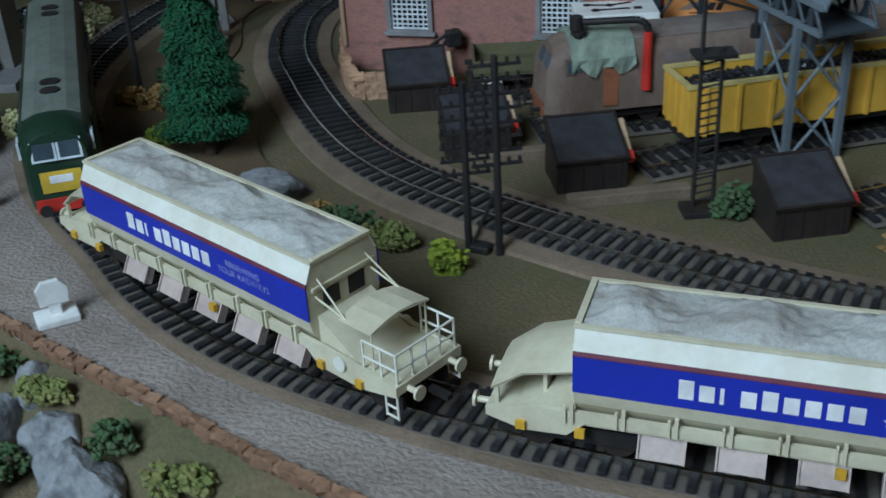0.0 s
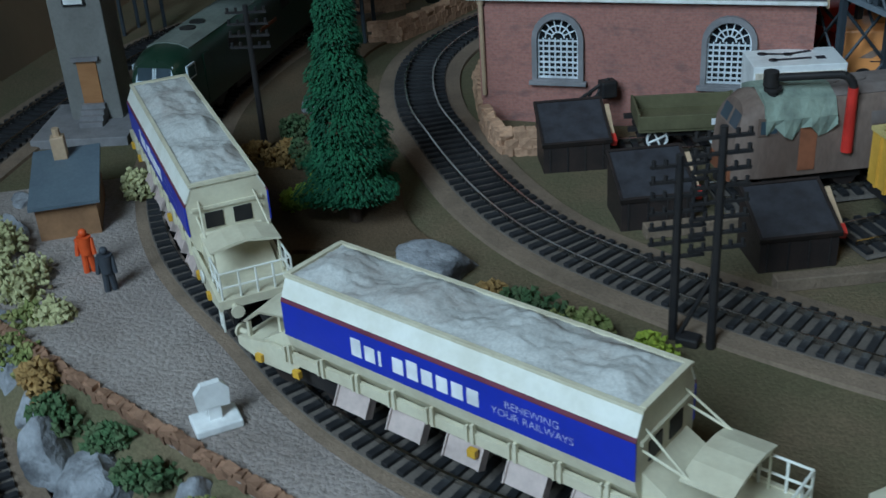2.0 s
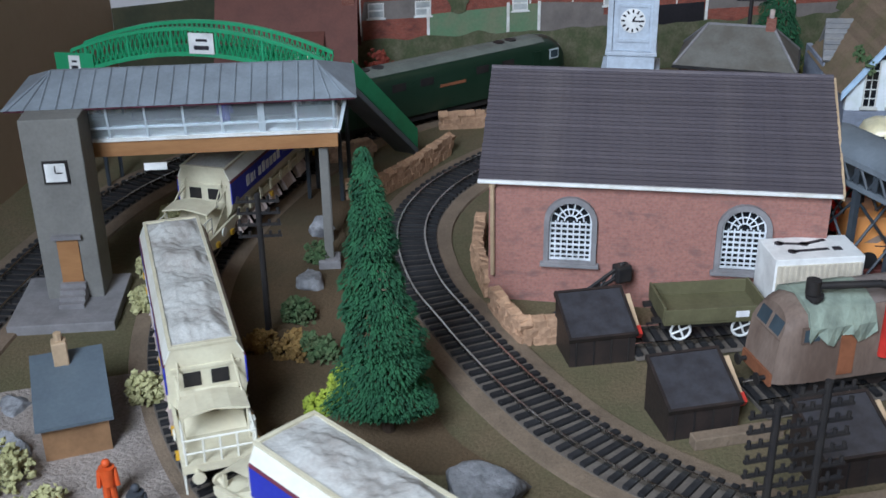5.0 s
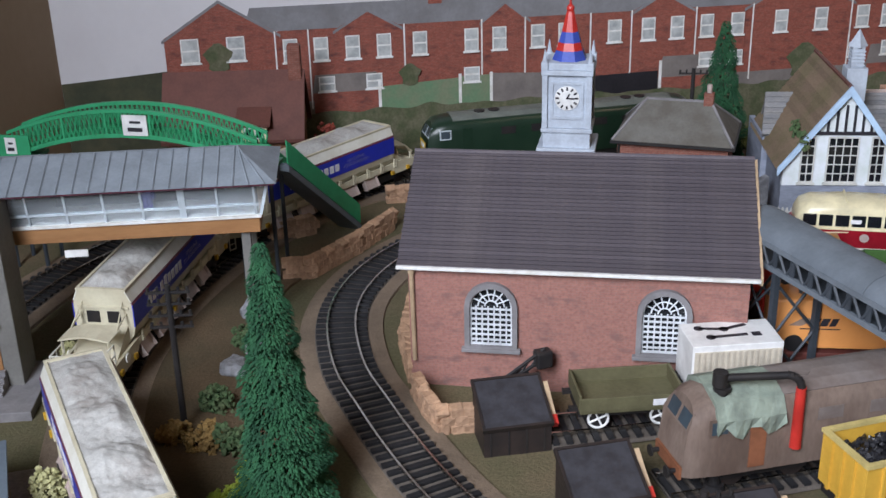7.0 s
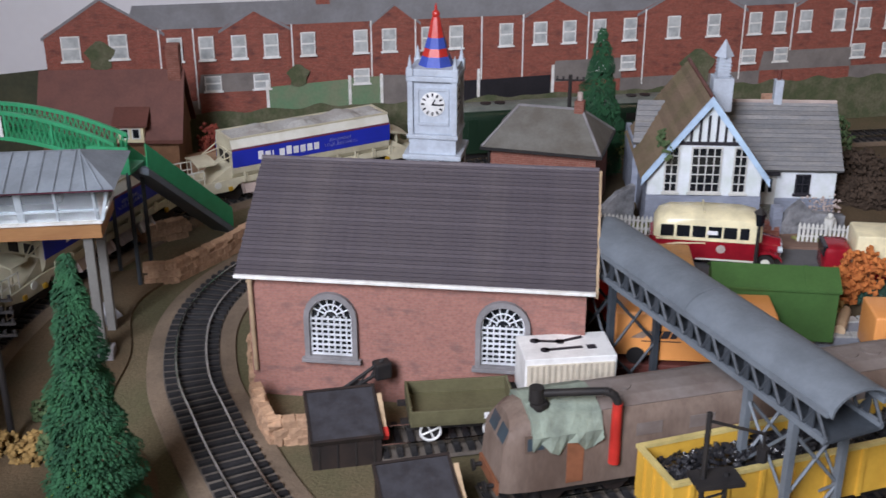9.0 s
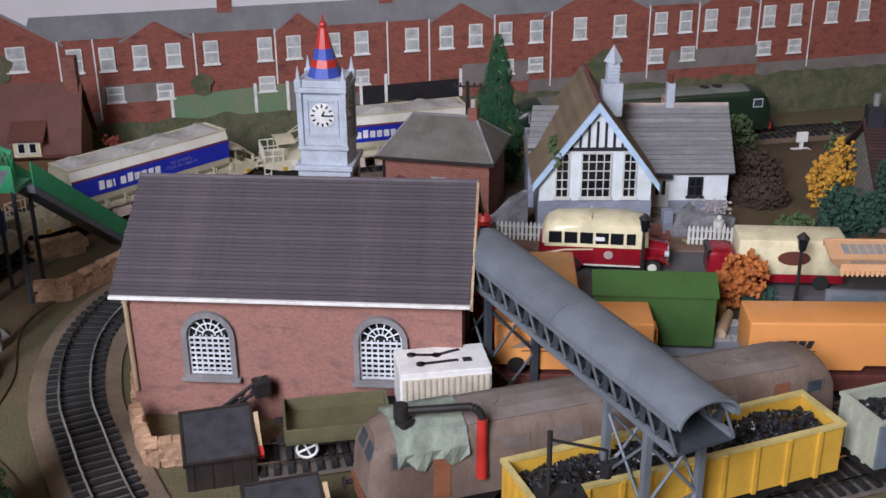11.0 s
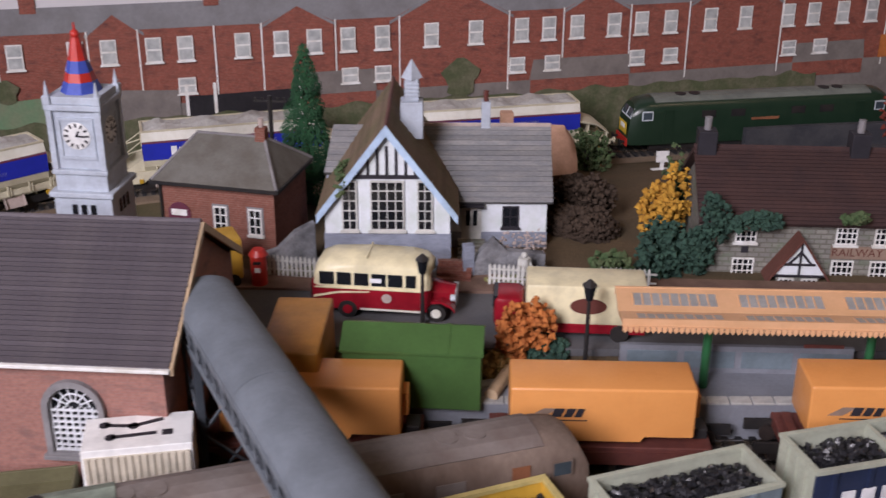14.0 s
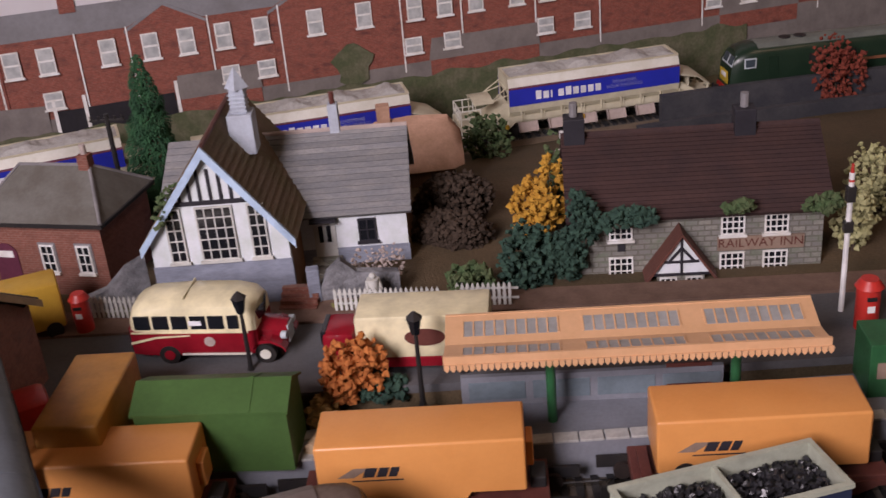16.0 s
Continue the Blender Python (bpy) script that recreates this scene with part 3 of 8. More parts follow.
def heap(x0, x1, half, z, high, seed, lumps=1.0):
    """A loose load: a gridded heap, uneven and lower at its rim."""
    bm = bmesh.new()
    nx, ny = int((x1 - x0) * 11), int(half * 2 * 13)
    g = {}
    for i in range(nx + 1):
        for j in range(ny + 1):
            u, v = i / nx, j / ny
            x, y = x0 + (x1 - x0) * u, -half + 2 * half * v
            rim = min(1, 5 * min(u, 1 - u) * (x1 - x0) / 4, 4 * min(v, 1 - v))
            h = high * rim * (0.62 + 0.42 * math.sin(x * 2.0 + seed) * lumps + 0.5 * noise.noise(Vector((x * 0.9, y * 0.9, seed)))) + 0.06 * noise.noise(Vector((x * 3.1, y * 3.1, seed))) + 0.045 * noise.noise(Vector((x * 5.5, y * 5.5, seed + 3)))
            g[i, j] = bm.verts.new((x, y, z + max(0, h)))
    for i in range(nx):
        for j in range(ny):
            bm.faces.new((g[i, j], g[i + 1, j], g[i + 1, j + 1], g[i, j + 1]))
    return bm


def hopper_side(zlo, zhi):
    """Half-width of the hopper body at a height."""
    prof = [(1.55, 0.98), (2.1, 1.42), (2.5, 1.52), (3.75, 1.52), (4.45, 1.2)]
    return np.interp([zlo, zhi], [p[0] for p in prof], [p[1] for p in prof])


def ballast_wagon(seed):
    w = thing("ballast_wagon", "blue, white and cream bogie hopper wagon full of pale ballast", "wagon", group="wagons of the moving train")
    x0, x1 = -5.3, 6.2
    body = part("hopper", loft([[(x, -0.98, 1.5), (x, -1.4, 2.1), (x, -1.5, 2.5), (x, -1.5, 3.75), (x, -1.2, 4.45), (x, 1.2, 4.45), (x, 1.5, 3.75), (x, 1.5, 2.5), (x, 1.4, 2.1), (x, 0.98, 1.5)] for x in (x0, x1)]), "wagon_cream", w, "cream hopper body")
    for side in (-1, 1):
        def band(zs, mat, name, a=x0 - 0.02, b=x1 + 0.02):
            pts = []
            for z in zs:
                h = hopper_side(z, z)[0] + 0.02
                pts.append((side * h, z))
            poly = pts + [(y - side * 0.06, z) for y, z in reversed(pts)]
            part(name, prism(bmesh.new(), poly, a, b, "x"), mat, body)
        band((2.56, 3.72), "wagon_blue", "blue_panel")
        band((3.72, 3.75, 3.86), "stripe", "stripe")
        band((3.86, 4.45), "wagon_white", "white_panel")
        # lettering on the flank: one plain block for each letter of the operator's name
        for k in range(9):
            hgt = 0.6 if k in (0, 4) else 0.5
            wide = 0.1 if k == 2 else 0.37
            e0, e1 = sorted((-side * (-3.55 + k * 0.5), -side * (-3.55 + k * 0.5 + wide)))
            part("name_block", box(e0, side * 1.545 - 0.01, 2.86, e1, side * 1.545 + 0.01, 2.86 + hgt), "lettering", body)
        rot = Matrix(((-side, 0, 0, 0), (0, 0, side, 0), (0, 1, 0, 0), (0, 0, 0, 1)))
        for row, text in ((3.3, "RENEWING"), (2.98, "YOUR RAILWAYS")):
            words(text, 0.33, "lettering", body, Matrix.Translation((-side * 2.55 * U, side * 1.532 * U, row * U)) @ rot, "slogan")
    part("rim", boxes([(x0 - 0.05, -1.27, 4.43, x1 + 0.05, -1.13, 4.53), (x0 - 0.05, 1.13, 4.43, x1 + 0.05, 1.27, 4.53), (x0 - 0.05, -1.13, 4.43, x0 + 0.12, 1.13, 4.55), (x1 - 0.12, -1.13, 4.43, x1 + 0.05, 1.13, 4.55)]), "wagon_cream", w)
    part("load", heap(x0 + 0.12, x1 - 0.12, 1.13, 4.46, 0.34, seed), "ballast_load", w, "rough pale grey stone ballast", rounded=True)
    # underframe with deep solebars
    frame_bm = bmesh.new()
    for side in (-1, 1):
        y0, y1 = sorted((side * 1.28, side * 1.42))
        prism(frame_bm, [(-8.6, 1.25), (-7.2, 0.92), (-5.4, 0.95), (-4.9, 1.42), (5.9, 1.42), (6.4, 0.95), (7.6, 0.92), (8.6, 1.25), (8.6, 1.55), (7.2, 1.78), (-5.6, 1.78), (-8.6, 1.6)], y0, y1)
    bx(frame_bm, -8.6, -1.3, 1.28, 8.6, 1.3, 1.5)
    part("underframe", frame_bm, "wagon_cream", w, "cream underframe")
    for side in (-1, 1):
        ribs = bmesh.new()
        for k in range(9):
            xx = -4.6 + k * 1.35
            bx(ribs, xx, side * 1.46 - 0.05, 1.45, xx + 0.1, side * 1.46 + 0.05, 2.1)
            bx(ribs, xx + 0.2, side * 1.46 - 0.05, 1.45, xx + 0.27, side * 1.46 + 0.05, 2.0)
        part("rib", ribs, "wagon_cream", w)
        for k in range(5):
            xx = -4.1 + k * 2.0
            m = Matrix.Translation((xx, side * 1.3, 0.98)) @ Matrix.Rotation(side * 0.5, 4, "X")
            ch = bmesh.new()
            bx(ch, -0.62, -0.04, -0.42, 0.62, 0.04, 0.36, m)
            for e in (-0.62, 0.58):
                bx(ch, e, -0.22, -0.42, e + 0.05, 0.12, 0.36, m)
            part("discharge_chute", ch, "pink_plate", w, "pale pink discharge chute")
        for xx in (-7.3, -5.7, -0.6, 5.9, 7.5):
            part("fitting", boxes([(xx, side * 1.47 - 0.08, 1.0, xx + 0.26, side * 1.47 + 0.08, 1.26)]), "yellow_detail", w, "yellow fitting")
        part("hand_wheel", rod(bmesh.new(), (-6.4, side * 1.45, 1.5), (-6.4, side * 1.52, 1.5), 0.24, 14), "wagon_white", w)
        for ex in (-8.6, 8.6):
            d = 1 if ex > 0 else -1
            bf = rod(bmesh.new(), (ex, side * 0.9, 1.35), (ex + 0.42 * d, side * 0.9, 1.35), 0.1, 10)
            rod(bf, (ex + 0.38 * d, side * 0.9, 1.35), (ex + 0.46 * d, side * 0.9, 1.35), 0.24, 12)
            part("buffer", bf, "wagon_cream", w)
    # slope sheets, and black plates that paint the end openings' shade
    for xe, d in ((x0, -1), (x1, 1)):
        part("slope_sheet", prism(bmesh.new(), [(xe, 2.6), (xe + d * 1.5, 1.62), (xe + d * 1.6, 1.55), (xe, 1.55)], -1.15, 1.15), "wagon_cream", w)
        for yy in (-0.85, 0.2):
            part("end_opening", box(min(xe, xe + d * 0.03), yy, 2.75, max(xe, xe + d * 0.03), yy + 0.66, 3.35), "black_plastic", w, "flat black plate for a shaded opening")
        part("end_beam", boxes([(xe + d * 0.03 - 0.05, -1.3, 3.5, xe + d * 0.03 + 0.05, 1.3, 3.62)]), "wagon_cream", w)
    # shelter roof, struts, railings and steps at the tail
    roof = bmesh.new()
    prism(roof, [(-1.25, 2.95), (-0.6, 3.12), (0, 3.17), (0.6, 3.12), (1.25, 2.95), (1.25, 2.89), (0, 3.1), (-1.25, 2.89)], -7.6, -6.3, "x")
    part("shelter_roof", roof, "wagon_cream", w, "curved cream shelter roof")
    for side in (-1, 1):
        st = rod(bmesh.new(), (-5.2, side * 1.15, 3.3), (-6.5, side * 1.15, 2.95), 0.04, 6)
        rod(st, (-5.2, side * 1.0, 3.9), (-6.5, side * 1.15, 2.95), 0.035, 6)
        rod(st, (-7.5, side * 1.15, 2.9), (-7.5, side * 1.15, 1.5), 0.035, 6)
        part("strut", st, "wagon_cream", w)
    part("tail_deck", box(-8.6, -1.3, 1.5, -5.3, 1.3, 1.6), "wagon_cream", w)
    def handrail(p, q):
        part("handrail", rod(bmesh.new(), p, q, 0.04, 6), "wagon_white", w, "white wire handrail")
    for side in (-1, 1):
        for xx in (-8.5, -7.9, -7.2):
            handrail((xx, side * 1.25, 1.5), (xx, side * 1.25, 2.6))
        for z in (2.05, 2.6):
            handrail((-8.5, side * 1.25, z), (-7.2, side * 1.25, z))
        for z in (0.45, 0.8):
            handrail((-8.55, side * 1.35, z), (-8.1, side * 1.35, z))
        for xx in (-8.55, -8.1):
            handrail((xx, side * 1.35, 0.4), (xx, side * 1.35, 1.5))
    for z in (2.05, 2.6):
        handrail((-8.5, -1.25, z), (-8.5, 1.25, z))
    for y in (-0.6, 0, 0.6):
        handrail((-8.5, y, 1.5), (-8.5, y, 2.6))
    # cowl over the leading end
    cowl = loft([[(6.25, -1.4, 3.1), (6.25, -0.5, 3.45), (6.25, 0.5, 3.45), (6.25, 1.4, 3.1), (6.25, 1.35, 3.0), (6.25, -1.35, 3.0)],
                 [(7.6, -1.3, 2.75), (7.6, -0.5, 2.95), (7.6, 0.5, 2.95), (7.6, 1.3, 2.75), (7.6, 1.25, 2.65), (7.6, -1.25, 2.65)],
                 [(8.5, -1.2, 2.05), (8.5, -0.5, 2.15), (8.5, 0.5, 2.15), (8.5, 1.2, 2.05), (8.5, 1.15, 1.95), (8.5, -1.15, 1.95)]])
    part("cowl", cowl, "wagon_cream", w, "sloping cream cowl", rounded=True)
    part("cowl_post", boxes([(8.3, -1.15, 1.5, 8.42, -1.03, 2.05), (8.3, 1.03, 1.5, 8.42, 1.15, 2.05), (7.0, -1.0, 1.5, 7.1, 1.0, 2.9)]), "wagon_cream", w)
    for bxx in (-6.5, 6.5):
        bogie(w, bxx)
    for e in (-1, 1):
        part("coupling", box(*sorted((e * 8.6, e * 9.35))[:1], -0.12, 0.75, *sorted((e * 8.6, e * 9.35))[1:], 0.12, 0.92), "black_plastic", w)
    for p in w.children_recursive:
        if p.name.startswith(("slogan", "wheel")):
            continue
        for v in p.data.vertices:
            v.co.x *= 1.05
    return w


def loco_section(x, half, zlo, zhi, drop=0.0):
    r = 0.55
    pts = [(-half * 0.96, zlo), (-half, zlo + 0.6), (-half * 0.98, zhi - 1.0), (-half * 0.93, zhi - 0.62), (-half * 0.75, zhi - 0.26), (-half * 0.42, zhi - 0.06), (0, zhi)]
    pts += [(-y, z) for y, z in reversed(pts[:-1])]
    return [(x - drop * max(0, (z - 2.6)), y, z) for y, z in pts]


def diesel(name, label, body, roof, group=""):
    d = thing(name, label, "locomotive", group=group)
    h = 10.6
    secs = []
    for x, half, top, drop in ((-h, 1.18, 3.95, -0.42), (-h + 0.35, 1.36, 4.2, -0.38), (-h + 1.3, 1.48, 4.32, -0.2), (-h + 2.4, 1.5, 4.36, 0), (h - 2.4, 1.5, 4.36, 0), (h - 1.3, 1.48, 4.32, 0.2), (h - 0.35, 1.36, 4.2, 0.38), (h, 1.18, 3.95, 0.42)):
        secs.append(loco_section(x, half, 0.95, top, drop))
    part("body", loft(secs), body, d, rounded=True)
    # roof panel, laid just proud of the shell
    secs = []
    for x in (-h + 2.0, h - 2.0):
        pts = [(-1.16, 4.12), (-0.65, 4.325), (0, 4.39), (0.65, 4.325), (1.16, 4.12), (1.1, 4.0), (-1.1, 4.0)]
        secs.append([(x, y, z) for y, z in pts])
    part("roof_panel", loft(secs), roof, d, "grey roof panel")
    for x in (-6.3, -5.2, 5.2, 6.3):
        part("roof_fan", rod(bmesh.new(), (x, 0, 4.34), (x, 0, 4.42), 0.42, 16), "black_plastic" if body == "loco_green" else roof, d, "roof grille")
    for e in (-1, 1):
        for side in (-1, 1):
            m = Matrix.Translation((e * (h - 0.38), side * 0.5, 3.28)) @ Matrix.Rotation(e * -0.40, 4, "Y")
            fr = bx(bmesh.new(), -0.06, -0.49, -0.42, 0.06, 0.47, 0.4, m)
            wf = part("windscreen_frame", fr, "cab_frame" if body == "loco_green" else body, d, "pale windscreen frame" if body == "loco_green" else "")
            part("pane", bx(bmesh.new(), -0.075, -0.4, -0.33, 0.075, 0.38, 0.31, m), "cab_glass", wf)
            sm = Matrix.Translation((e * (h - 1.35), side * 1.44, 3.2))
            wf = part("side_window_frame", bx(bmesh.new(), -0.42, -0.05, -0.36, 0.42, 0.05, 0.34, sm), "cab_frame" if body == "loco_green" else body, d)
            part("pane", bx(bmesh.new(), -0.34, -0.065, -0.28, 0.34, 0.065, 0.26, sm), "cab_glass", wf)
        if body == "loco_green":
            part("warning_panel", box(min(e * h, e * (h + 0.03)), -0.8, 1.65, max(e * h, e * (h + 0.03)), 0.8, 2.55), "warning_yellow", d, "yellow warning panel")
            part("code_blind", boxes([(e * (h + 0.03) - 0.015, -0.45, 2.05, e * (h + 0.03) + 0.015, 0.45, 2.38)]), "lettering", d, "pale headcode blind")
        part("buffer_beam", box(min(e * h, e * (h + 0.12)), -1.15, 0.85, max(e * h, e * (h + 0.12)), 1.15, 1.4), "red" if body == "loco_green" else "rust_door", d, "red buffer beam" if body == "loco_green" else "")
        for side in (-1, 1):
            bf = rod(bmesh.new(), (e * h, side * 0.8, 1.1), (e * (h + 0.5), side * 0.8, 1.1), 0.1, 10)
            rod(bf, (e * (h + 0.45), side * 0.8, 1.1), (e * (h + 0.53), side * 0.8, 1.1), 0.25, 14)
            part("buffer", bf, "black_plastic", d)
    for side in (-1, 1):
        part("nameplate", boxes([(-1.1, side * 1.52 - 0.02, 2.55, 1.1, side * 1.52 + 0.02, 2.75)]), "rust_door", d, "red-brown nameplate")
        for x in (-7.6, 7.6):
            part("cab_door", boxes([(x - 0.35, side * 1.5 - 0.02, 1.2, x + 0.35, side * 1.5 + 0.02, 3.6)]), body if body == "loco_green" else "rust_door", d)
        for x in (-4.5, -2.2, 2.6, 4.9):
            part("side_grille", boxes([(x - 0.55, side * 1.5 - 0.015, 2.9, x + 0.55, side * 1.5 + 0.015, 3.45)]), "black_plastic" if body == "loco_green" else "rusty_roof", d)
    part("skirt", box(-4.2, -1.2, 0.4, 4.2, 1.2, 0.96, 0.08), "black_plastic", d)
    for x in (-6.9, 6.9):
        bogie(d, x, (-1.35, 1.35), 0.58)
    return d


TRAIN = [diesel("diesel_locomotive", "dark green diesel locomotive with yellow warning panels", "loco_green", "loco_roof")]
for k in range(4):
    TRAIN.append(ballast_wagon(1.7 + 2.3 * k))

# where the first wagon's leading end is along the running line, by time
HEAD = [(0.0, 88.0), (1.5, 100.7), (3.5, 118.3), (6.0, 138.0)]
HEAD += [(t, MAIN.near(x, y) + more) for t, x, y, more in ((7.0, -7.0, 29.4, 4.6), (8.0, -2.4, 33.4, 3.2), (9.0, 3.0, 36.0, 2.2), (13.5, 36.6, 45.1, -0.4), (15.0, 47.6, 47.5, -1.1), (16.0, 55.4, 49.2, -1.1))]


def head_at(t):
    return float(np.interp(t, [h[0] for h in HEAD], [h[1] for h in HEAD]))


def on_line(line, s, base, z=0.55):
    a, b = line.at(s + base), line.at(s - base)
    c, d = (a + b) / 2, a - b
    z -= float(np.interp(c[1], (10, 40), (0, 0.4)))  # cars sink into the level far straight to fit the camera's view
    return place(c[0], c[1], z, math.degrees(math.atan2(d[1], d[0])))


def motions():
    times = [k * 0.25 for k in range(65)]
    for n, car in enumerate(TRAIN):
        if n == 0:
            walk(car, [(t, on_line(MAIN, head_at(t) + 11.6, 6.9)) for t in times])
        else:
            # wagon spacing shrinks over the first seconds to fit the camera's view
            walk(car, [(t, on_line(MAIN, head_at(t) - 9.5 - float(np.interp(t, (0, 4.5), (20.1, 18.9))) * (n - 1), 6.5)) for t in times])


# ---- the printed backdrop of terraced houses behind the layout ----
def backdrop():
    root = thing("backdrop", "printed backscene of red-brick terraced houses under a pale sky", "backdrop", kind="structure")
    root.matrix_basis = place(-0.55, 38.1, 0, 16.8) @ Matrix.Diagonal((0.953, 1, 1, 1))
    part("board", box(-31.7, 0.0, -0.4, 118, 0.6, 34), "print_sky", root, "pale grey sky board")

    def flat(name, pts, depth, mat, label=""):
        return part(name, prism(bmesh.new(), pts, -depth, -depth + 0.05), mat, root, label)

    flat("hill", [(-31.6, 0), (-23.2, 0), (-23.2, 7.6), (-28, 7.3), (-31.6, 7.1)], 0.10, "print_hill", "dark printed hillside")
    flat("terrace_wall", [(-14.9, 0), (110, 0), (110, 10.1), (-14.9, 10.1)], 0.06, "print_brick", "long red-brick terrace wall")
    flat("terrace_roof", [(-17.6, 10.1), (110, 9.9), (110, 11.7), (-16.9, 11.9)], 0.09, "print_roof", "grey slate terrace roof")

    def gable(x0, x1, eave, apex, mat="print_brick"):
        flat("gable_wall", [(x0, 0), (x1, 0), (x1, eave), ((x0 + x1) / 2, apex), (x0, eave)], 0.13, mat)
        for a, b in (((x0 - 0.2, eave - 0.15), ((x0 + x1) / 2, apex + 0.1)), ((x1 + 0.2, eave - 0.15), ((x0 + x1) / 2, apex + 0.1))):
            flat("verge", [a, b, (b[0], b[1] - 0.22), (a[0], a[1] - 0.22)], 0.16, "print_roof")

    def window(x, z, w=1.15, h=1.75):
        fr = part("window", box(x - w / 2, -0.24, z - h / 2, x + w / 2, -0.16, z + h / 2), "white_trim", root)
        for k in (0, 1):
            z0 = z - h / 2 + 0.1 + k * (h / 2 - 0.02)
            part("pane", box(x - w / 2 + 0.1, -0.26, z0, x + w / 2 - 0.1, -0.24, z0 + h / 2 - 0.16), "print_window", fr)
        part("sill", box(x - w / 2 - 0.12, -0.3, z - h / 2 - 0.12, x + w / 2 + 0.12, -0.16, z - h / 2), "white_trim", fr)

    gable(-23.6, -14.9, 10.0, 12.5)
    for x in (-21.7, -18.2):
        window(x, 9.0, 1.4, 1.8)
    for x0, x1 in ((-10.4, -5.2), (1.4, 5.2), (14.0, 19.4), (38.2, 43.6), (62, 67.5), (86, 91.5)):
        gable(x0, x1, 10.0, 11.3)
    for x0, x1 in ((24.0, 33.6), (49.2, 57.4), (74, 83)):
        gable(x0, x1, 9.9, 12.2)
    for x in (-14.0, -11.6, -9.1, -6.6, -3.7, 0.5, 2.8, 6.0, 8.3, 12.5, 15.4, 17.9, 20.5, 23.2, 27.1, 30.7, 34.5, 36.8, 39.2, 42.4, 44.8, 47.4, 51.0, 54.2, 58.2, 60.6, 63.4, 66.2, 69.0, 72.0):
        window(x, 8.6)
    for x in (-14.2, -11.3, -7.5, 0.5, 8.2, 20.6, 23.2, 34.2, 37.2, 44.6, 47.6, 58.6, 61.6, 69.5):
        window(x, 5.9, 1.3, 1.15)
    for x in (-15.2, -12.6, -5.0, 1.3, 4.9, 10.4, 13.9, 19.5, 24.5, 33.4, 38.0, 43.8, 49.0, 57.6, 67.8):
        flat("drainpipe", [(x, 4.0), (x + 0.11, 4.0), (x + 0.11, 10.1), (x, 10.1)], 0.17, "white_trim")
    for x in (-2.4, 10.4, 21.0, 36.0, 46.0, 60.0, 71.0):
        flat("chimney", [(x - 0.55, 11.5), (x + 0.55, 11.5), (x + 0.55, 12.7), (x - 0.55, 12.7)], 0.14, "print_brick")
        flat("chimney_pot", [(x - 0.3, 12.7), (x + 0.3, 12.7), (x + 0.25, 13.1), (x - 0.25, 13.1)], 0.14, "print_brick")
    for x0, x1, z0, z1 in ((-12.4, -7.2, 5.2, 6.6), (16.6, 22.6, 4.6, 6.3), (35.4, 44.0, 4.6, 6.2), (59.2, 66, 4.6, 6.2)):
        flat("outhouse", [(x0, 3.4), (x1, 3.4), (x1, z0), (x0, z0)], 0.2, "print_brick")
        flat("outhouse_roof", [(x0 - 0.1, z0), (x1 + 0.1, z0), (x1 - 0.1, z1), (x0 + 0.2, z1)], 0.2, "print_grey")
    flat("yard_wall", [(-14, 0), (110, 0), (110, 4.6), (-14, 4.6)], 0.15, "print_grey", "low grey yard walls")
    flat("green_fence", [(-7.0, 3.2), (-0.6, 3.2), (-0.6, 5.7), (-7.0, 5.4)], 0.22, "print_green", "faded green fence")
    flat("grey_fence", [(-0.4, 3.2), (2.0, 3.2), (2.0, 5.8), (-0.4, 5.8)], 0.22, "print_green")
    flat("brown_fence", [(2.2, 3.2), (7.6, 3.2), (7.6, 5.6), (2.2, 5.9)], 0.22, "print_grey")
    for x in (-7.1, -0.5, 2.1, 8.1, 10.2, 16.6):
        flat("fence_post", [(x - 0.12, 3.2), (x + 0.12, 3.2), (x + 0.12, 6.0), (x - 0.12, 6.0)], 0.27, "white_trim")
    flat("black_fence", [(8.2, 3.0), (10.1, 3.0), (10.1, 5.1), (8.2, 5.1)], 0.22, "print_black", "black garden fence")
    flat("black_fence", [(10.3, 3.0), (16.4, 3.0), (16.4, 5.2), (10.3, 5.1)], 0.22, "print_black")
    flat("orange_fence", [(67.5, 4.6), (74, 4.6), (74, 6.6), (67.5, 6.5)], 0.22, "leaf_orange")
    pts = [(-14, 0)]
    pts += [(x, 3.7 + 0.45 * noise.noise(Vector((x * 0.5, 3, 1)))) for x in np.arange(-14, 62, 0.5)] + [(62, 0)]
    hedge = bmesh.new()
    for i in range(1, len(pts) - 2):
        (a, za), (b, zb) = pts[i], pts[i + 1]
        prism(hedge, [(a, 0), (b, 0), (b, zb), (a, za)], -0.34, -0.28)
    part("hedge", hedge, "print_hedge", root, "printed hedge at the foot of the houses")
    for x, z, r in ((-19.6, 8.4, 1.0), (29.5, 5.2, 1.4), (-4.6, 6.2, 0.8)):
        flat("printed_shrub", [(x + r * (1 + 0.25 * math.sin(5 * a)) * math.cos(a), z + 1.1 * r * math.sin(a)) for a in np.linspace(0, 6.1, 18)], 0.28, "print_hedge")


backdrop()


# ---- raised street, pavement and station platform ----
def slab(name, pts, z0, z1, mat, label, category):
    return setting(name, prism(bmesh.new(), [plan(*p) for p in pts], z0, z1, "z"), mat, label, category)


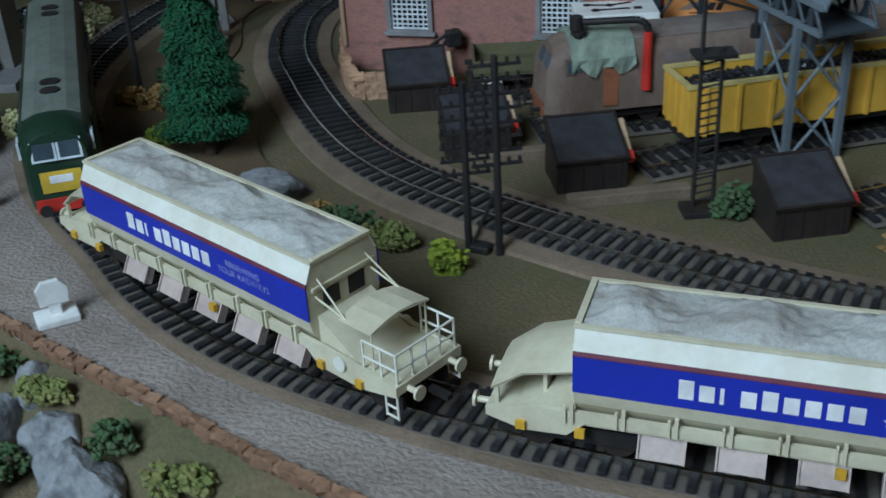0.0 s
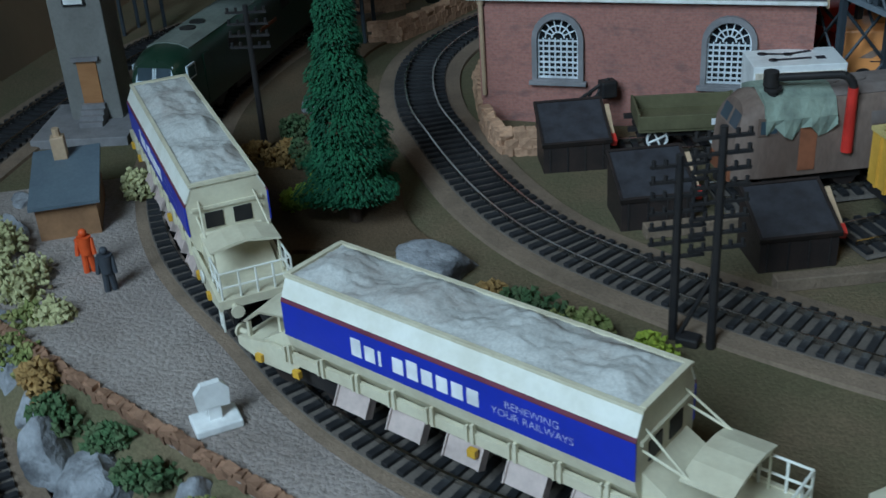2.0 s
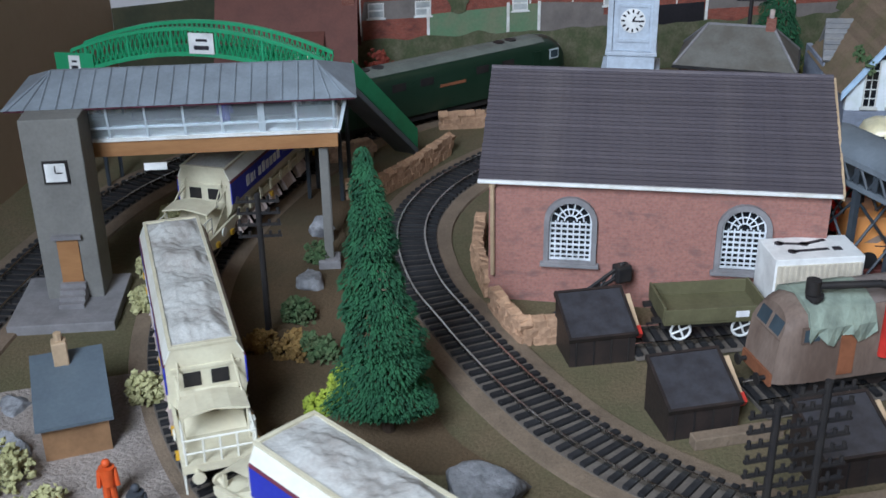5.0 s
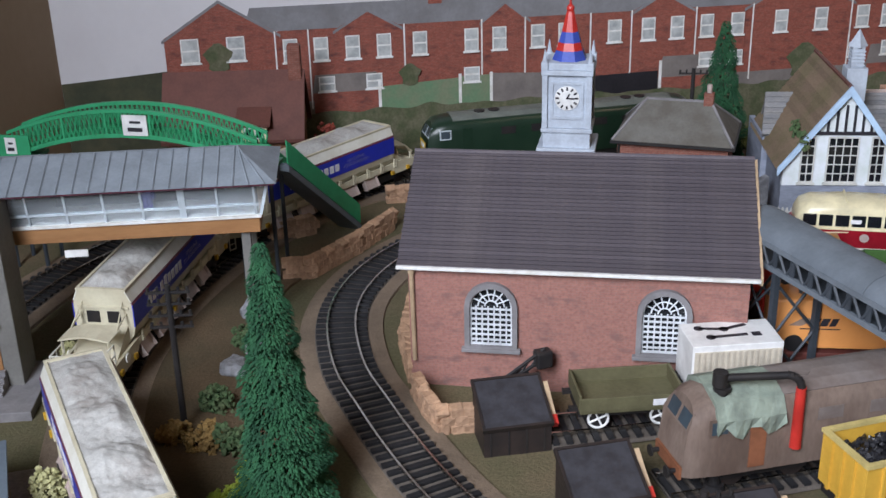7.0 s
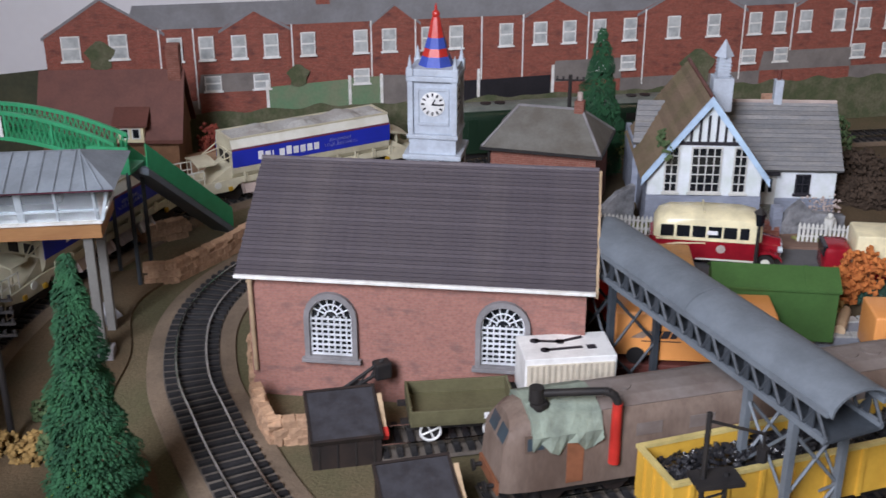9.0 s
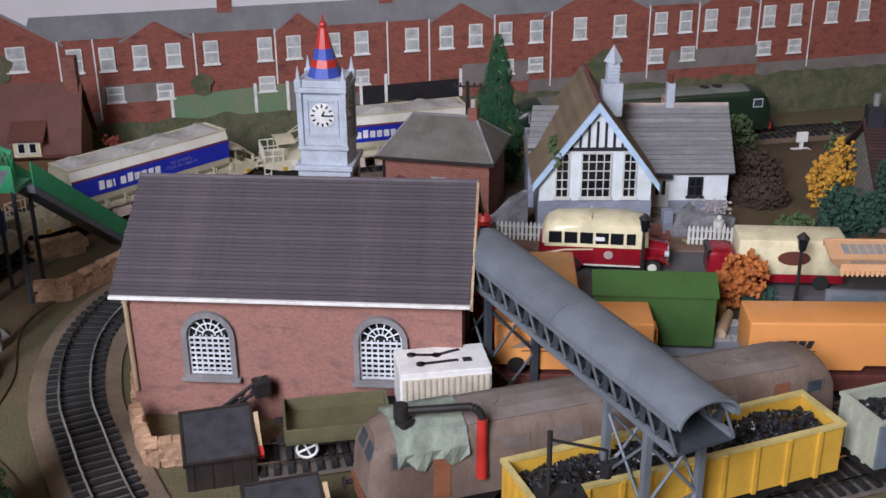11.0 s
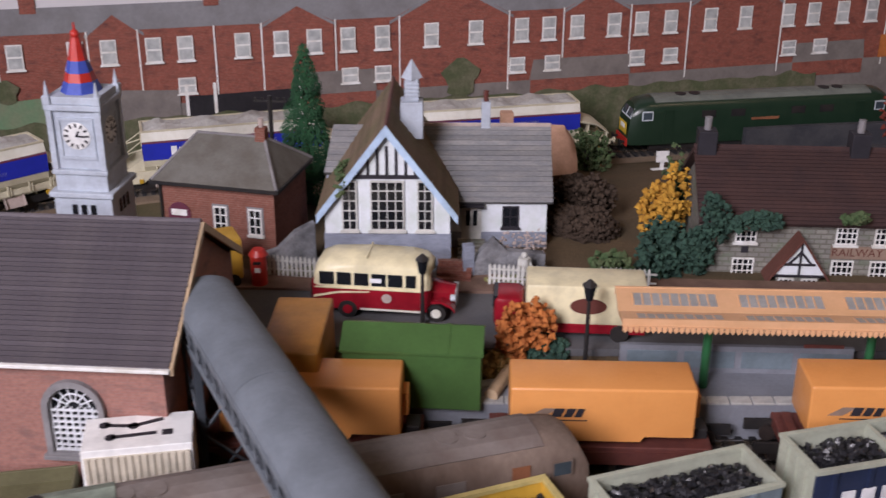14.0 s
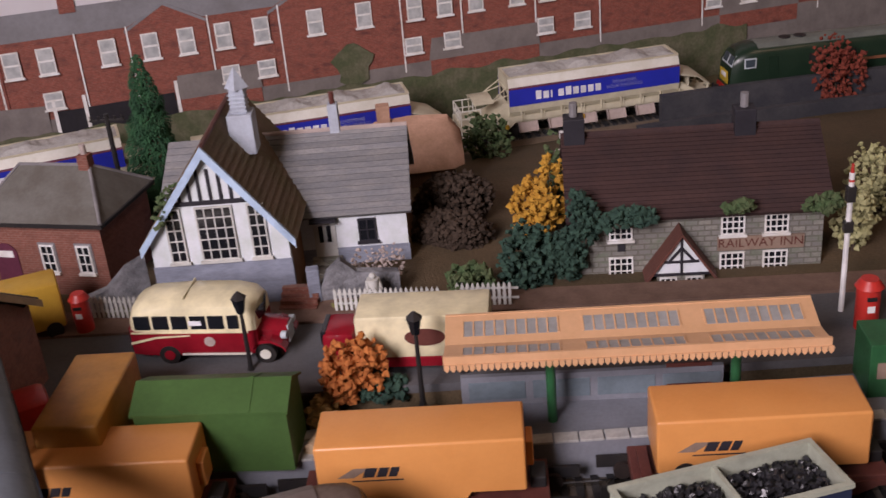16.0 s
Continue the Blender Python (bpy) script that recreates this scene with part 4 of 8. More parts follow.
# upper ground that falls away to the line at the back
secs = []
for x in np.arange(13.0, 70, 1.5):
    yb = np.interp(x, MAIN.p[MAIN.s > MAIN.near(0, 36)][:, 0], MAIN.p[MAIN.s > MAIN.near(0, 36)][:, 1]) - 2.4
    secs.append([(x, plan(x, 7.6)[1], 2.55), (x, 24, 2.6), (x, 29.0, 2.2 + 0.25 * math.sin(x)), (x, yb - 3.0, 0.9), (x, yb, 0.15), (x, yb, -0.4), (x, plan(x, 7.6)[1], -0.4)])
setting("upper_ground", loft(secs), "brown_earth", "brown earth bank around the raised street", "ground", True)
slab("road", [(14.0, 7.9), (62, 7.3), (62, 12.6), (14.0, 14.2)], 2.3, 2.68, "asphalt", "grey asphalt street", "road")
slab("pavement", [(13.6, 14.2), (62, 12.6), (62, 14.2), (13.6, 16.6)], 2.3, 2.82, "pavement", "brown pavement with a kerb", "pavement")
slab("platform", [(22.6, 4.0), (34, 7.0), (62, 7.3), (62, 3.75), (38, 3.7), (24.4, 3.75)], -0.1, 2.0, "platform", "blue-grey station platform", "platform")
pe = thing("platform_edge", "row of pale edging slabs along the platform", "edging", kind="structure")
me = finish("edging_slab", box(-0.46, -0.3, -0.06, 0.46, 0.3, 0.06, 0.03), "platform_edge")
for (ax, ay), (bx_, by) in (((22.9, 4.2), (31.5, 6.5)), ((26, 4.05), (61, 4.0))):
    (ax, ay), (bx_, by) = plan(ax, ay), plan(bx_, by)
    n = int(math.hypot(bx_ - ax, by - ay) / 0.98)
    for k in range(n):
        o = new("edging_slab", me)
        o.parent = pe
        o.matrix_local = place(ax + (bx_ - ax) * k / n, ay + (by - ay) * k / n, 2.03, math.degrees(math.atan2(by - ay, bx_ - ax)))


# ---- the brick shed ----
def arch(cx, z0, w, h, n=12):
    """Outline of an arched opening."""
    r = w / 2
    pts = [(cx - r, z0), (cx + r, z0)]
    pts += [(cx + r * math.cos(a), z0 + h - r + r * math.sin(a)) for a in np.linspace(0, math.pi, n)]
    return pts


def ring(outer, inner, y0, y1):
    """A frame between two outlines of equal count, y0 in front of y1."""
    bm = bmesh.new()
    n = len(outer)
    v = [[bm.verts.new((p[0], y, p[1])) for p in o] for o, y in ((outer, y0), (inner, y0), (outer, y1), (inner, y1))]
    for i in range(n):
        j = (i + 1) % n
        bm.faces.new((v[0][i], v[0][j], v[1][j], v[1][i]))
        bm.faces.new((v[2][i], v[3][i], v[3][j], v[2][j]))
        bm.faces.new((v[0][i], v[2][i], v[2][j], v[0][j]))
        bm.faces.new((v[1][i], v[1][j], v[3][j], v[3][i]))
    return bm


def wall_with_arches(x0, x1, z0, z1, y0, y1, arches):
    """A front wall with arched holes, built in columns about each arch."""
    bm = bmesh.new()
    xs = x0
    for cx, az, w, h in arches:
        a, b = cx - w / 2, cx + w / 2
        bx(bm, xs, y0, z0, a, y1, z1)
        bx(bm, a, y0, z0, b, y1, az)
        r = w / 2
        n = 14
        for k in range(n):
            t0, t1 = math.pi * k / n, math.pi * (k + 1) / n
            p, q = (cx - r * math.cos(t0), az + h - r + r * math.sin(t0)), (cx - r * math.cos(t1), az + h - r + r * math.sin(t1))
            prism(bm, [p, q, (q[0], z1), (p[0], z1)], y0, y1)
        xs = b
    bx(bm, xs, y0, z0, x1, y1, z1)
    bmesh.ops.remove_doubles(bm, verts=bm.verts[:], dist=0.001)
    return bm


def arched_window(root, cx, z0, w, h):
    win = part("window", ring(arch(cx, z0 - 0.12, w + 0.5, h + 0.4), arch(cx, z0, w, h), -0.1, 0.35), "grey_surround", root, "arched window with a grey stone surround")
    part("sill", box(cx - w / 2 - 0.4, -0.22, z0 - 0.3, cx + w / 2 + 0.4, 0.1, z0 - 0.1, 0.03), "grey_surround", win)
    part("glazing", prism(bmesh.new(), arch(cx, z0, w, h), 0.3, 0.36), "dark_glass", win, "dark glass")
    bars = ring(arch(cx, z0, w, h), arch(cx, z0 + 0.08, w - 0.16, h - 0.16), 0.1, 0.22)
    spring = z0 + h - w / 2
    for k in range(1, 7):
        x = cx - w / 2 + w * k / 7
        bx(bars, x - 0.035, 0.1, z0, x + 0.035, 0.2, spring)
    for k in range(1, 8):
        z = z0 + (spring - z0) * k / 7.5
        bx(bars, cx - w / 2, 0.1, z - 0.035, cx + w / 2, 0.2, z + 0.035)
    for rr in (0.3, 0.62):
        r = rr * w / 2
        for k in range(8):
            t0, t1 = math.pi * k / 8, math.pi * (k + 1) / 8
            rod(bars, (cx + r * math.cos(t0), 0.15, spring + r * math.sin(t0)), (cx + r * math.cos(t1), 0.15, spring + r * math.sin(t1)), 0.04, 5)
    for a in np.linspace(0, math.pi, 8)[1:-1]:
        rod(bars, (cx + 0.3 * w / 2 * math.cos(a), 0.15, spring + 0.3 * w / 2 * math.sin(a)), (cx + w / 2 * math.cos(a), 0.15, spring + w / 2 * math.sin(a)), 0.035, 5)
    part("glazing_bar", bars, "window_white", win, "white glazing bars")


def shed():
    s = thing("brick_shed", "long brick railway shed with slate roof and arched windows", "shed", 0, 0, 0, -1.95)
    x0, x1, D, ze, zr = 0.45, 16.05, 11.0, 6.45, 10.1
    part("front_wall", wall_with_arches(x0, x1, -0.1, ze, 0.15, 0.55, [(4.35, 2.35, 2.0, 3.0), (12.35, 2.35, 2.0, 3.0)]), "shed_brick", s, "pinkish-red brick wall")
    part("back_wall", box(x0, D - 0.4, -0.1, x1, D, ze), "shed_brick", s)
    ym = (D + 0.15) / 2
    for a, b in ((x0, x0 + 0.4), (x1 - 0.4, x1)):
        part("gable_wall", prism(bmesh.new(), [(0.56, -0.1), (D - 0.41, -0.1), (D - 0.41, ze), (ym, zr - 0.25), (0.56, ze)], a, b, "x"), "shed_brick", s)
    arched_window(s, 4.35, 2.35, 2.0, 3.0)
    arched_window(s, 12.35, 2.35, 2.0, 3.0)
    # roof decks and slate courses
    for sgn in (-1, 1):
        e = (-0.12 if sgn < 0 else D + 0.27)
        deck = prism(bmesh.new(), [(e, ze), (ym, zr), (ym, zr - 0.18), (e, ze - 0.18)], -0.02, 16.42, "x")
        r = part("roof", deck, "slate", s, "dark purple-grey slate roof")
        n = 30
        d = Vector((0, ym - e, zr - ze)) / n
        nrm = Vector((0, -(zr - ze) * (1 if sgn < 0 else -1), abs(ym - e))).normalized()
        me = None
        for k in range(n):
            p0, p1 = Vector((0, e, ze)) + d * k, Vector((0, e, ze)) + d * (k + 1.08)
            a, b = p0 + nrm * 0.10, p1 + nrm * 0.02
            if me is None:
                me = finish("slate_course", prism(bmesh.new(), [(v.y - p0.y, v.z - p0.z) for v in (p0, a, b, p1)], -0.02, 16.42, "x"), "slate")
            o = new("slate_course", me)
            o.parent = r
            o.location = (rng.uniform(-0.02, 0.02) * U, p0.y * U, p0.z * U)
    part("ridge_tile", rod(bmesh.new(), (-0.02, ym, zr + 0.05), (16.42, ym, zr + 0.05), 0.13, 8), "slate", s)
    part("gutter", box(-0.05, -0.3, ze - 0.2, 16.45, -0.1, ze - 0.04, 0.03), "white_trim", s, "white gutter")
    part("bargeboard", prism(bmesh.new(), [(-0.12, ze - 0.35), (-0.12, ze), (ym, zr + 0.02), (D + 0.27, ze), (D + 0.27, ze - 0.35), (ym, zr - 0.34)], 16.43, 16.55, "x"), "pipe_tan", s, "tan bargeboard")
    pipe = rod(bmesh.new(), (0.62, 0.0, ze - 0.2), (0.66, 0.02, 1.4), 0.11, 8)
    rod(pipe, (0.62, 0.0, ze - 0.45), (0.62, 0.0, ze - 0.2), 0.17, 8)
    part("downpipe", pipe, "pipe_tan", s, "tan downpipe")


shed()


# ---- stone walls ----
STONES = []


def stone_wall(pts, high, thick=0.55, mat="sandstone", label="low buff dry-stone wall", layer=0.42):
    w = thing("stone_wall", label, "stone wall", pts[0][0], pts[0][1], 0)
    pts = [plan(*p) for p in pts]
    ox, oy = pts[0]
    if not STONES:
        for k in range(5):
            bm = box(-0.33, -0.3, -0.24, 0.33, 0.3, 0.24, 0.07)
            for v in bm.verts:
                v.co += Vector((rng.uniform(-1, 1), rng.uniform(-1, 1), rng.uniform(-1, 1))) * 0.035
            STONES.append(finish("stone", bm, mat))
    for (ax, ay), (bx_, by) in zip(pts, pts[1:]):
        ln = math.hypot(bx_ - ax, by - ay)
        ang = math.degrees(math.atan2(by - ay, bx_ - ax))
        part("core", box(0, -thick * 0.35, -0.1, ln, thick * 0.35, high - 0.15), mat, w, at=place(ax - ox, ay - oy, 0, ang))
        rows = max(1, round(high / layer))
        for r in range(rows):
            x = 0.25 * (r % 2) + 0.1
            while x < ln + 0.1:
                q = x / ln
                o = new("stone", STONES[rng.randrange(len(STONES))])
                o.parent = w
                top = r == rows - 1
                o.matrix_local = place(ax - ox + (bx_ - ax) * q, ay - oy + (by - ay) * q, (r + 0.5) * high / rows, ang + rng.uniform(-6, 6), rng.uniform(-6, 6) + (25 if top and rng.random() < 0.3 else 0), rng.uniform(-5, 5))
                x += rng.uniform(0.55, 0.72)


stone_wall([(0.9, -0.6), (1.6, -2.3), (2.3, -3.6), (4.6, -3.2)], 1.25)
stone_wall([(0.5, 1.0), (-0.4, 4.5), (-0.5, 9.0)], 1.2)
stone_wall([(-8.7, 13.4), (-7.2, 13.8), (-5.2, 17.8), (-3.6, 22.2)], 1.3)
stone_wall([(-11.2, 19.6), (-8.6, 21.4)], 1.3)
stone_wall([(-4.6, 27.6), (-1.5, 28.2)], 1.1, label="pale grey stone wall by the line")


# ---- foliage and rocks ----
def chip(bm, p, size, r):
    """A small crumpled clump: an uneven octahedron."""
    q = Euler((r.uniform(0, 6.3), r.uniform(0, 6.3), r.uniform(0, 6.3))).to_matrix()
    v = [bm.verts.new(Vector(p) + q @ (Vector(d) * size * r.uniform(0.6, 1.25))) for d in ((1, 0, 0), (-1, 0, 0), (0, 1, 0), (0, -1, 0), (0, 0, 1), (0, 0, -1))]
    for a, b, c in ((0, 2, 4), (2, 1, 4), (1, 3, 4), (3, 0, 4), (2, 0, 5), (1, 2, 5), (3, 1, 5), (0, 3, 5)):
        bm.faces.new((v[a], v[b], v[c]))


def bush(x, y, z, rx, ry, rz, mat, label, n=260, size=0.17, category="bush", seed=0, lobes=4):
    r = random.Random(seed * 31 + int(x * 10) + int(y * 7))
    b = thing("bush", label, category, x, y, z)
    bm = bmesh.new()
    cs = [(r.uniform(-0.55, 0.55) * rx, r.uniform(-0.55, 0.55) * ry, r.uniform(0.25, 0.7) * rz, r.uniform(0.45, 0.7)) for _ in range(lobes)]
    for _ in range(n):
        cx, cy, cz, k = r.choice(cs)
        d = Vector((r.gauss(0, 1), r.gauss(0, 1), r.gauss(0, 1))).normalized() * r.uniform(0.6, 1.05)
        p = (cx + d.x * rx * k, cy + d.y * ry * k, max(0.03, cz + d.z * rz * k))
        chip(bm, p, size * r.uniform(0.6, 1.3), r)
    part("foliage", bm, mat, b)
    st = bmesh.new()
    for cx, cy, cz, k in cs:
        rod(st, (cx * 0.3, cy * 0.3, -0.05), (cx, cy, cz), 0.06, 5, 0.03)
    part("stem", st, "trunk", b)
    return b


def conifer(x, y, z, h, r0, label, seed=1, n=15000, lean=(0, 0.001)):
    r = random.Random(seed)
    t = thing("conifer", label, "tree", x, y, z)
    t.matrix_basis = t.matrix_basis @ Vector((*lean, 1)).to_track_quat("Z", "Y").to_matrix().to_4x4()
    part("trunk", rod(bmesh.new(), (0, 0, -0.1), (0, 0, h * 0.9), 0.28, 10, 0.05), "trunk", t)
    limbs = bmesh.new()
    for k in range(46):
        zz = h * (0.12 + 0.8 * k / 46)
        a = k * 2.4
        rr = r0 * (1 - zz / h) * 0.9
        rod(limbs, (0, 0, zz + 0.1), (rr * math.cos(a), rr * math.sin(a), zz - 0.15), 0.05, 4, 0.02)
    part("limbs", limbs, "trunk", t)
    bm = bmesh.new()
    for _ in range(n):
        u = r.random() ** 0.62
        zz = h * (1 - u * 0.91)
        edge = r0 * (0.10 + 0.90 * u ** 0.8) * (1 + 0.09 * math.sin(zz * 5.1) + 0.12 * noise.noise(Vector((zz * 0.9, u * 3, seed))))
        a = r.uniform(0, 6.283)
        edge *= 1 + 0.14 * math.sin(3 * a + zz * 1.3)
        d = edge * r.uniform(0.72, 1.04)
        s = r.uniform(0.07, 0.14)
        tip = Vector((d * math.cos(a), d * math.sin(a), zz))
        out = Vector((math.cos(a), math.sin(a), -0.75)).normalized()
        side = Vector((-math.sin(a), math.cos(a), 0)) * s * 0.55
        base = tip - out * s * 1.2
        up = Vector((0, 0, s * 0.35))
        vs = [bm.verts.new(v) for v in (base, tip + side - out * s * 0.3, tip + out * s * 0.9, tip - side - out * s * 0.3, tip + up)]
        for f in ((0, 1, 4), (1, 2, 4), (2, 3, 4), (3, 0, 4), (0, 3, 2, 1)):
            bm.faces.new([vs[i] for i in f])
    part("crown", bm, "conifer", t, "dense bottle-green needles")
    return t


def rock(x, y, z, sx, sy, sz, label="rough grey plaster rock", seed=0, name="rock"):
    bm = bmesh.new()
    bmesh.ops.create_icosphere(bm, subdivisions=4, radius=1.0)
    r = random.Random(seed)
    cuts = [(Vector((r.gauss(0, 1), r.gauss(0, 1), r.gauss(0.2, 1))).normalized(), r.uniform(0.55, 0.85)) for _ in range(11)]
    for v in bm.verts:
        p = v.co.copy()
        for nrm, d in cuts:
            k = p.dot(nrm)
            if k > d:
                p -= nrm * (k - d) * 0.92
        p *= 1 + 0.10 * noise.noise(p * 2.3 + Vector((seed, 0, 0))) + 0.05 * noise.noise(p * 6.5 + Vector((seed, 3, 0)))
        v.co = Vector((p.x * sx, p.y * sy, max(-0.3, p.z) * sz))
    ob = new(name, finish(name, bm, "rock"))
    smooth(ob, 28)
    ob.matrix_basis = place(*plan(x, y), z, r.uniform(0, 360))
    return tagged(ob, label, "rock")


conifer(-2.6, -10.9, -0.05, 11.6, 1.95, "tall narrow dark green conifer between the curving tracks", 3, 18000, (-0.10, 0.24))
rock(1.6, -14.6, 0.0, 2.1, 1.5, 1.5, "grey boulder beside the running line", 5)
k = 0
for x, y, z, sx, sy, sz in ((-6.8, -25.6, -1.6, 1.7, 1.4, 1.8), (-3.9, -28.2, -1.7, 2.0, 1.5, 1.7), (-1.2, -28.6, -1.6, 1.1, 0.9, 1.7), (-10.2, -22.2, -1.5, 1.2, 1.3, 1.7), (-14.0, -19.0, -1.3, 1.3, 1.4, 1.9),
                            (0.8, -30.4, -1.7, 1.6, 1.2, 1.8), (3.6, -31.9, -1.8, 1.7, 1.2, 1.7), (-16.4, -16.6, -1.0, 1.2, 1.0, 1.6), (-17.5, -13.0, -0.6, 1.2, 1.2, 1.7), (6.8, -33.6, -1.8, 1.6, 1.2, 1.5), (-18.5, -9.8, -0.4, 1.0, 1.0, 1.2),
                            (-8.6, 1.8, 0, 1.0, 0.8, 1.0), (-9.4, 8.4, 0, 1.0, 0.9, 1.1), (4.4, 25.5, 2.2, 1.7, 1.2, 1.2), (-2.6, -26.8, -1.2, 1.0, 0.8, 1.3), (-8.8, -24.6, -1.6, 1.3, 1.1, 1.7), (-12.2, -21.0, -1.6, 1.3, 1.2, 1.8), (-5.4, -27.6, -1.8, 1.1, 1.0, 1.3), (-15.6, -18.4, -1.3, 1.1, 1.2, 1.9), (-0.2, -29.6, -1.7, 1.0, 0.9, 1.4)):
    rock(x, y, z, sx, sy, sz, seed=20 + k)
    k += 1
for x, y, z, a, b, c, mat, lab in (
        (-4.4, -26.2, -0.7, 1.2, 0.7, 0.8, "leaf_mid", "mid-green foam bush on the rocky bank"), (-1.6, -27.4, -0.7, 1.3, 0.7, 0.7, "moss", "sage green foam bush among rocks"),
        (-9.0, -23.6, -0.9, 1.2, 0.8, 1.0, "leaf_mid", "mid-green foam bush on the rocky bank"), (-12.0, -20.9, -0.9, 1.2, 1.0, 1.3, "moss", "sage green foam bush among rocks"),
        (1.4, -29.4, -0.8, 1.2, 0.7, 0.8, "leaf_mid", "mid-green foam bush on the rocky bank"), (-5.0, -29.6, -1.7, 1.3, 0.9, 0.8, "moss", "mossy foam tuft between rocks"), (-8.3, -27.4, -1.7, 1.2, 0.9, 0.9, "ochre", "ochre foam tuft between rocks"),
        (4.2, -31.0, -1.0, 1.2, 0.7, 0.8, "moss", "mossy foam tuft between rocks"), (-13.4, -17.8, -0.3, 1.0, 0.9, 1.2, "straw", "straw-coloured lichen bush by the gravel"), (-14.8, -17.2, -0.3, 1.2, 1.0, 1.4, "straw", "straw-coloured lichen bush by the gravel"),
        (-11.6, -18.9, -0.3, 0.9, 0.8, 1.0, "straw", "straw-coloured lichen bush by the gravel"), (-16.8, -14.6, -0.2, 1.2, 1.1, 1.4, "straw", "straw-coloured lichen bush by the gravel"), (-13.0, -9.3, 0, 0.8, 0.9, 1.4, "straw", "straw-coloured lichen bush beside the hut"),
        (-16.2, -1.0, 0, 0.9, 0.9, 1.2, "straw", "pale lichen bush near the line"), (-16.9, 2.6, 0, 1.0, 0.9, 1.3, "straw", "pale lichen bush near the line"), (-17.6, 6.0, 0, 0.9, 0.9, 1.1, "straw", "pale lichen bush near the line"),
        (-18.2, 9.2, 0, 0.9, 0.8, 1.0, "straw", "pale lichen bush near the line"), (-7.9, -5.2, 0, 0.9, 0.8, 0.9, "ochre", "ochre foam bush at a pole's foot"), (-9.2, -4.6, 0, 0.9, 0.8, 0.8, "ochre", "ochre foam bush at a pole's foot"),
        (-6.3, -5.6, 0, 1.0, 0.9, 1.3, "leaf_mid", "green foam bush by the conifer"), (-5.4, -7.8, 0, 0.9, 0.9, 1.1, "lime", "lime green foam bush by the conifer"), (-5.6, -9.6, 0, 0.7, 0.7, 0.9, "lime", "lime green foam bush by the conifer"),
        (-8.6, 4.0, 0, 1.0, 0.9, 1.1, "leaf_mid", "green foam bush by the post"), (-8.2, -1.8, 0, 0.9, 0.8, 1.0, "leaf_mid", "green foam bush by the post"), (5.5, -17.6, 0, 1.3, 0.9, 0.9, "leaf_mid", "green and ochre bush between the lines"),
        (7.4, -18.9, 0, 1.4, 0.9, 0.9, "moss", "sage green bush between the lines"), (9.6, -19.9, 0, 0.9, 0.8, 1.1, "lime", "lime green bush between the lines"), (4.0, -16.6, 0, 0.9, 0.7, 0.6, "ochre", "low ochre tuft between the lines"),
        (-6.2, -24.8, -0.6, 1.0, 0.6, 0.8, "leaf_mid", "mid-green foam bush on the rocky bank"), (-10.6, -22.6, -0.7, 1.1, 0.8, 1.1, "ochre", "ochre foam tuft between rocks"), (-2.8, -29.9, -1.8, 1.3, 0.8, 0.9, "leaf_mid", "mid-green foam bush on the rocky bank"), (-13.9, -16.2, -0.1, 0.9, 0.8, 1.2, "straw", "straw-coloured lichen bush by the gravel"), (-12.6, -19.2, -0.5, 1.0, 0.8, 1.1, "moss", "sage green foam bush among rocks"), (6.6, -32.6, -1.2, 1.4, 0.8, 0.9, "moss", "mossy foam tuft between rocks"),
        (-9.9, -8.0, 0, 0.7, 0.7, 0.7, "ochre", "small ochre tuft near the line"), (20.0, -15.6, 0, 1.1, 0.9, 1.0, "leaf_mid", "small green bush by the yard"), (25.8, -18.5, 0, 1.3, 1.0, 1.0, "ochre", "small ochre bush by the yard")):
    bush(x, y, z, a, b, c, mat, lab, seed=3, n=300, size=0.15)

# stone edging along the top of the bank
ed = thing("bank_edging", "ragged brown stone edging above the rocky bank", "edging", kind="structure")
EDGE_STONES = []
for k in range(4):
    bm = box(-0.24, -0.2, -0.2, 0.24, 0.2, 0.2, 0.05)
    for v in bm.verts:
        v.co += Vector((rng.uniform(-1, 1), rng.uniform(-1, 1), rng.uniform(-1, 1))) * 0.05
    EDGE_STONES.append(finish("edging_stone", bm, "edging"))
s = EDGE.near(-13.5, -19.9)
while s < EDGE.near(14, -34):
    p, w = EDGE.at(s), EDGE.way(s)
    o = new("edging_stone", rng.choice(EDGE_STONES))
    o.parent = ed
    o.matrix_local = place(p[0], p[1] + 0.25, 0.08 + rng.uniform(-0.05, 0.1), math.degrees(math.atan2(w[1], w[0])) + rng.uniform(-15, 15), rng.uniform(-15, 15), rng.uniform(-15, 15))
    s += rng.uniform(0.3, 0.42)


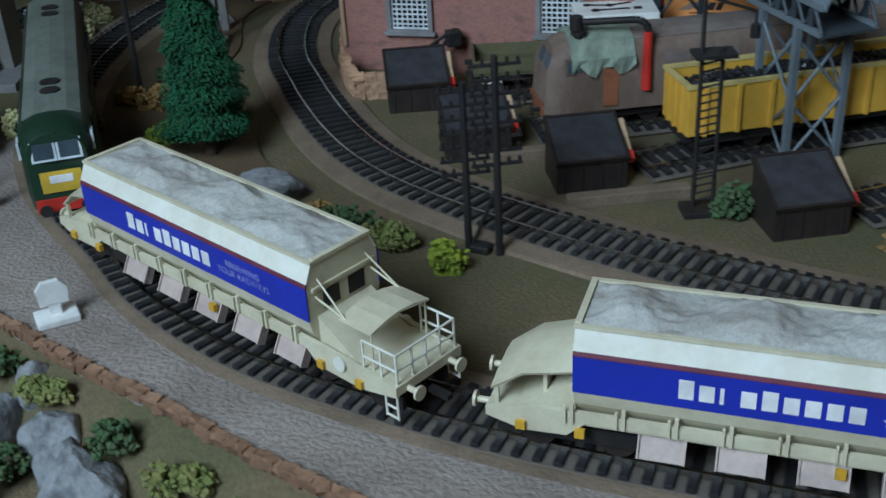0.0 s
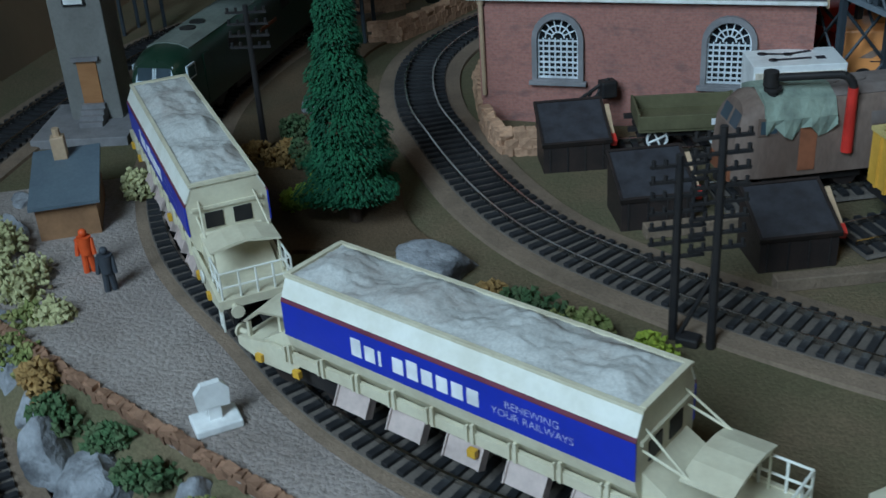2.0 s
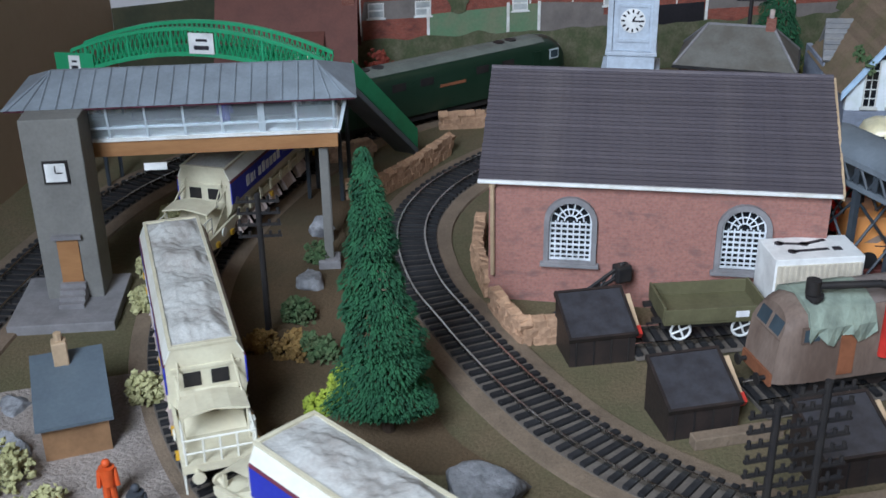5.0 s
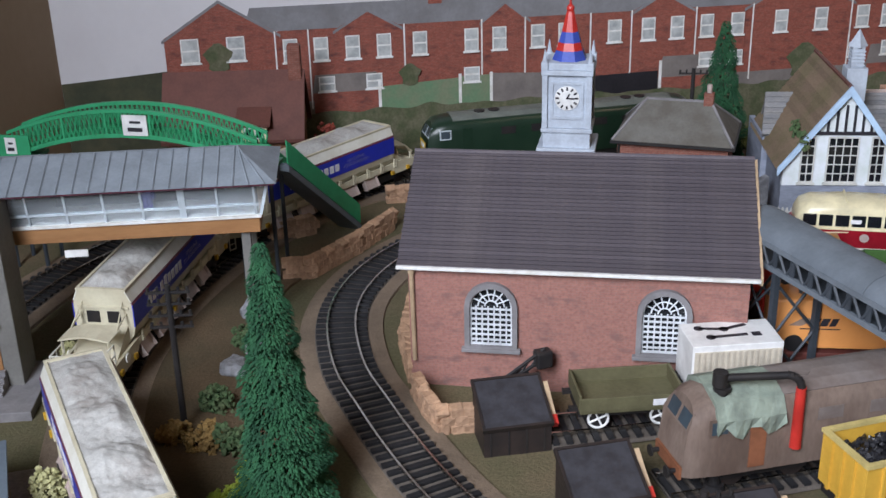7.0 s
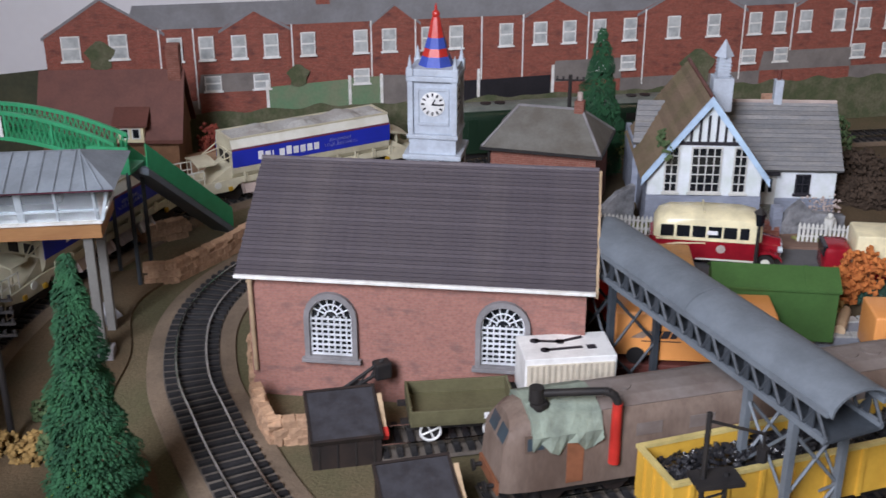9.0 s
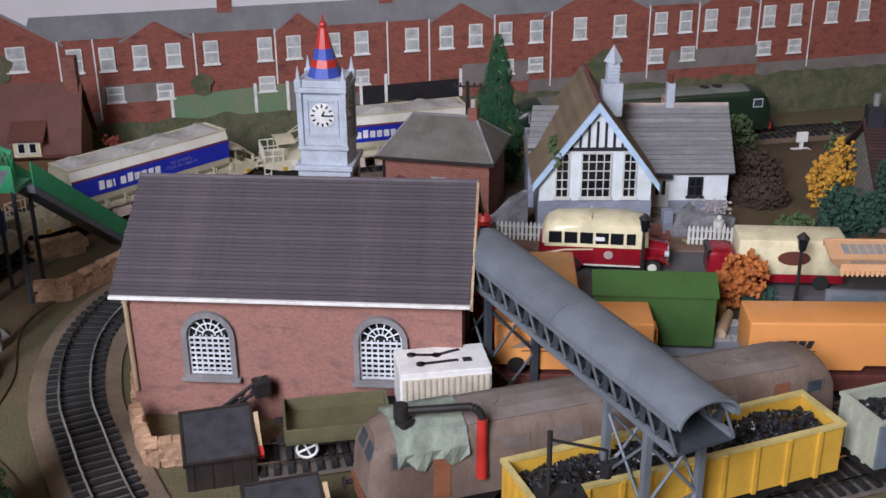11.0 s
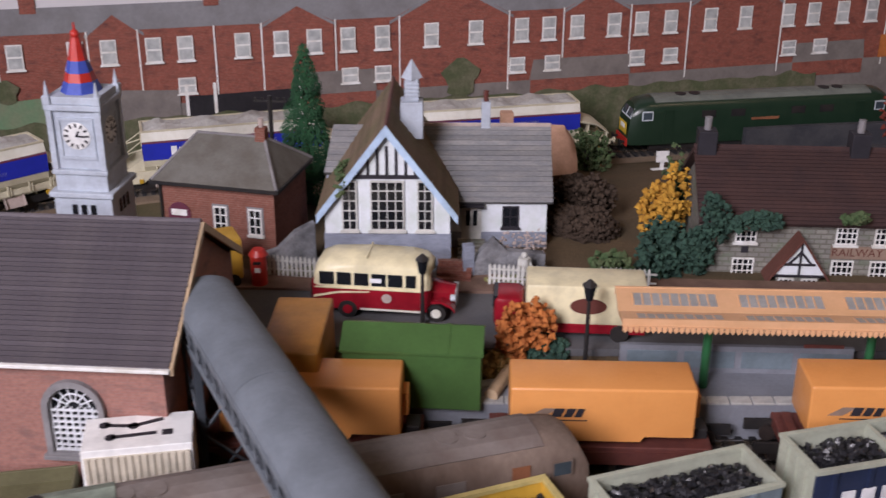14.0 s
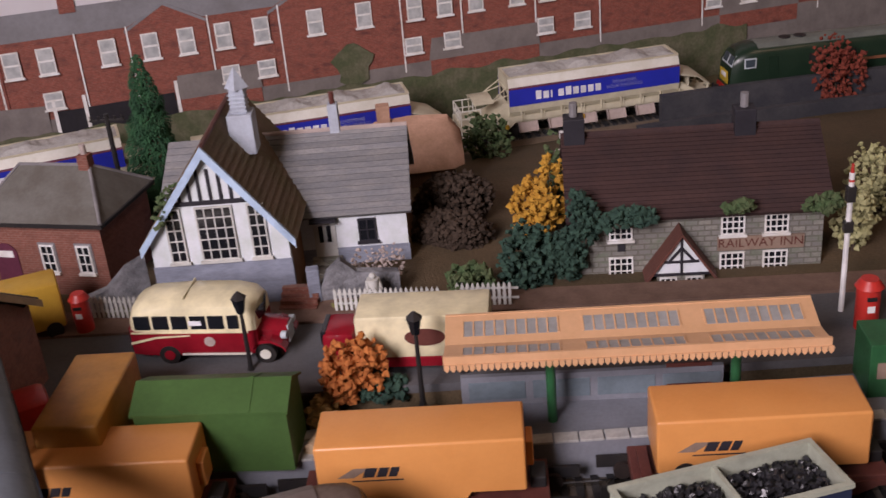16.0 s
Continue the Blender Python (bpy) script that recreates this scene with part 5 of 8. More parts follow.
# ---- yard: stop blocks, water crane, poles, signal ----
def stop_bin(x, y, rz):
    b = thing("coal_bin", "dark wooden bin with a sloping charcoal lid", "bin", x, y, 0, rz, group="bins at the siding ends")
    body = prism(bmesh.new(), [(-1.25, -0.05), (1.15, -0.05), (1.15, 2.35), (-1.25, 1.35)], -1.5, 1.5, "x")
    part("body", body, "bin_brown", b)
    ang = math.atan2(1.0, 2.4)
    m = Matrix.Translation((0, -0.05, 1.88)) @ Matrix.Rotation(ang, 4, "X")
    part("lid", bx(bmesh.new(), -1.52, -1.36, -0.02, 1.52, 1.36, 0.08, m), "bin_lid", b, "charcoal sloping lid")
    rim = bmesh.new()
    for r in ((-1.58, -1.42, -0.08, 1.58, -1.3, 0.14), (-1.58, 1.3, -0.08, 1.58, 1.42, 0.14), (-1.58, -1.3, -0.08, -1.46, 1.3, 0.14), (1.46, -1.3, -0.08, 1.58, 1.3, 0.14)):
        bx(rim, *r, m)
    part("rim", rim, "bin_brown", b)
    m2 = Matrix.Translation((1.72, -0.1, 1.72)) @ Matrix.Rotation(0.55, 4, "X")
    bar = part("stop_beam", bx(bmesh.new(), -0.1, -1.0, -0.1, 0.1, 1.0, 0.12, m2), "pipe_tan", b, "pale beam with a red end")
    part("beam_end", bx(bmesh.new(), -0.13, -1.15, -0.16, 0.13, -0.7, 0.18, m2), "red", bar, "red painted end")
    for xx in (-1.2, -0.4, 0.4, 1.2):
        part("batten", box(xx - 0.03, -1.29, 0.0, xx + 0.03, -1.24, 1.3), "black_plastic", b)
    return b


for x, y, rz in ((5.45, -4.1, 17), (9.1, -9.4, 19), (14.1, -12.4, 19), (22.0, -16.0, 20)):
    stop_bin(x, y, rz)
for x0, y0, x1, y1 in ((13.6, -15.0, 18.5, -13.4), (9.0, -11.3, 12.6, -10.0)):
    ln = math.hypot(x1 - x0, y1 - y0)
    lg = thing("sleeper_log", "weathered grey-brown timber baulk on the ground", "timber", x0, y0, 0.2, math.degrees(math.atan2(y1 - y0, x1 - x0)))
    part("timber", box(0, -0.3, -0.25, ln, 0.3, 0.28, 0.06), "shoulder", lg)

# scrap crane jib leaning against the shed
jib = thing("jib", "black lattice jib lying against the shed wall", "crane jib", 4.2, -1.9, 0.2, 28)
bm = bmesh.new()
for dz in (0, 0.5):
    rod(bm, (-0.6, 0, 0.4 + dz * 0.3), (3.0, 0, 2.0 + dz), 0.1, 6)
for k in range(6):
    rod(bm, (-0.4 + k * 0.55, 0, 0.5 + k * 0.26), (0.1 + k * 0.55, 0, 1.0 + k * 0.3), 0.06, 5)
part("beams", bm, "black_plastic", jib)
part("head", box(2.5, -0.32, 1.6, 3.3, 0.32, 2.45, 0.1), "black_plastic", jib)
part("counterweight", box(1.4, -0.4, 1.05, 2.2, 0.4, 1.5, 0.1), "black_plastic", jib)

wc = thing("water_crane", "black water crane with a red leather bag", "water crane", 13.5, -8.2, 0)
part("base", rod(bmesh.new(), (0, 0, -0.05), (0, 0, 0.7), 0.55, 16, 0.4), "black_plastic", wc, rounded=True)
col = rod(bmesh.new(), (0, 0, 0.6), (0, 0, 5.4), 0.24, 14)
for z in (2.6, 4.3, 5.0):
    rod(col, (0, 0, z), (0, 0, z + 0.16), 0.36, 14)
part("column", col, "black_plastic", wc, rounded=True)
arm = rod(bmesh.new(), (-0.35, 0, 5.5), (2.5, 0.25, 5.62), 0.16, 12)
for k in range(5):
    a0, a1 = math.pi / 2 * k / 5, math.pi / 2 * (k + 1) / 5
    rod(arm, (2.5 + 0.55 * math.sin(a0), 0.25, 5.07 + 0.55 * math.cos(a0)), (2.5 + 0.55 * math.sin(a1), 0.25, 5.07 + 0.55 * math.cos(a1)), 0.17, 12)
rod(arm, (-0.1, 0, 5.2), (-0.1, 0, 5.8), 0.3, 12)
part("arm", arm, "black_plastic", wc, rounded=True)
part("bag", rod(bmesh.new(), (3.05, 0.25, 5.1), (3.05, 0.25, 2.4), 0.2, 12, 0.24), "red", wc, "red hanging bag", rounded=True)


def telegraph(x, y, h, arms, rz):
    p = thing("telegraph_pole", "black telegraph pole with many crossarms", "pole", x, y, 0, rz, group="telegraph poles")
    part("mast", rod(bmesh.new(), (0, 0, -0.1), (0, 0, h), 0.16, 10, 0.13), "black_plastic", p)
    for k in range(arms):
        z = h - 0.35 - k * 0.55
        ar = bx(bmesh.new(), -0.95, -0.07, z - 0.05, 0.95, 0.07, z + 0.05)
        for xx in (-0.85, -0.45, 0.45, 0.85):
            rod(ar, (xx, 0, z), (xx, 0, z + 0.24), 0.07, 6)
        part("crossarm", ar, "black_plastic", p)
    return p


telegraph(10.3, -18.4, 6.8, 7, 20)
telegraph(11.5, -18.9, 8.0, 8, 20)
telegraph(-9.2, -4.0, 7.4, 4, 10)
br = thing("pole_brace", "black diagonal pole stay", "stay", 10.9, -18.7, 0, -16)
part("stay", rod(bmesh.new(), (-0.5, 0, 0.1), (0.7, 0, 3.0), 0.08, 6), "black_plastic", br)
part("foot", box(-0.5, -0.3, -0.05, 0.3, 0.3, 0.3, 0.08), "black_plastic", br)

sg = thing("lattice_signal", "black lattice signal mast with a ladder and platform", "signal", 18.7, -15.2, 0, 15)
part("base", box(-0.9, -0.6, -0.05, 0.9, 0.6, 0.25, 0.05), "black_plastic", sg)
bm = bmesh.new()
for xx in (-0.45, 0.35):
    rod(bm, (xx, 0, 0.2), (xx, 0, 9.2 if xx < 0 else 6.9), 0.09, 6)
for k in range(20):
    z = 0.5 + k * 0.32
    rod(bm, (-0.45, 0, z), (0.35, 0, z + 0.16), 0.045, 5)
part("mast", bm, "black_plastic", sg)
part("landing", box(-0.8, -0.5, 6.6, 0.8, 0.5, 6.75), "black_plastic", sg)
bm = bmesh.new()
rod(bm, (-0.45, 0, 8.9), (1.5, 0, 8.2), 0.06, 6)
rod(bm, (1.5, 0, 8.2), (1.5, 0, 7.6), 0.05, 6)
rod(bm, (1.5, 0, 7.7), (1.5, 0, 7.2), 0.2, 8)
part("lamp_bracket", bm, "black_plastic", sg)

st = thing("white_marker", "small white plastic stop board on a square foot", "marker", -2.95, -24.3, 0.15, 38)
part("foot", box(-0.75, -0.55, 0, 0.75, 0.55, 0.28, 0.05), "container_white", st)
part("post", box(-0.2, -0.12, 0.26, 0.2, 0.12, 0.75), "container_white", st)
part("board", prism(bmesh.new(), [(-0.5, 0.7), (0.5, 0.7), (0.55, 1.3), (0.3, 1.6), (-0.3, 1.6), (-0.55, 1.3)], -0.12, 0.12), "container_white", st)


def figure(x, y, z, mat, label, h=2.0):
    bm = bmesh.new()
    for a in (-0.14, 0.14):
        rod(bm, (a, 0.05 * (1 if a > 0 else -1), 0), (a * 0.7, 0, h * 0.48), 0.12, 8, 0.14)
        rod(bm, (a * 1.9, 0, h * 0.8), (a * 2.4, -0.15, h * 0.45), 0.09, 7)
    rod(bm, (0, 0, h * 0.45), (0, 0, h * 0.84), 0.26, 10, 0.3)
    bmesh.ops.create_icosphere(bm, subdivisions=2, radius=0.17, matrix=Matrix.Translation((0, 0, h * 0.93)))
    ob = new("figurine", finish("figurine", bm, mat))
    smooth(ob)
    ob.matrix_basis = place(*plan(x, y), z, 20)
    return tagged(ob, label, "figurine")


figure(-12.0, -15.7, 0.12, "figure_orange", "tiny plastic figurine in an orange jacket on gravel", 1.9)
figure(-10.4, -17.0, 0.12, "figure_dark", "tiny plastic figurine in dark work clothes on gravel", 1.9)


# ---- lineside hut ----
hut = thing("lineside_hut", "small tan hut with a slate-blue lean-to roof and chimney", "hut")
hut.matrix_basis = place(-15.2, -12.9, -0.6, 26)
part("wall", prism(bmesh.new(), [(-2.0, 0.5), (2.0, 0.5), (2.0, 2.9), (-2.0, 2.3)], -1.25, 1.25, "x"), "hut_wall", hut, "tan brown walls")
m = Matrix.Translation((0, 0, 2.68)) @ Matrix.Rotation(math.atan2(0.6, 4.0), 4, "X")
part("roof", bx(bmesh.new(), -1.45, -2.35, -0.06, 1.45, 2.35, 0.1, m), "hut_roof", hut, "slate-blue roof")
part("chimney", box(-0.5, 1.3, 2.7, 0.1, 1.9, 4.0, 0.06), "pipe_tan", hut, "tan chimney")
part("pot", rod(bmesh.new(), (-0.2, 1.6, 3.95), (-0.2, 1.6, 4.35), 0.17, 8), "pipe_tan", hut)


# ---- signal box straddling the line ----
def signal_box():
    s = thing("signal_box", "glazed signal box bridging the line on a grey tower", "signal box")
    s.matrix_basis = place(-14.05, 4.5, 0, 12)
    tw = part("tower", box(-8.2, -5.7, -0.1, -5.5, -3.35, 9.6, 0.05), "box_grey", s, "grey rendered stair tower")
    part("plinth", box(-9.6, -8.4, -0.1, -4.6, -3.2, 0.45, 0.05), "grey_surround", s)
    part("door", box(-7.35, -5.78, 1.3, -6.35, -5.68, 3.6), "timber_tan", tw, "brown door")
    part("door_hood", box(-7.55, -5.95, 3.65, -6.15, -5.7, 3.85), "grey_surround", tw)
    for k in range(4):
        part("step", box(-7.45, -6.9 + k * 0.3, 0.45, -6.25, -6.6 + k * 0.3 + 0.02, 0.7 + k * 0.22), "grey_surround", tw)
    cl = part("clock", box(-7.4, -5.82, 6.5, -6.25, -5.7, 7.6), "black_plastic", tw, "square white-faced clock")
    part("clock_face", box(-7.3, -5.86, 6.6, -6.35, -5.82, 7.5), "clock_white", cl)
    part("clock_hand", boxes([(-6.85, -5.89, 7.05, -6.8, -5.86, 7.4), (-6.83, -5.885, 7.02, -6.5, -5.86, 7.07)]), "black_plastic", cl)
    part("floor_beam", box(-8.4, -3.3, 6.8, 6.3, 0.6, 7.6, 0.04), "timber_tan", s, "tan timber floor beam")
    part("white_fascia", box(-8.5, -3.42, 7.6, 6.4, 0.7, 7.75), "white_trim", s)
    # glazing leans out a little towards the roof
    for y0, y1 in ((-3.25, -3.75), (0.5, 0.9)):
        pane = bmesh.new()
        prism(pane, [(y0, 7.7), (y0 + 0.05, 7.7), (y1 + 0.05, 9.55), (y1, 9.55)], -8.3, 6.3, "x")
        g = part("glazing", pane, "clear", s, "clear plastic glazing")
        g.visible_shadow = False
        for k in range(9):
            xx = -8.3 + k * 1.8
            part("mullion", prism(bmesh.new(), [(y0 - 0.03, 7.7), (y0 + 0.1, 7.7), (y1 + 0.1, 9.55), (y1 - 0.03, 9.55)], xx, xx + (0.32 if k == 6 else 0.1), "x"), "cab_frame", s)
        part("transom", boxes([(-8.3, min(y0, y0 + (y1 - y0) * 0.35) - 0.02, 8.25, 6.3, max(y0, y0 + (y1 - y0) * 0.35) + 0.04, 8.35)]), "cab_frame", s)
    for xx, d in ((6.3, 0.45), (-8.3, -0.45)):
        pane = prism(bmesh.new(), [(xx, 7.7), (xx + 0.05, 7.7), (xx + d + 0.05, 9.55), (xx + d, 9.55)], -3.2, 0.5)
        part("end_glazing", pane, "clear", s).visible_shadow = False
        part("corner_post", prism(bmesh.new(), [(xx, 7.7), (xx + 0.16, 7.7), (xx + d + 0.16, 9.55), (xx + d, 9.55)], -3.3, -3.12), "cab_frame", s)
    part("fascia", box(-9.2, -4.2, 9.5, 7.2, 1.5, 9.62, 0.02), "stripe", s, "dark red eaves board")
    roof = loft([[(-9.3, -4.3, 9.62), (7.3, -4.3, 9.62), (7.3, 1.6, 9.62), (-9.3, 1.6, 9.62)], [(-7.4, -1.55, 10.7), (5.4, -1.55, 10.7), (5.4, -1.25, 10.7), (-7.4, -1.25, 10.7)]])
    r = part("roof", roof, "box_roof", s, "blue-grey hipped sheet roof")
    for k in range(22):
        xx = -9.0 + k * 0.75
        top = min(max(xx, -7.4), 5.4)
        part("roof_seam", rod(bmesh.new(), (xx, -4.3, 9.65), (top, -1.55, 10.73), 0.05, 5), "box_roof", r)
    part("post", box(5.3, -3.0, 0.0, 5.75, -2.55, 6.85, 0.03), "box_grey", s, "grey supporting post")
    part("post_base", box(4.95, -3.4, -0.1, 6.1, -2.2, 0.6, 0.08), "grey_surround", s)
    part("post", box(5.3, 0.0, 0.0, 5.75, 0.45, 6.85, 0.03), "box_grey", s)
    part("desk", box(-4, -0.7, 7.6, 4, 0.2, 8.2), "grey_surround", s)
    nb = part("nameboard", box(-3.2, -3.5, 6.1, -2.1, -3.4, 6.45), "clock_white", s)
    return s


signal_box()
figure(-13.0, 4.4, 7.72, "figure_blue", "violet-blue plastic figurine inside the signal box", 1.3)


# ---- green lattice footbridge ----
def footbridge():
    f = thing("footbridge", "emerald green plastic lattice footbridge with white posters", "footbridge")
    f.matrix_basis = place(-16.4, 12.9, 0.8, -4)
    n = 18
    xs = np.linspace(-8.6, 6.8, n)
    zs = [6.3 + 1.55 * (1 - ((x + 0.9) / 7.7) ** 2) if abs((x + 0.9) / 7.7) <= 1 else 6.3 for x in xs]
    for side in (-0.85, 0.85):
        lat = bmesh.new()
        for i in range(n - 1):
            for q in range(3):
                a, b = q / 3, (q + 1) / 3
                x0, x1 = xs[i] + (xs[i + 1] - xs[i]) * a, xs[i] + (xs[i + 1] - xs[i]) * b
                z0, z1 = zs[i] + (zs[i + 1] - zs[i]) * a, zs[i] + (zs[i + 1] - zs[i]) * b
                for lo, hi in ((0.1, 1.4),):
                    rod(lat, (x0, side, z0 + lo), (x1, side, z1 + hi), 0.045, 4)
                    rod(lat, (x0, side, z0 + hi), (x1, side, z1 + lo), 0.045, 4)
        part("lattice", lat, "bridge_green", f, "open green lattice side")
        for h, r in ((0.05, 0.12), (1.5, 0.1)):
            part("chord", loft([[(x, side - r, z + h - r), (x, side + r, z + h - r), (x, side + r, z + h + r), (x, side - r, z + h + r)] for x, z in zip(xs, zs)]), "bridge_green", f)
        for i in range(1, n - 1, 3):
            part("stanchion", box(xs[i] - 0.06, side - 0.08, zs[i] - 0.1, xs[i] + 0.06, side + 0.08, zs[i] + 1.6), "bridge_green", f)
    deck = loft([[(x, -0.8, z - 0.12), (x, 0.8, z - 0.12), (x, 0.8, z + 0.02), (x, -0.8, z + 0.02)] for x, z in zip(xs, zs)])
    part("deck", deck, "bridge_green", f)
    for x in (-8.6, 6.2):
        part("landing", box(x - 1.0, -1.0, 6.1, x + 1.4, 1.0, 6.3), "bridge_green", f)
        for dx, dy in ((-0.8, -0.9), (1.2, -0.9), (-0.8, 0.9), (1.2, 0.9)):
            part("leg", rod(bmesh.new(), (x + dx, dy, -0.85), (x + dx, dy, 6.2), 0.13, 8), "gantry_dark", f, "dark bridge leg")
        part("landing_panel", boxes([(x - 1.0, -1.03, 6.3, x + 1.4, -0.97, 7.7)]), "bridge_green", f)
    # stair that runs down beside the line, away from the bridge
    turn = Matrix.Translation((7.3, 0.4, 0)) @ Matrix.Rotation(radians(74), 4, "Z")

    def stair(name, bm, mat, label=""):
        bmesh.ops.transform(bm, matrix=turn, verts=bm.verts)
        part(name, bm, mat, f, label)
    x0, z0, x1, z1 = 0.0, 6.2, 7.6, -0.2
    for side in (-0.85, 0.85):
        stair("stair_side", prism(bmesh.new(), [(x0, z0), (x1, z1), (x1, z1 + 1.3), (x0, z0 + 1.4)], side - 0.04, side + 0.04), "bridge_green", "green stair side")
    for k in range(18):
        q = (k + 0.5) / 18
        stair("tread", box(x0 + (x1 - x0) * q - 0.22, -0.8, z0 + (z1 - z0) * q - 0.06, x0 + (x1 - x0) * q + 0.22, 0.8, z0 + (z1 - z0) * q + 0.04), "gantry_grey")
    stair("stringer", prism(bmesh.new(), [(x0, z0 - 0.1), (x1, z1 - 0.1), (x1, z1 - 0.5), (x0, z0 - 0.5)], -0.92, 0.8), "gantry_grey", "grey stair underside")
    for x, z, w, h in ((-0.4, 7.95, 1.5, 1.2), (-8.4, 6.55, 0.7, 1.0), (5.9, 6.5, 0.8, 0.8)):
        po = part("poster", box(x - w / 2, -1.06, z, x + w / 2, -0.99, z + h), "clock_white", f, "white poster with dark marks")
        part("poster_mark", boxes([(x - w * 0.3, -1.075, z + h * 0.2, x + w * 0.3, -1.06, z + h * 0.4), (x - w * 0.2, -1.075, z + h * 0.6, x + w * 0.25, -1.06, z + h * 0.72)]), "timber_dark", po)


footbridge()


# ---- cottage behind the footbridge ----
def brown_cottage():
    c = thing("brown_cottage", "cottage with a red-brown roof and a small dormer", "cottage", -16.3, 32.4, 0, 8)
    part("wall", prism(bmesh.new(), [(-2.6, -0.1), (2.6, -0.1), (2.6, 4.6), (0, 8.1), (-2.6, 4.6)], -4.6, 4.6, "x"), "brown_wall_house", c, "tan walls")
    for sgn in (-1, 1):
        part("roof", prism(bmesh.new(), [(sgn * 3.0, 4.2), (0, 8.45), (0, 8.2), (sgn * 3.0, 3.95)], -5.0, 5.0, "x"), "brown_roof_house", c, "red-brown roof")
    d = part("dormer", prism(bmesh.new(), [(-0.9, 4.1), (0.9, 4.1), (0.9, 5.4), (-0.9, 5.4)], -3.1, -1.2), "cream", c)
    d.location = (1.5 * U, 0, 0)
    part("dormer_roof", prism(bmesh.new(), [(-3.3, 5.35), (-0.8, 6.6), (-0.8, 6.4), (-3.3, 5.2)], 0.3, 2.7, "x"), "brown_roof_house", c)
    for x in (1.15, 1.9):
        w = part("window", box(x - 0.3, -3.16, 4.35, x + 0.3, -3.08, 5.15), "white_trim", c)
        part("pane", box(x - 0.2, -3.18, 4.45, x + 0.2, -3.16, 5.05), "dark_glass", w)
    part("chimney", box(3.9, -0.5, 7.2, 4.8, 0.5, 10.2, 0.05), "house_brick", c)
    part("gable_end", prism(bmesh.new(), [(-2.6, 4.0), (0, 7.9), (2.6, 4.0)], 4.62, 4.7, "x"), "brown_wall_house", c)


brown_cottage()
bush(-9.6, 34.0, 0, 1.5, 1.0, 3.6, "leaf_red", "rust-red foam bush by the cottage", 420, 0.22)
rk = thing("loading_bank", "buff card loading bank beside the line", "loading bank", -9.2, 29.6, 0, 40)
part("bank", box(-0.4, 2.0, -0.1, 6.2, 3.4, 2.2, 0.1), "sandstone", rk)


# ---- parked stock in the yard ----
old = diesel("stored_locomotive", "weathered grey-brown diesel locomotive partly under a tarpaulin", "rusty_body", "rusty_roof")
s_old = SIDING_B.near(21.1, -4.95)
old.matrix_basis = on_line(SIDING_B, s_old, 6.9) @ pose(0, 0, 0)
tp = bmesh.new()
secs = []
for k in range(9):
    x = -9.4 + k * 0.36
    wob = 0.12 * math.sin(k * 2.1)
    secs.append([(x, -1.62 + wob, 2.9 + 0.3 * math.sin(k * 1.7)), (x, -1.6, 3.5), (x, -1.25 + wob * 0.4, 4.15), (x, -0.5, 4.47), (x, 0.5, 4.46), (x, 1.3, 4.1), (x, 1.62, 3.2), (x, 1.5, 3.2), (x, 1.2, 3.95), (x, 0, 4.38), (x, -1.2, 4.0), (x, -1.5, 3.1)])
tarp = thing("tarpaulin", "crumpled pale green tarpaulin draped over a locomotive roof", "tarpaulin")
tarp.matrix_basis = old.matrix_basis.copy()
part("sheet", loft(secs), "tarp", tarp)


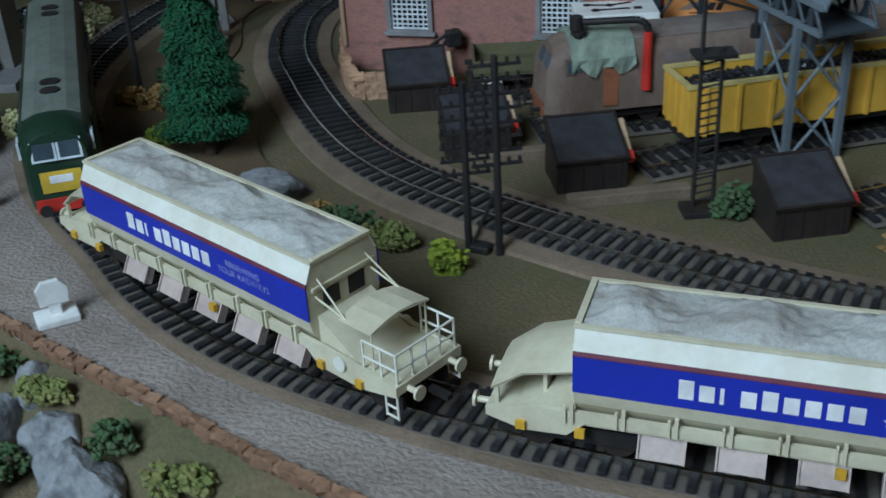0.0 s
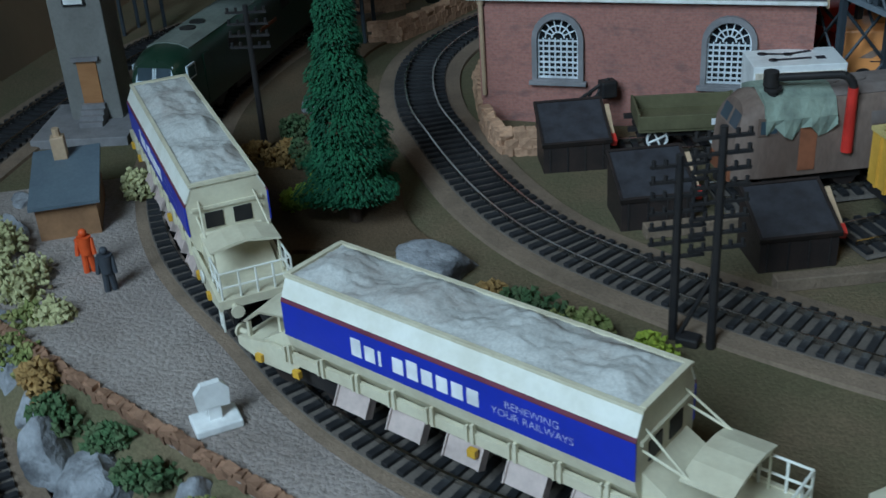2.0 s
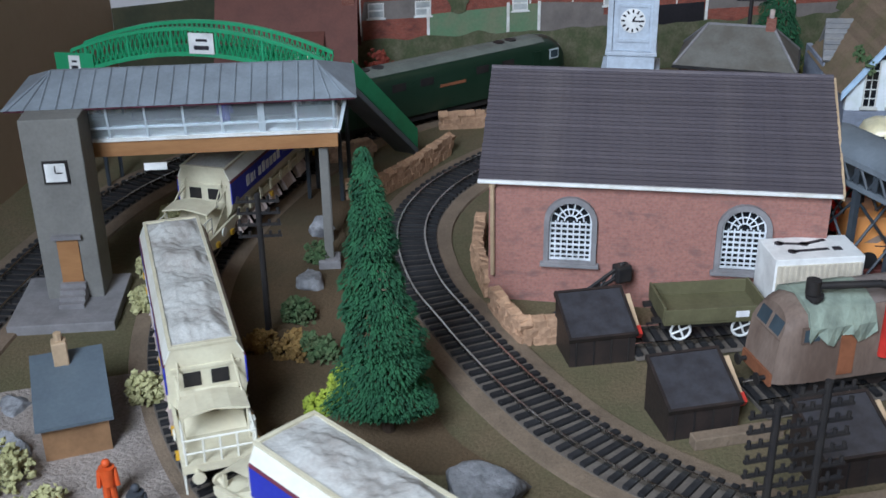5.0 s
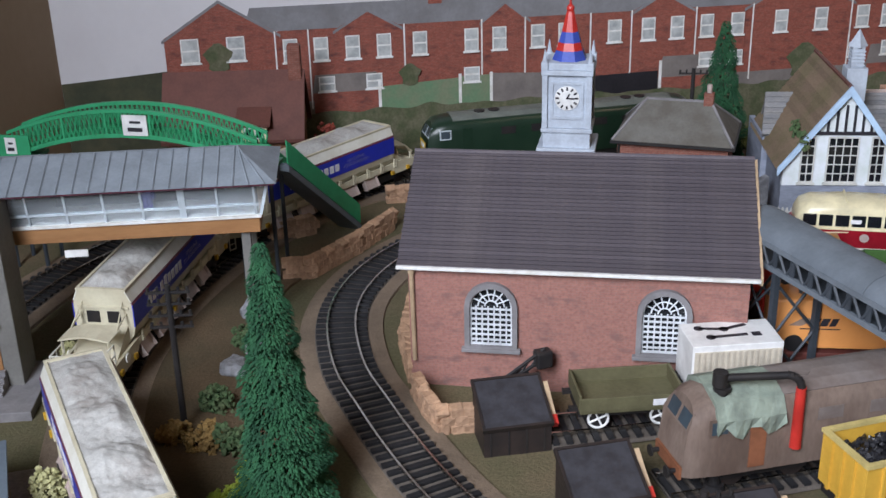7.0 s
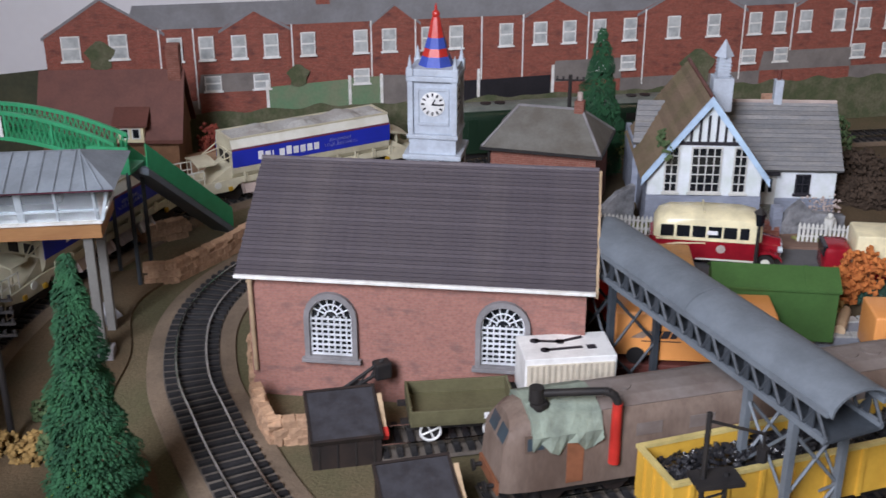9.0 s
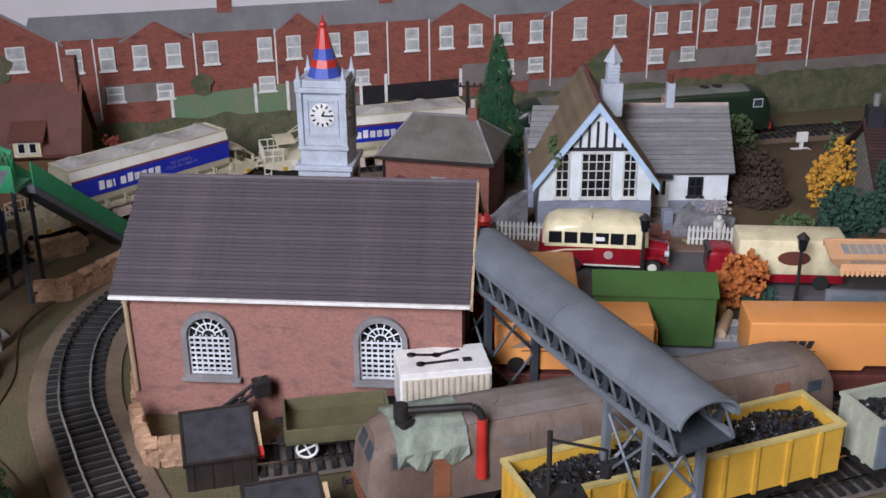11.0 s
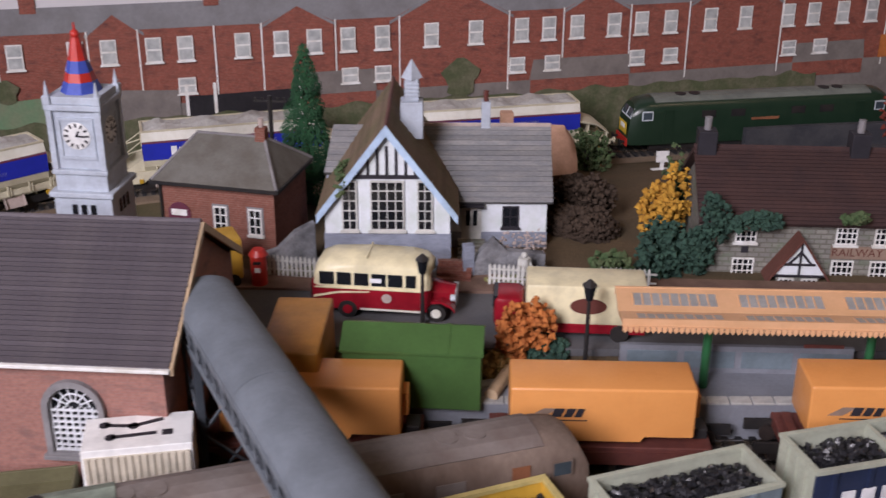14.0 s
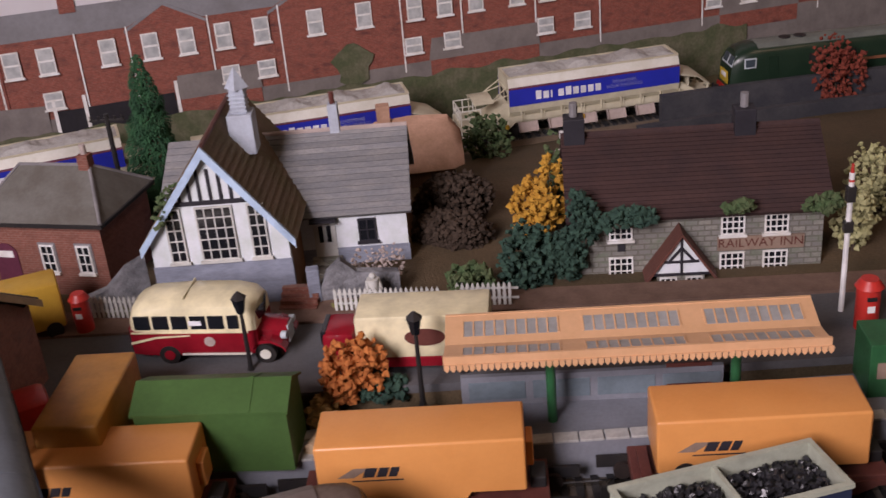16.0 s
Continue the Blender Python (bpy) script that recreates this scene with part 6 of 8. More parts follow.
def open_wagon(x0, y0, x1, y1, width, z0, z1, outer, inner, label, load="coal", divider=False, z=0.55, dark_side=None):
    ax, ay, bx0, by0 = *plan(x0, y0), *plan(x1, y1)
    ln, ang = math.hypot(bx0 - ax, by0 - ay), math.degrees(math.atan2(by0 - ay, bx0 - ax))
    w = thing("open_wagon", label, "wagon", (x0 + x1) / 2, (y0 + y1) / 2, 0, ang)
    h, b, t = ln / 2, width / 2, 0.12
    part("side", box(-h, -b, z0, h, -b + t, z1, 0.02), dark_side or outer, w)
    part("side", box(-h, b - t, z0, h, b, z1, 0.02), outer, w)
    for e in (-1, 1):
        part("end", box(*sorted((e * h, e * (h - t)))[:1], -b + t, z0, *sorted((e * h, e * (h - t)))[1:], b - t, z1, 0.02), outer, w)
    part("rim", boxes([(-h - 0.05, -b - 0.06, z1 - 0.1, h + 0.05, -b + t + 0.04, z1 + 0.06), (-h - 0.05, b - t - 0.04, z1 - 0.1, h + 0.05, b + 0.06, z1 + 0.06),
                       (-h - 0.05, -b + t + 0.04, z1 - 0.1, -h + t + 0.04, b - t - 0.04, z1 + 0.06), (h - t - 0.04, -b + t + 0.04, z1 - 0.1, h + 0.05, b - t - 0.04, z1 + 0.06)]), inner, w)
    for k in range(int(ln / 1.5)):
        xx = -h + 0.75 + k * 1.5
        for sy in (-1, 1):
            part("rib", box(xx - 0.09, sy * (b + 0.06) - 0.07, z0, xx + 0.09, sy * (b + 0.06) + 0.07, z1 - 0.1), dark_side if dark_side and sy < 0 else outer, w)
    for e in (-1, 1):
        for yy in (-b * 0.5, 0, b * 0.5):
            part("end_rib", box(e * (h + 0.05) - 0.06, yy - 0.07, z0, e * (h + 0.05) + 0.06, yy + 0.07, z1 - 0.12), outer, w)
    part("floor", box(-h + t, -b + t, z0, h - t, b - t, z0 + 0.1), "black_plastic", w)
    part("underframe", box(-h, -b * 0.8, z0 - 0.35, h, b * 0.8, z0 + 0.0), "black_plastic", w)
    if divider:
        part("divider", box(-0.08, -b + t, z0, 0.08, b - t, z1), inner, w)
    for bx_ in (-h + 2.2, h - 2.2):
        bg = bogie(w, bx_)
        bg.location.z = 0.55 * U
    # the load: separate lumps over a dark heap
    part("load", heap(-h + t, h - t, b - t, z1 - 0.85, 0.4, x0), load, w)
    r = random.Random(int(x0 * 10))
    lumps = bmesh.new()
    for _ in range(int(ln * width * 26)):
        xx, yy = r.uniform(-h + 0.25, h - 0.25), r.uniform(-b + 0.25, b - 0.25)
        if divider and abs(xx) < 0.25:
            continue
        top = z1 - 0.62 + 0.42 * (1 - (yy / b) ** 2) * min(1, (h - abs(xx)) * 0.8) + 0.2 * noise.noise(Vector((xx, yy, x0)))
        chip(lumps, (xx, yy, top), r.uniform(0.09, 0.19), r)
    tagged(part("loose_coal", lumps, load, w, "glossy black coal"), kind="stuff")
    return w


open_wagon(17.6, -10.4, 29.6, -5.6, 2.75, 1.6, 3.85, "yellow_wagon", "pale_yellow", "yellow high-sided wagon heaped with glossy black coal")
open_wagon(31.0, -5.7, 36.6, -3.6, 2.6, 1.6, 3.85, "grey_wagon", "grey_wagon", "pale grey wagon filled with coal in the yard", dark_side="grey_side")
open_wagon(37.9, -3.2, 44.4, -1.4, 2.6, 1.6, 4.05, "grey_wagon", "grey_wagon", "navy-sided grey wagon with two coal bays", divider=True, dark_side="navy")
yl = bpy.data.objects["open_wagon.002"]
for k in range(6):
    x = -2.6 + k * 0.85
    part("name_block", box(x, -1.45, 2.4, x + 0.55, -1.4, 3.1), "lettering", yl, "white block")

fw = thing("flat_wagon", "olive drab low-sided wagon on a siding", "wagon", 10.3, -2.95, 0.55, 12)
part("deck", box(-2.3, -1.3, 1.0, 2.3, 1.3, 1.2, 0.03), "olive", fw)
part("side", box(-2.3, -1.36, 1.15, 2.3, -1.24, 1.8, 0.02), "olive", fw)
part("side", box(-2.3, 1.24, 1.15, 2.3, 1.36, 1.8, 0.02), "olive", fw)
part("end", box(-2.34, -1.24, 1.15, -2.22, 1.24, 1.9, 0.02), "olive", fw)
part("end", box(2.22, -1.24, 1.15, 2.34, 1.24, 1.9, 0.02), "olive", fw)
part("frame", box(-2.3, -0.9, 0.65, 2.3, 0.9, 1.0), "black_plastic", fw)
for x in (-1.4, 1.4):
    for sy in (-1, 1):
        wh = part("wheel", rod(bmesh.new(), (x, sy * 0.72, 0.52), (x, sy * 0.86, 0.52), 0.52, 18), "black_plastic", fw, rounded=True)
        rim = bmesh.new()
        for k in range(16):
            a0, a1 = math.tau * k / 16, math.tau * (k + 1) / 16
            rod(rim, (x + 0.45 * math.cos(a0), sy * 0.9, 0.52 + 0.45 * math.sin(a0)), (x + 0.45 * math.cos(a1), sy * 0.9, 0.52 + 0.45 * math.sin(a1)), 0.06, 5)
        for a in (0.4, 1.97):
            rod(rim, (x - 0.45 * math.cos(a), sy * 0.9, 0.52 - 0.45 * math.sin(a)), (x + 0.45 * math.cos(a), sy * 0.9, 0.52 + 0.45 * math.sin(a)), 0.05, 5)
        part("spokes", rim, "container_white", wh, "white wheel rim and spokes")
part("label_plate", box(0.9, -1.39, 1.3, 1.5, -1.37, 1.6), "lettering", fw)
part("buffer", boxes([(-2.7, -0.9, 0.95, -2.3, -0.65, 1.15), (-2.7, 0.65, 0.95, -2.3, 0.9, 1.15)]), "black_plastic", fw)

ct = thing("container", "white ribbed container with dark shapes on its roof", "container", 14.75, -1.55, 1.75, 12)
part("shell", box(-2.05, -1.15, 0, 2.05, 1.15, 2.35, 0.04), "container_white", ct)
part("side_panel", box(-1.95, -1.19, 0.15, 1.95, -1.15, 2.05), "container_side", ct, "cream ribbed side")
for k in range(15):
    part("corrugation", box(-1.9 + k * 0.265, -1.26, 0.15, -1.76 + k * 0.265, -1.19, 2.05, 0.02), "container_side", ct)
for pts in (((-1.3, 0.55), (-0.2, 0.35)), ((-0.2, 0.35), (0.9, 0.7)), ((-1.0, -0.35), (0.7, -0.25))):
    rod_bm = bmesh.new()
    (ax, ay), (bx_, by) = pts
    m = Matrix.Translation(((ax + bx_) / 2, (ay + by) / 2, 2.36)) @ Matrix.Rotation(math.atan2(by - ay, bx_ - ax), 4, "Z")
    ln = math.hypot(bx_ - ax, by - ay) / 2
    bx(rod_bm, -ln, -0.1, -0.01, ln, 0.1, 0.015, m)
    bmesh.ops.create_cone(rod_bm, cap_ends=True, segments=12, radius1=0.22, radius2=0.22, depth=0.03, matrix=m @ Matrix.Translation((-ln, 0, 0)))
    part("roof_mark", rod_bm, "timber_dark", ct, "dark tool-shaped mark")
part("roof_mark", box(0.9, -0.45, 2.345, 1.3, -0.1, 2.38), "timber_dark", ct)
cf = thing("container_flat", "black container wagon under a white container", "wagon", 14.75, -1.55, 0.55, 12)
part("frame", box(-2.4, -1.1, 0.75, 2.4, 1.1, 1.19), "black_plastic", cf)
for x in (-1.5, 1.5):
    for sy in (-1, 1):
        part("wheel", rod(bmesh.new(), (x, sy * 0.7, 0.5), (x, sy * 0.85, 0.5), 0.5, 16), "bin_brown", cf)


def trailer(x0, x1, y0, z0, z1, mat, label, rz=0.0, depth=2.45, mark=True):
    ln = x1 - x0
    t = thing("road_trailer", label, "trailer", (x0 + x1) / 2, y0 + depth / 2, z0, rz, group="box trailers on flat wagons")
    h, d, H = ln / 2, depth / 2, z1 - z0
    bm = prism(bmesh.new(), [(-h, 0.45), (-h * 0.55, 0.45), (-h * 0.5, 0.0 + 0.2), (h * 0.42, 0.2), (h * 0.46, 0.45), (h, 0.45), (h, H), (-h, H)], -d, d)
    bmesh.ops.bevel(bm, geom=[e for e in bm.edges if max(v.co.z for v in e.verts) > H - 0.01 or all(abs(abs(v.co.x) - h) < 0.01 for v in e.verts)], offset=0.12, segments=3, affect="EDGES", profile=0.5)
    body = part("body", bm, mat, t, rounded=True)
    for x in (-h * 0.72,):
        for sy in (-1, 1):
            part("wheel", rod(bmesh.new(), (x, sy * (d - 0.3), 0.42), (x, sy * (d + 0.02), 0.42), 0.44, 18), "black_plastic", t, rounded=True)
    part("coupling_bracket", box(h, -0.5, H * 0.35, h + 0.28, 0.5, H * 0.75, 0.06), mat, t)
    if mark:
        mk = bmesh.new()
        y = -d - 0.012
        prism(mk, [(-h * 0.8, 1.35), (-h * 0.64, 1.75), (-h * 0.48, 1.75), (-h * 0.64, 1.35)], y - 0.01, y)
        part("emblem", mk, "sign_board", body, "grey slanted emblem")
        mk = bmesh.new()
        for k, wide in enumerate((0.42, 0.36, 0.3)):
            xx = -h * 0.56 + (0, 0.5, 0.94)[k]
            prism(mk, [(xx, 1.35), (xx + wide, 1.35), (xx + wide + 0.16, 1.75), (xx + 0.16, 1.75)], y - 0.012, y)
        bx(mk, -h * 0.66, y - 0.012, 1.17, -h * 0.3 + 0.5, y, 1.22)
        part("emblem", mk, "timber_dark", body, "black slanted emblem blocks")
    return t


for x0, x1, y0, rz in ((28.1, 35.7, 0.95, 0.5), (39.35, 46.95, 1.0, 0.5), (16.9, 24.4, 1.2, 0.5)):
    trailer(x0, x1, y0, 1.72, 4.4, "trailer", "orange-yellow box trailer with a black emblem on a flat wagon", rz)
    fl = thing("lowliner_flat", "oxide-red low flat wagon carrying an orange trailer", "wagon", (x0 + x1) / 2, y0 + 1.2, 0.55, rz)
    part("deck", box(-4.6, -1.25, 0.6, 4.6, 1.25, 1.12, 0.05), "flat_red", fl)
    part("solebar", prism(bmesh.new(), [(-4.6, 0.9), (-3.4, 0.3), (3.4, 0.3), (4.6, 0.9)], -1.32, -1.18), "flat_red", fl)
    part("hitch", box(3.9, -0.5, 1.1, 4.5, 0.5, 1.6, 0.06), "black_plastic", fl)
    part("pad", box(-4.3, -0.9, 1.1, -3.9, 0.9, 1.34), "flat_red", fl)
    for x in (-3.9, 3.9):
        bogie(fl, x, (-0.9, 0.9), 0.36)
trailer(17.2, 22.4, 3.8, 2.05, 5.3, "trailer_dark", "amber box trailer parked across the yard road", 90, 2.5, False)
gv = thing("green_van_body", "mid-green grounded van body with a shallow roof", "van body", 24.6, 4.75, 2.0, -2)
part("body", prism(bmesh.new(), [(-1.25, 0), (1.25, 0), (1.25, 2.75), (0, 3.35), (-1.25, 2.75)], -2.95, 2.95, "x"), "green_box", gv)
for sgn in (-1, 1):
    part("roof", prism(bmesh.new(), [(sgn * 1.38, 2.66), (0, 3.36), (0, 3.46), (sgn * 1.38, 2.78)], -3.05, 3.05, "x"), "green_box", gv)
part("roof_strap", prism(bmesh.new(), [(-1.4, 2.8), (0, 3.5), (1.4, 2.8), (0, 3.42)], 1.4, 1.6, "x"), "green_box", gv)
rl = thing("red_lorry", "small red lorry with a rounded cab", "lorry", 16.9, 6.0, 2.0, -60)
part("cab", box(-1.0, -1.0, 0.35, 1.0, 1.0, 2.5, 0.3), "red", rl, rounded=True)
part("bonnet", box(0.8, -0.9, 0.35, 1.9, 0.9, 1.5, 0.25), "red", rl, rounded=True)
part("window", box(0.3, -1.03, 1.5, 0.85, 1.03, 2.1, 0.1), "dark_glass", rl)
for x in (-0.6, 1.2):
    for sy in (-0.85, 0.85):
        part("wheel", rod(bmesh.new(), (x, sy - 0.15, 0.4), (x, sy + 0.15, 0.4), 0.42, 14), "black_plastic", rl)


# ---- roofed conveyor gantry ----
def gantry():
    (ax, ay), (bx_, by) = plan(16.5, 3.2), plan(23.6, -12.1)
    ln, ang = math.hypot(bx_ - ax, by - ay), math.degrees(math.atan2(by - ay, bx_ - ax))
    g = thing("conveyor_gantry", "blue-grey gantry with an arched roof on lattice legs", "gantry")
    g.matrix_basis = place(ax, ay, 0, ang)
    b = 1.25
    arc = [(b * math.cos(a) * 1.06, 7.5 + 0.85 * math.sin(a)) for a in np.linspace(0, math.pi, 13)]
    roof = prism(bmesh.new(), arc + [(y * 0.95, z - 0.1) for y, z in reversed(arc)], -0.2, ln * 0.5 - 0.02, "x")
    part("roof", roof, "gantry_grey", g, "arched blue-grey roof", rounded=True)
    roof = prism(bmesh.new(), arc + [(y * 0.95, z - 0.1) for y, z in reversed(arc)], ln * 0.5 + 0.02, ln + 0.2, "x")
    part("roof", roof, "gantry_grey", g, rounded=True)
    for sy in (-1, 1):
        y = sy * b
        for z in (6.45, 7.5):
            part("girder_chord", box(0, y - 0.1, z - 0.12, ln, y + 0.1, z + 0.12), "gantry_grey", g)
        n = 14
        for k in range(n):
            x0, x1 = ln * k / n, ln * (k + 1) / n
            part("lattice_bar", rod(bmesh.new(), (x0, y, 6.5), ((x0 + x1) / 2, y, 7.4), 0.08, 5), "gantry_dark", g)
            part("lattice_bar", rod(bmesh.new(), ((x0 + x1) / 2, y, 7.4), (x1, y, 6.5), 0.08, 5), "gantry_dark", g)
            part("web_plate", box(x0 + 0.25, y - 0.03, 6.6, x0 + 0.55, y + 0.03, 7.3), "gantry_dark", g)
    part("floor", box(0, -b, 6.28, ln, b, 6.4), "gantry_dark", g)
    for x in (0.6, 3.0, ln - 4.2, ln - 1.6):
        mat = "gantry_dark" if x < 5 else "gantry_grey"
        for sy in (-1, 1):
            part("leg", box(x - 0.14, sy * b - 0.14, -0.1, x + 0.14, sy * b + 0.14, 6.35), mat, g)
        for z0, z1 in ((0.3, 3.0), (3.0, 5.9)):
            part("brace", rod(bmesh.new(), (x, -b, z0), (x, b, z1), 0.08, 5), mat, g)
            part("brace", rod(bmesh.new(), (x, b, z0), (x, -b, z1), 0.08, 5), mat, g)
    for x0, x1 in ((0.6, 3.0), (ln - 4.2, ln - 1.6)):
        for sy in (-1, 1):
            for z0, z1 in ((0.3, 3.0), (3.0, 5.9), (3.0, 0.3), (5.9, 3.0)):
                part("brace", rod(bmesh.new(), (x0, sy * b, z0), (x1, sy * b, z1), 0.07, 5), "gantry_dark" if x0 < 5 else "gantry_grey", g)


gantry()


# ---- clock tower ----
def clock_tower():
    t = thing("clock_tower", "pale blue-grey stone clock tower with a red and blue spire", "clock tower", 7.75, 18.55, 0, -4)
    part("base", box(-1.55, -1.55, -0.1, 1.55, 1.55, 6.7, 0.04), "tower_blue", t, "pale stone shaft")
    part("ledge", box(-1.72, -1.72, 6.7, 1.72, 1.72, 7.0, 0.06), "tower_blue", t)
    part("shaft", box(-1.38, -1.38, 6.95, 1.38, 1.38, 7.9, 0.03), "tower_blue", t)
    part("ledge", box(-1.5, -1.5, 7.9, 1.5, 1.5, 8.15, 0.05), "tower_blue", t)
    part("clock_stage", box(-1.25, -1.25, 8.15, 1.25, 1.25, 11.4, 0.03), "tower_blue", t)
    part("cornice", box(-1.5, -1.5, 11.3, 1.5, 1.5, 11.6, 0.05), "tower_blue", t)
    part("parapet", box(-1.35, -1.35, 11.6, 1.35, 1.35, 12.0, 0.04), "tower_blue", t)
    for x in (-1, 1):
        for y in (-1, 1):
            part("pilaster", box(x * 1.28 - 0.16, y * 1.28 - 0.16, 8.15, x * 1.28 + 0.16, y * 1.28 + 0.16, 11.3, 0.03), "tower_blue", t)
            part("pinnacle", rod(bmesh.new(), (x * 1.3, y * 1.3, 12.0), (x * 1.3, y * 1.3, 12.8), 0.16, 8, 0.02), "tower_blue", t)
            part("pinnacle_base", box(x * 1.3 - 0.2, y * 1.3 - 0.2, 11.6, x * 1.3 + 0.2, y * 1.3 + 0.2, 12.05, 0.03), "tower_blue", t)
    for rz in (0, 90):
        m = Matrix.Rotation(radians(rz), 4, "Z")
        panel = ring([(-0.95, 8.7), (0.95, 8.7), (0.95, 10.9), (-0.95, 10.9)], [(-0.8, 8.85), (0.8, 8.85), (0.8, 10.75), (-0.8, 10.75)], -1.33, -1.25)
        bmesh.ops.transform(panel, matrix=m, verts=panel.verts)
        part("panel", panel, "tower_blue", t)
        face = rod(bmesh.new(), (0, -1.26, 9.95), (0, -1.31, 9.95), 0.72, 28)
        bmesh.ops.transform(face, matrix=m, verts=face.verts)
        fc = part("clock_face", face, "clock_white", t, "white clock face")
        for k in range(14):
            a = math.tau * k / 12 if k < 12 else (0.5, 1.62)[k - 12]
            mark = bmesh.new()
            if k < 12:
                mm = Matrix.Translation((0.56 * math.sin(a), -1.32, 9.95 + 0.56 * math.cos(a))) @ Matrix.Rotation(a, 4, "Y")
                bx(mark, -0.05, -0.012, -0.1, 0.05, 0.012, 0.1, mm)
            else:
                mm = Matrix.Translation((0, -1.335, 9.95)) @ Matrix.Rotation(a, 4, "Y")
                bx(mark, -0.045, -0.012, -0.05, 0.045, 0.012, 0.3 if k == 12 else 0.45, mm)
            bmesh.ops.transform(mark, matrix=m, verts=mark.verts)
            part("hour_mark" if k < 12 else "clock_hand", mark, "timber_dark", fc)
        for k in range(3):
            slot = box(-0.62 + k * 0.5, -1.58, 5.6, -0.32 + k * 0.5, -1.54, 6.3)
            bmesh.ops.transform(slot, matrix=m, verts=slot.verts)
            part("slot_window", slot, "dark_glass", t)
    z = 12.0
    for k, (r0, r1, h) in enumerate(((1.05, 0.82, 0.55), (0.82, 0.68, 0.45), (0.68, 0.5, 0.6), (0.5, 0.36, 0.6), (0.36, 0.22, 0.55))):
        bm = bmesh.new()
        bmesh.ops.create_cone(bm, cap_ends=True, segments=8, radius1=r0, radius2=r1, depth=h, matrix=Matrix.Translation((0, 0, z + h / 2)) @ Matrix.Rotation(radians(22.5), 4, "Z"))
        part("spire_tier", bm, ("spire_blue", "red", "spire_blue", "red", "red")[k], t, "blue spire band" if k in (0, 2) else "red spire band")
        z += h
    bm = bmesh.new()
    bmesh.ops.create_icosphere(bm, subdivisions=2, radius=0.24, matrix=Matrix.Translation((0, 0, z + 0.15)))
    rod(bm, (0, 0, z + 0.3), (0, 0, z + 0.75), 0.1, 8, 0.03)
    part("finial", bm, "red", t, "red ball finial")


clock_tower()


# ---- small windows and doors shared by the houses ----
def sash(root, x, z, w, h, y, cols=2, rows=3, frame="white_trim", surround=None):
    """A small window on a wall that faces -y: frame, dark pane and bars."""
    if surround:
        part("surround", box(x - w / 2 - 0.1, y - 0.05, z - 0.1, x + w / 2 + 0.1, y + 0.1, z + h + 0.1), surround, root)
    win = part("window", ring([(x - w / 2, z), (x + w / 2, z), (x + w / 2, z + h), (x - w / 2, z + h)], [(x - w / 2 + 0.08, z + 0.08), (x + w / 2 - 0.08, z + 0.08), (x + w / 2 - 0.08, z + h - 0.08), (x - w / 2 + 0.08, z + h - 0.08)], y - 0.12, y - 0.02), frame, root)
    part("pane", box(x - w / 2 + 0.04, y - 0.07, z + 0.04, x + w / 2 - 0.04, y - 0.055, z + h - 0.04), "dark_glass", win)
    bars = bmesh.new()
    for k in range(1, cols):
        xx = x - w / 2 + w * k / cols
        bx(bars, xx - 0.03, y - 0.11, z + 0.08, xx + 0.03, y - 0.07, z + h - 0.08)
    for k in range(1, rows):
        zz = z + h * k / rows
        bx(bars, x - w / 2 + 0.08, y - 0.105, zz - 0.03, x + w / 2 - 0.08, y - 0.07, zz + 0.03)
    part("glazing_bar", bars, frame, win)
    part("sill", box(x - w / 2 - 0.1, y - 0.2, z - 0.12, x + w / 2 + 0.1, y - 0.02, z), frame, win)


def tiled_slope(root, a, b, c, d, mat, n, label=""):
    """Roof plane a-b (eaves) to d-c (ridge) with raised courses."""
    a, b, c, d = Vector(a), Vector(b), Vector(c), Vector(d)
    nrm = (b - a).cross(d - a).normalized()
    if nrm.z < 0:
        nrm = -nrm
    bm = bmesh.new()
    top = [bm.verts.new(p + nrm * 0.02) for p in (a, b, c, d)]
    bot = [bm.verts.new(p - nrm * 0.16) for p in (a, b, c, d)]
    bm.faces.new(top), bm.faces.new(bot[::-1])
    for i in range(4):
        bm.faces.new((top[i], bot[i], bot[(i + 1) % 4], top[(i + 1) % 4]))
    r = part("roof", bm, mat, root, label)
    for k in range(n):
        q0, q1 = k / n, min(1, (k + 1.1) / n)
        p = [a.lerp(d, q0), b.lerp(c, q0), b.lerp(c, q1), a.lerp(d, q1)]
        bm = bmesh.new()
        v = [bm.verts.new(p[0] + nrm * 0.01), bm.verts.new(p[1] + nrm * 0.01), bm.verts.new(p[0] + nrm * 0.09), bm.verts.new(p[1] + nrm * 0.09), bm.verts.new(p[2] + nrm * 0.03), bm.verts.new(p[3] + nrm * 0.03)]
        for f in ((2, 3, 4, 5), (0, 1, 3, 2), (0, 2, 5), (1, 4, 3), (0, 5, 4, 1)):
            bm.faces.new([v[i] for i in f])
        part("tile_course", bm, mat, r)
    return r


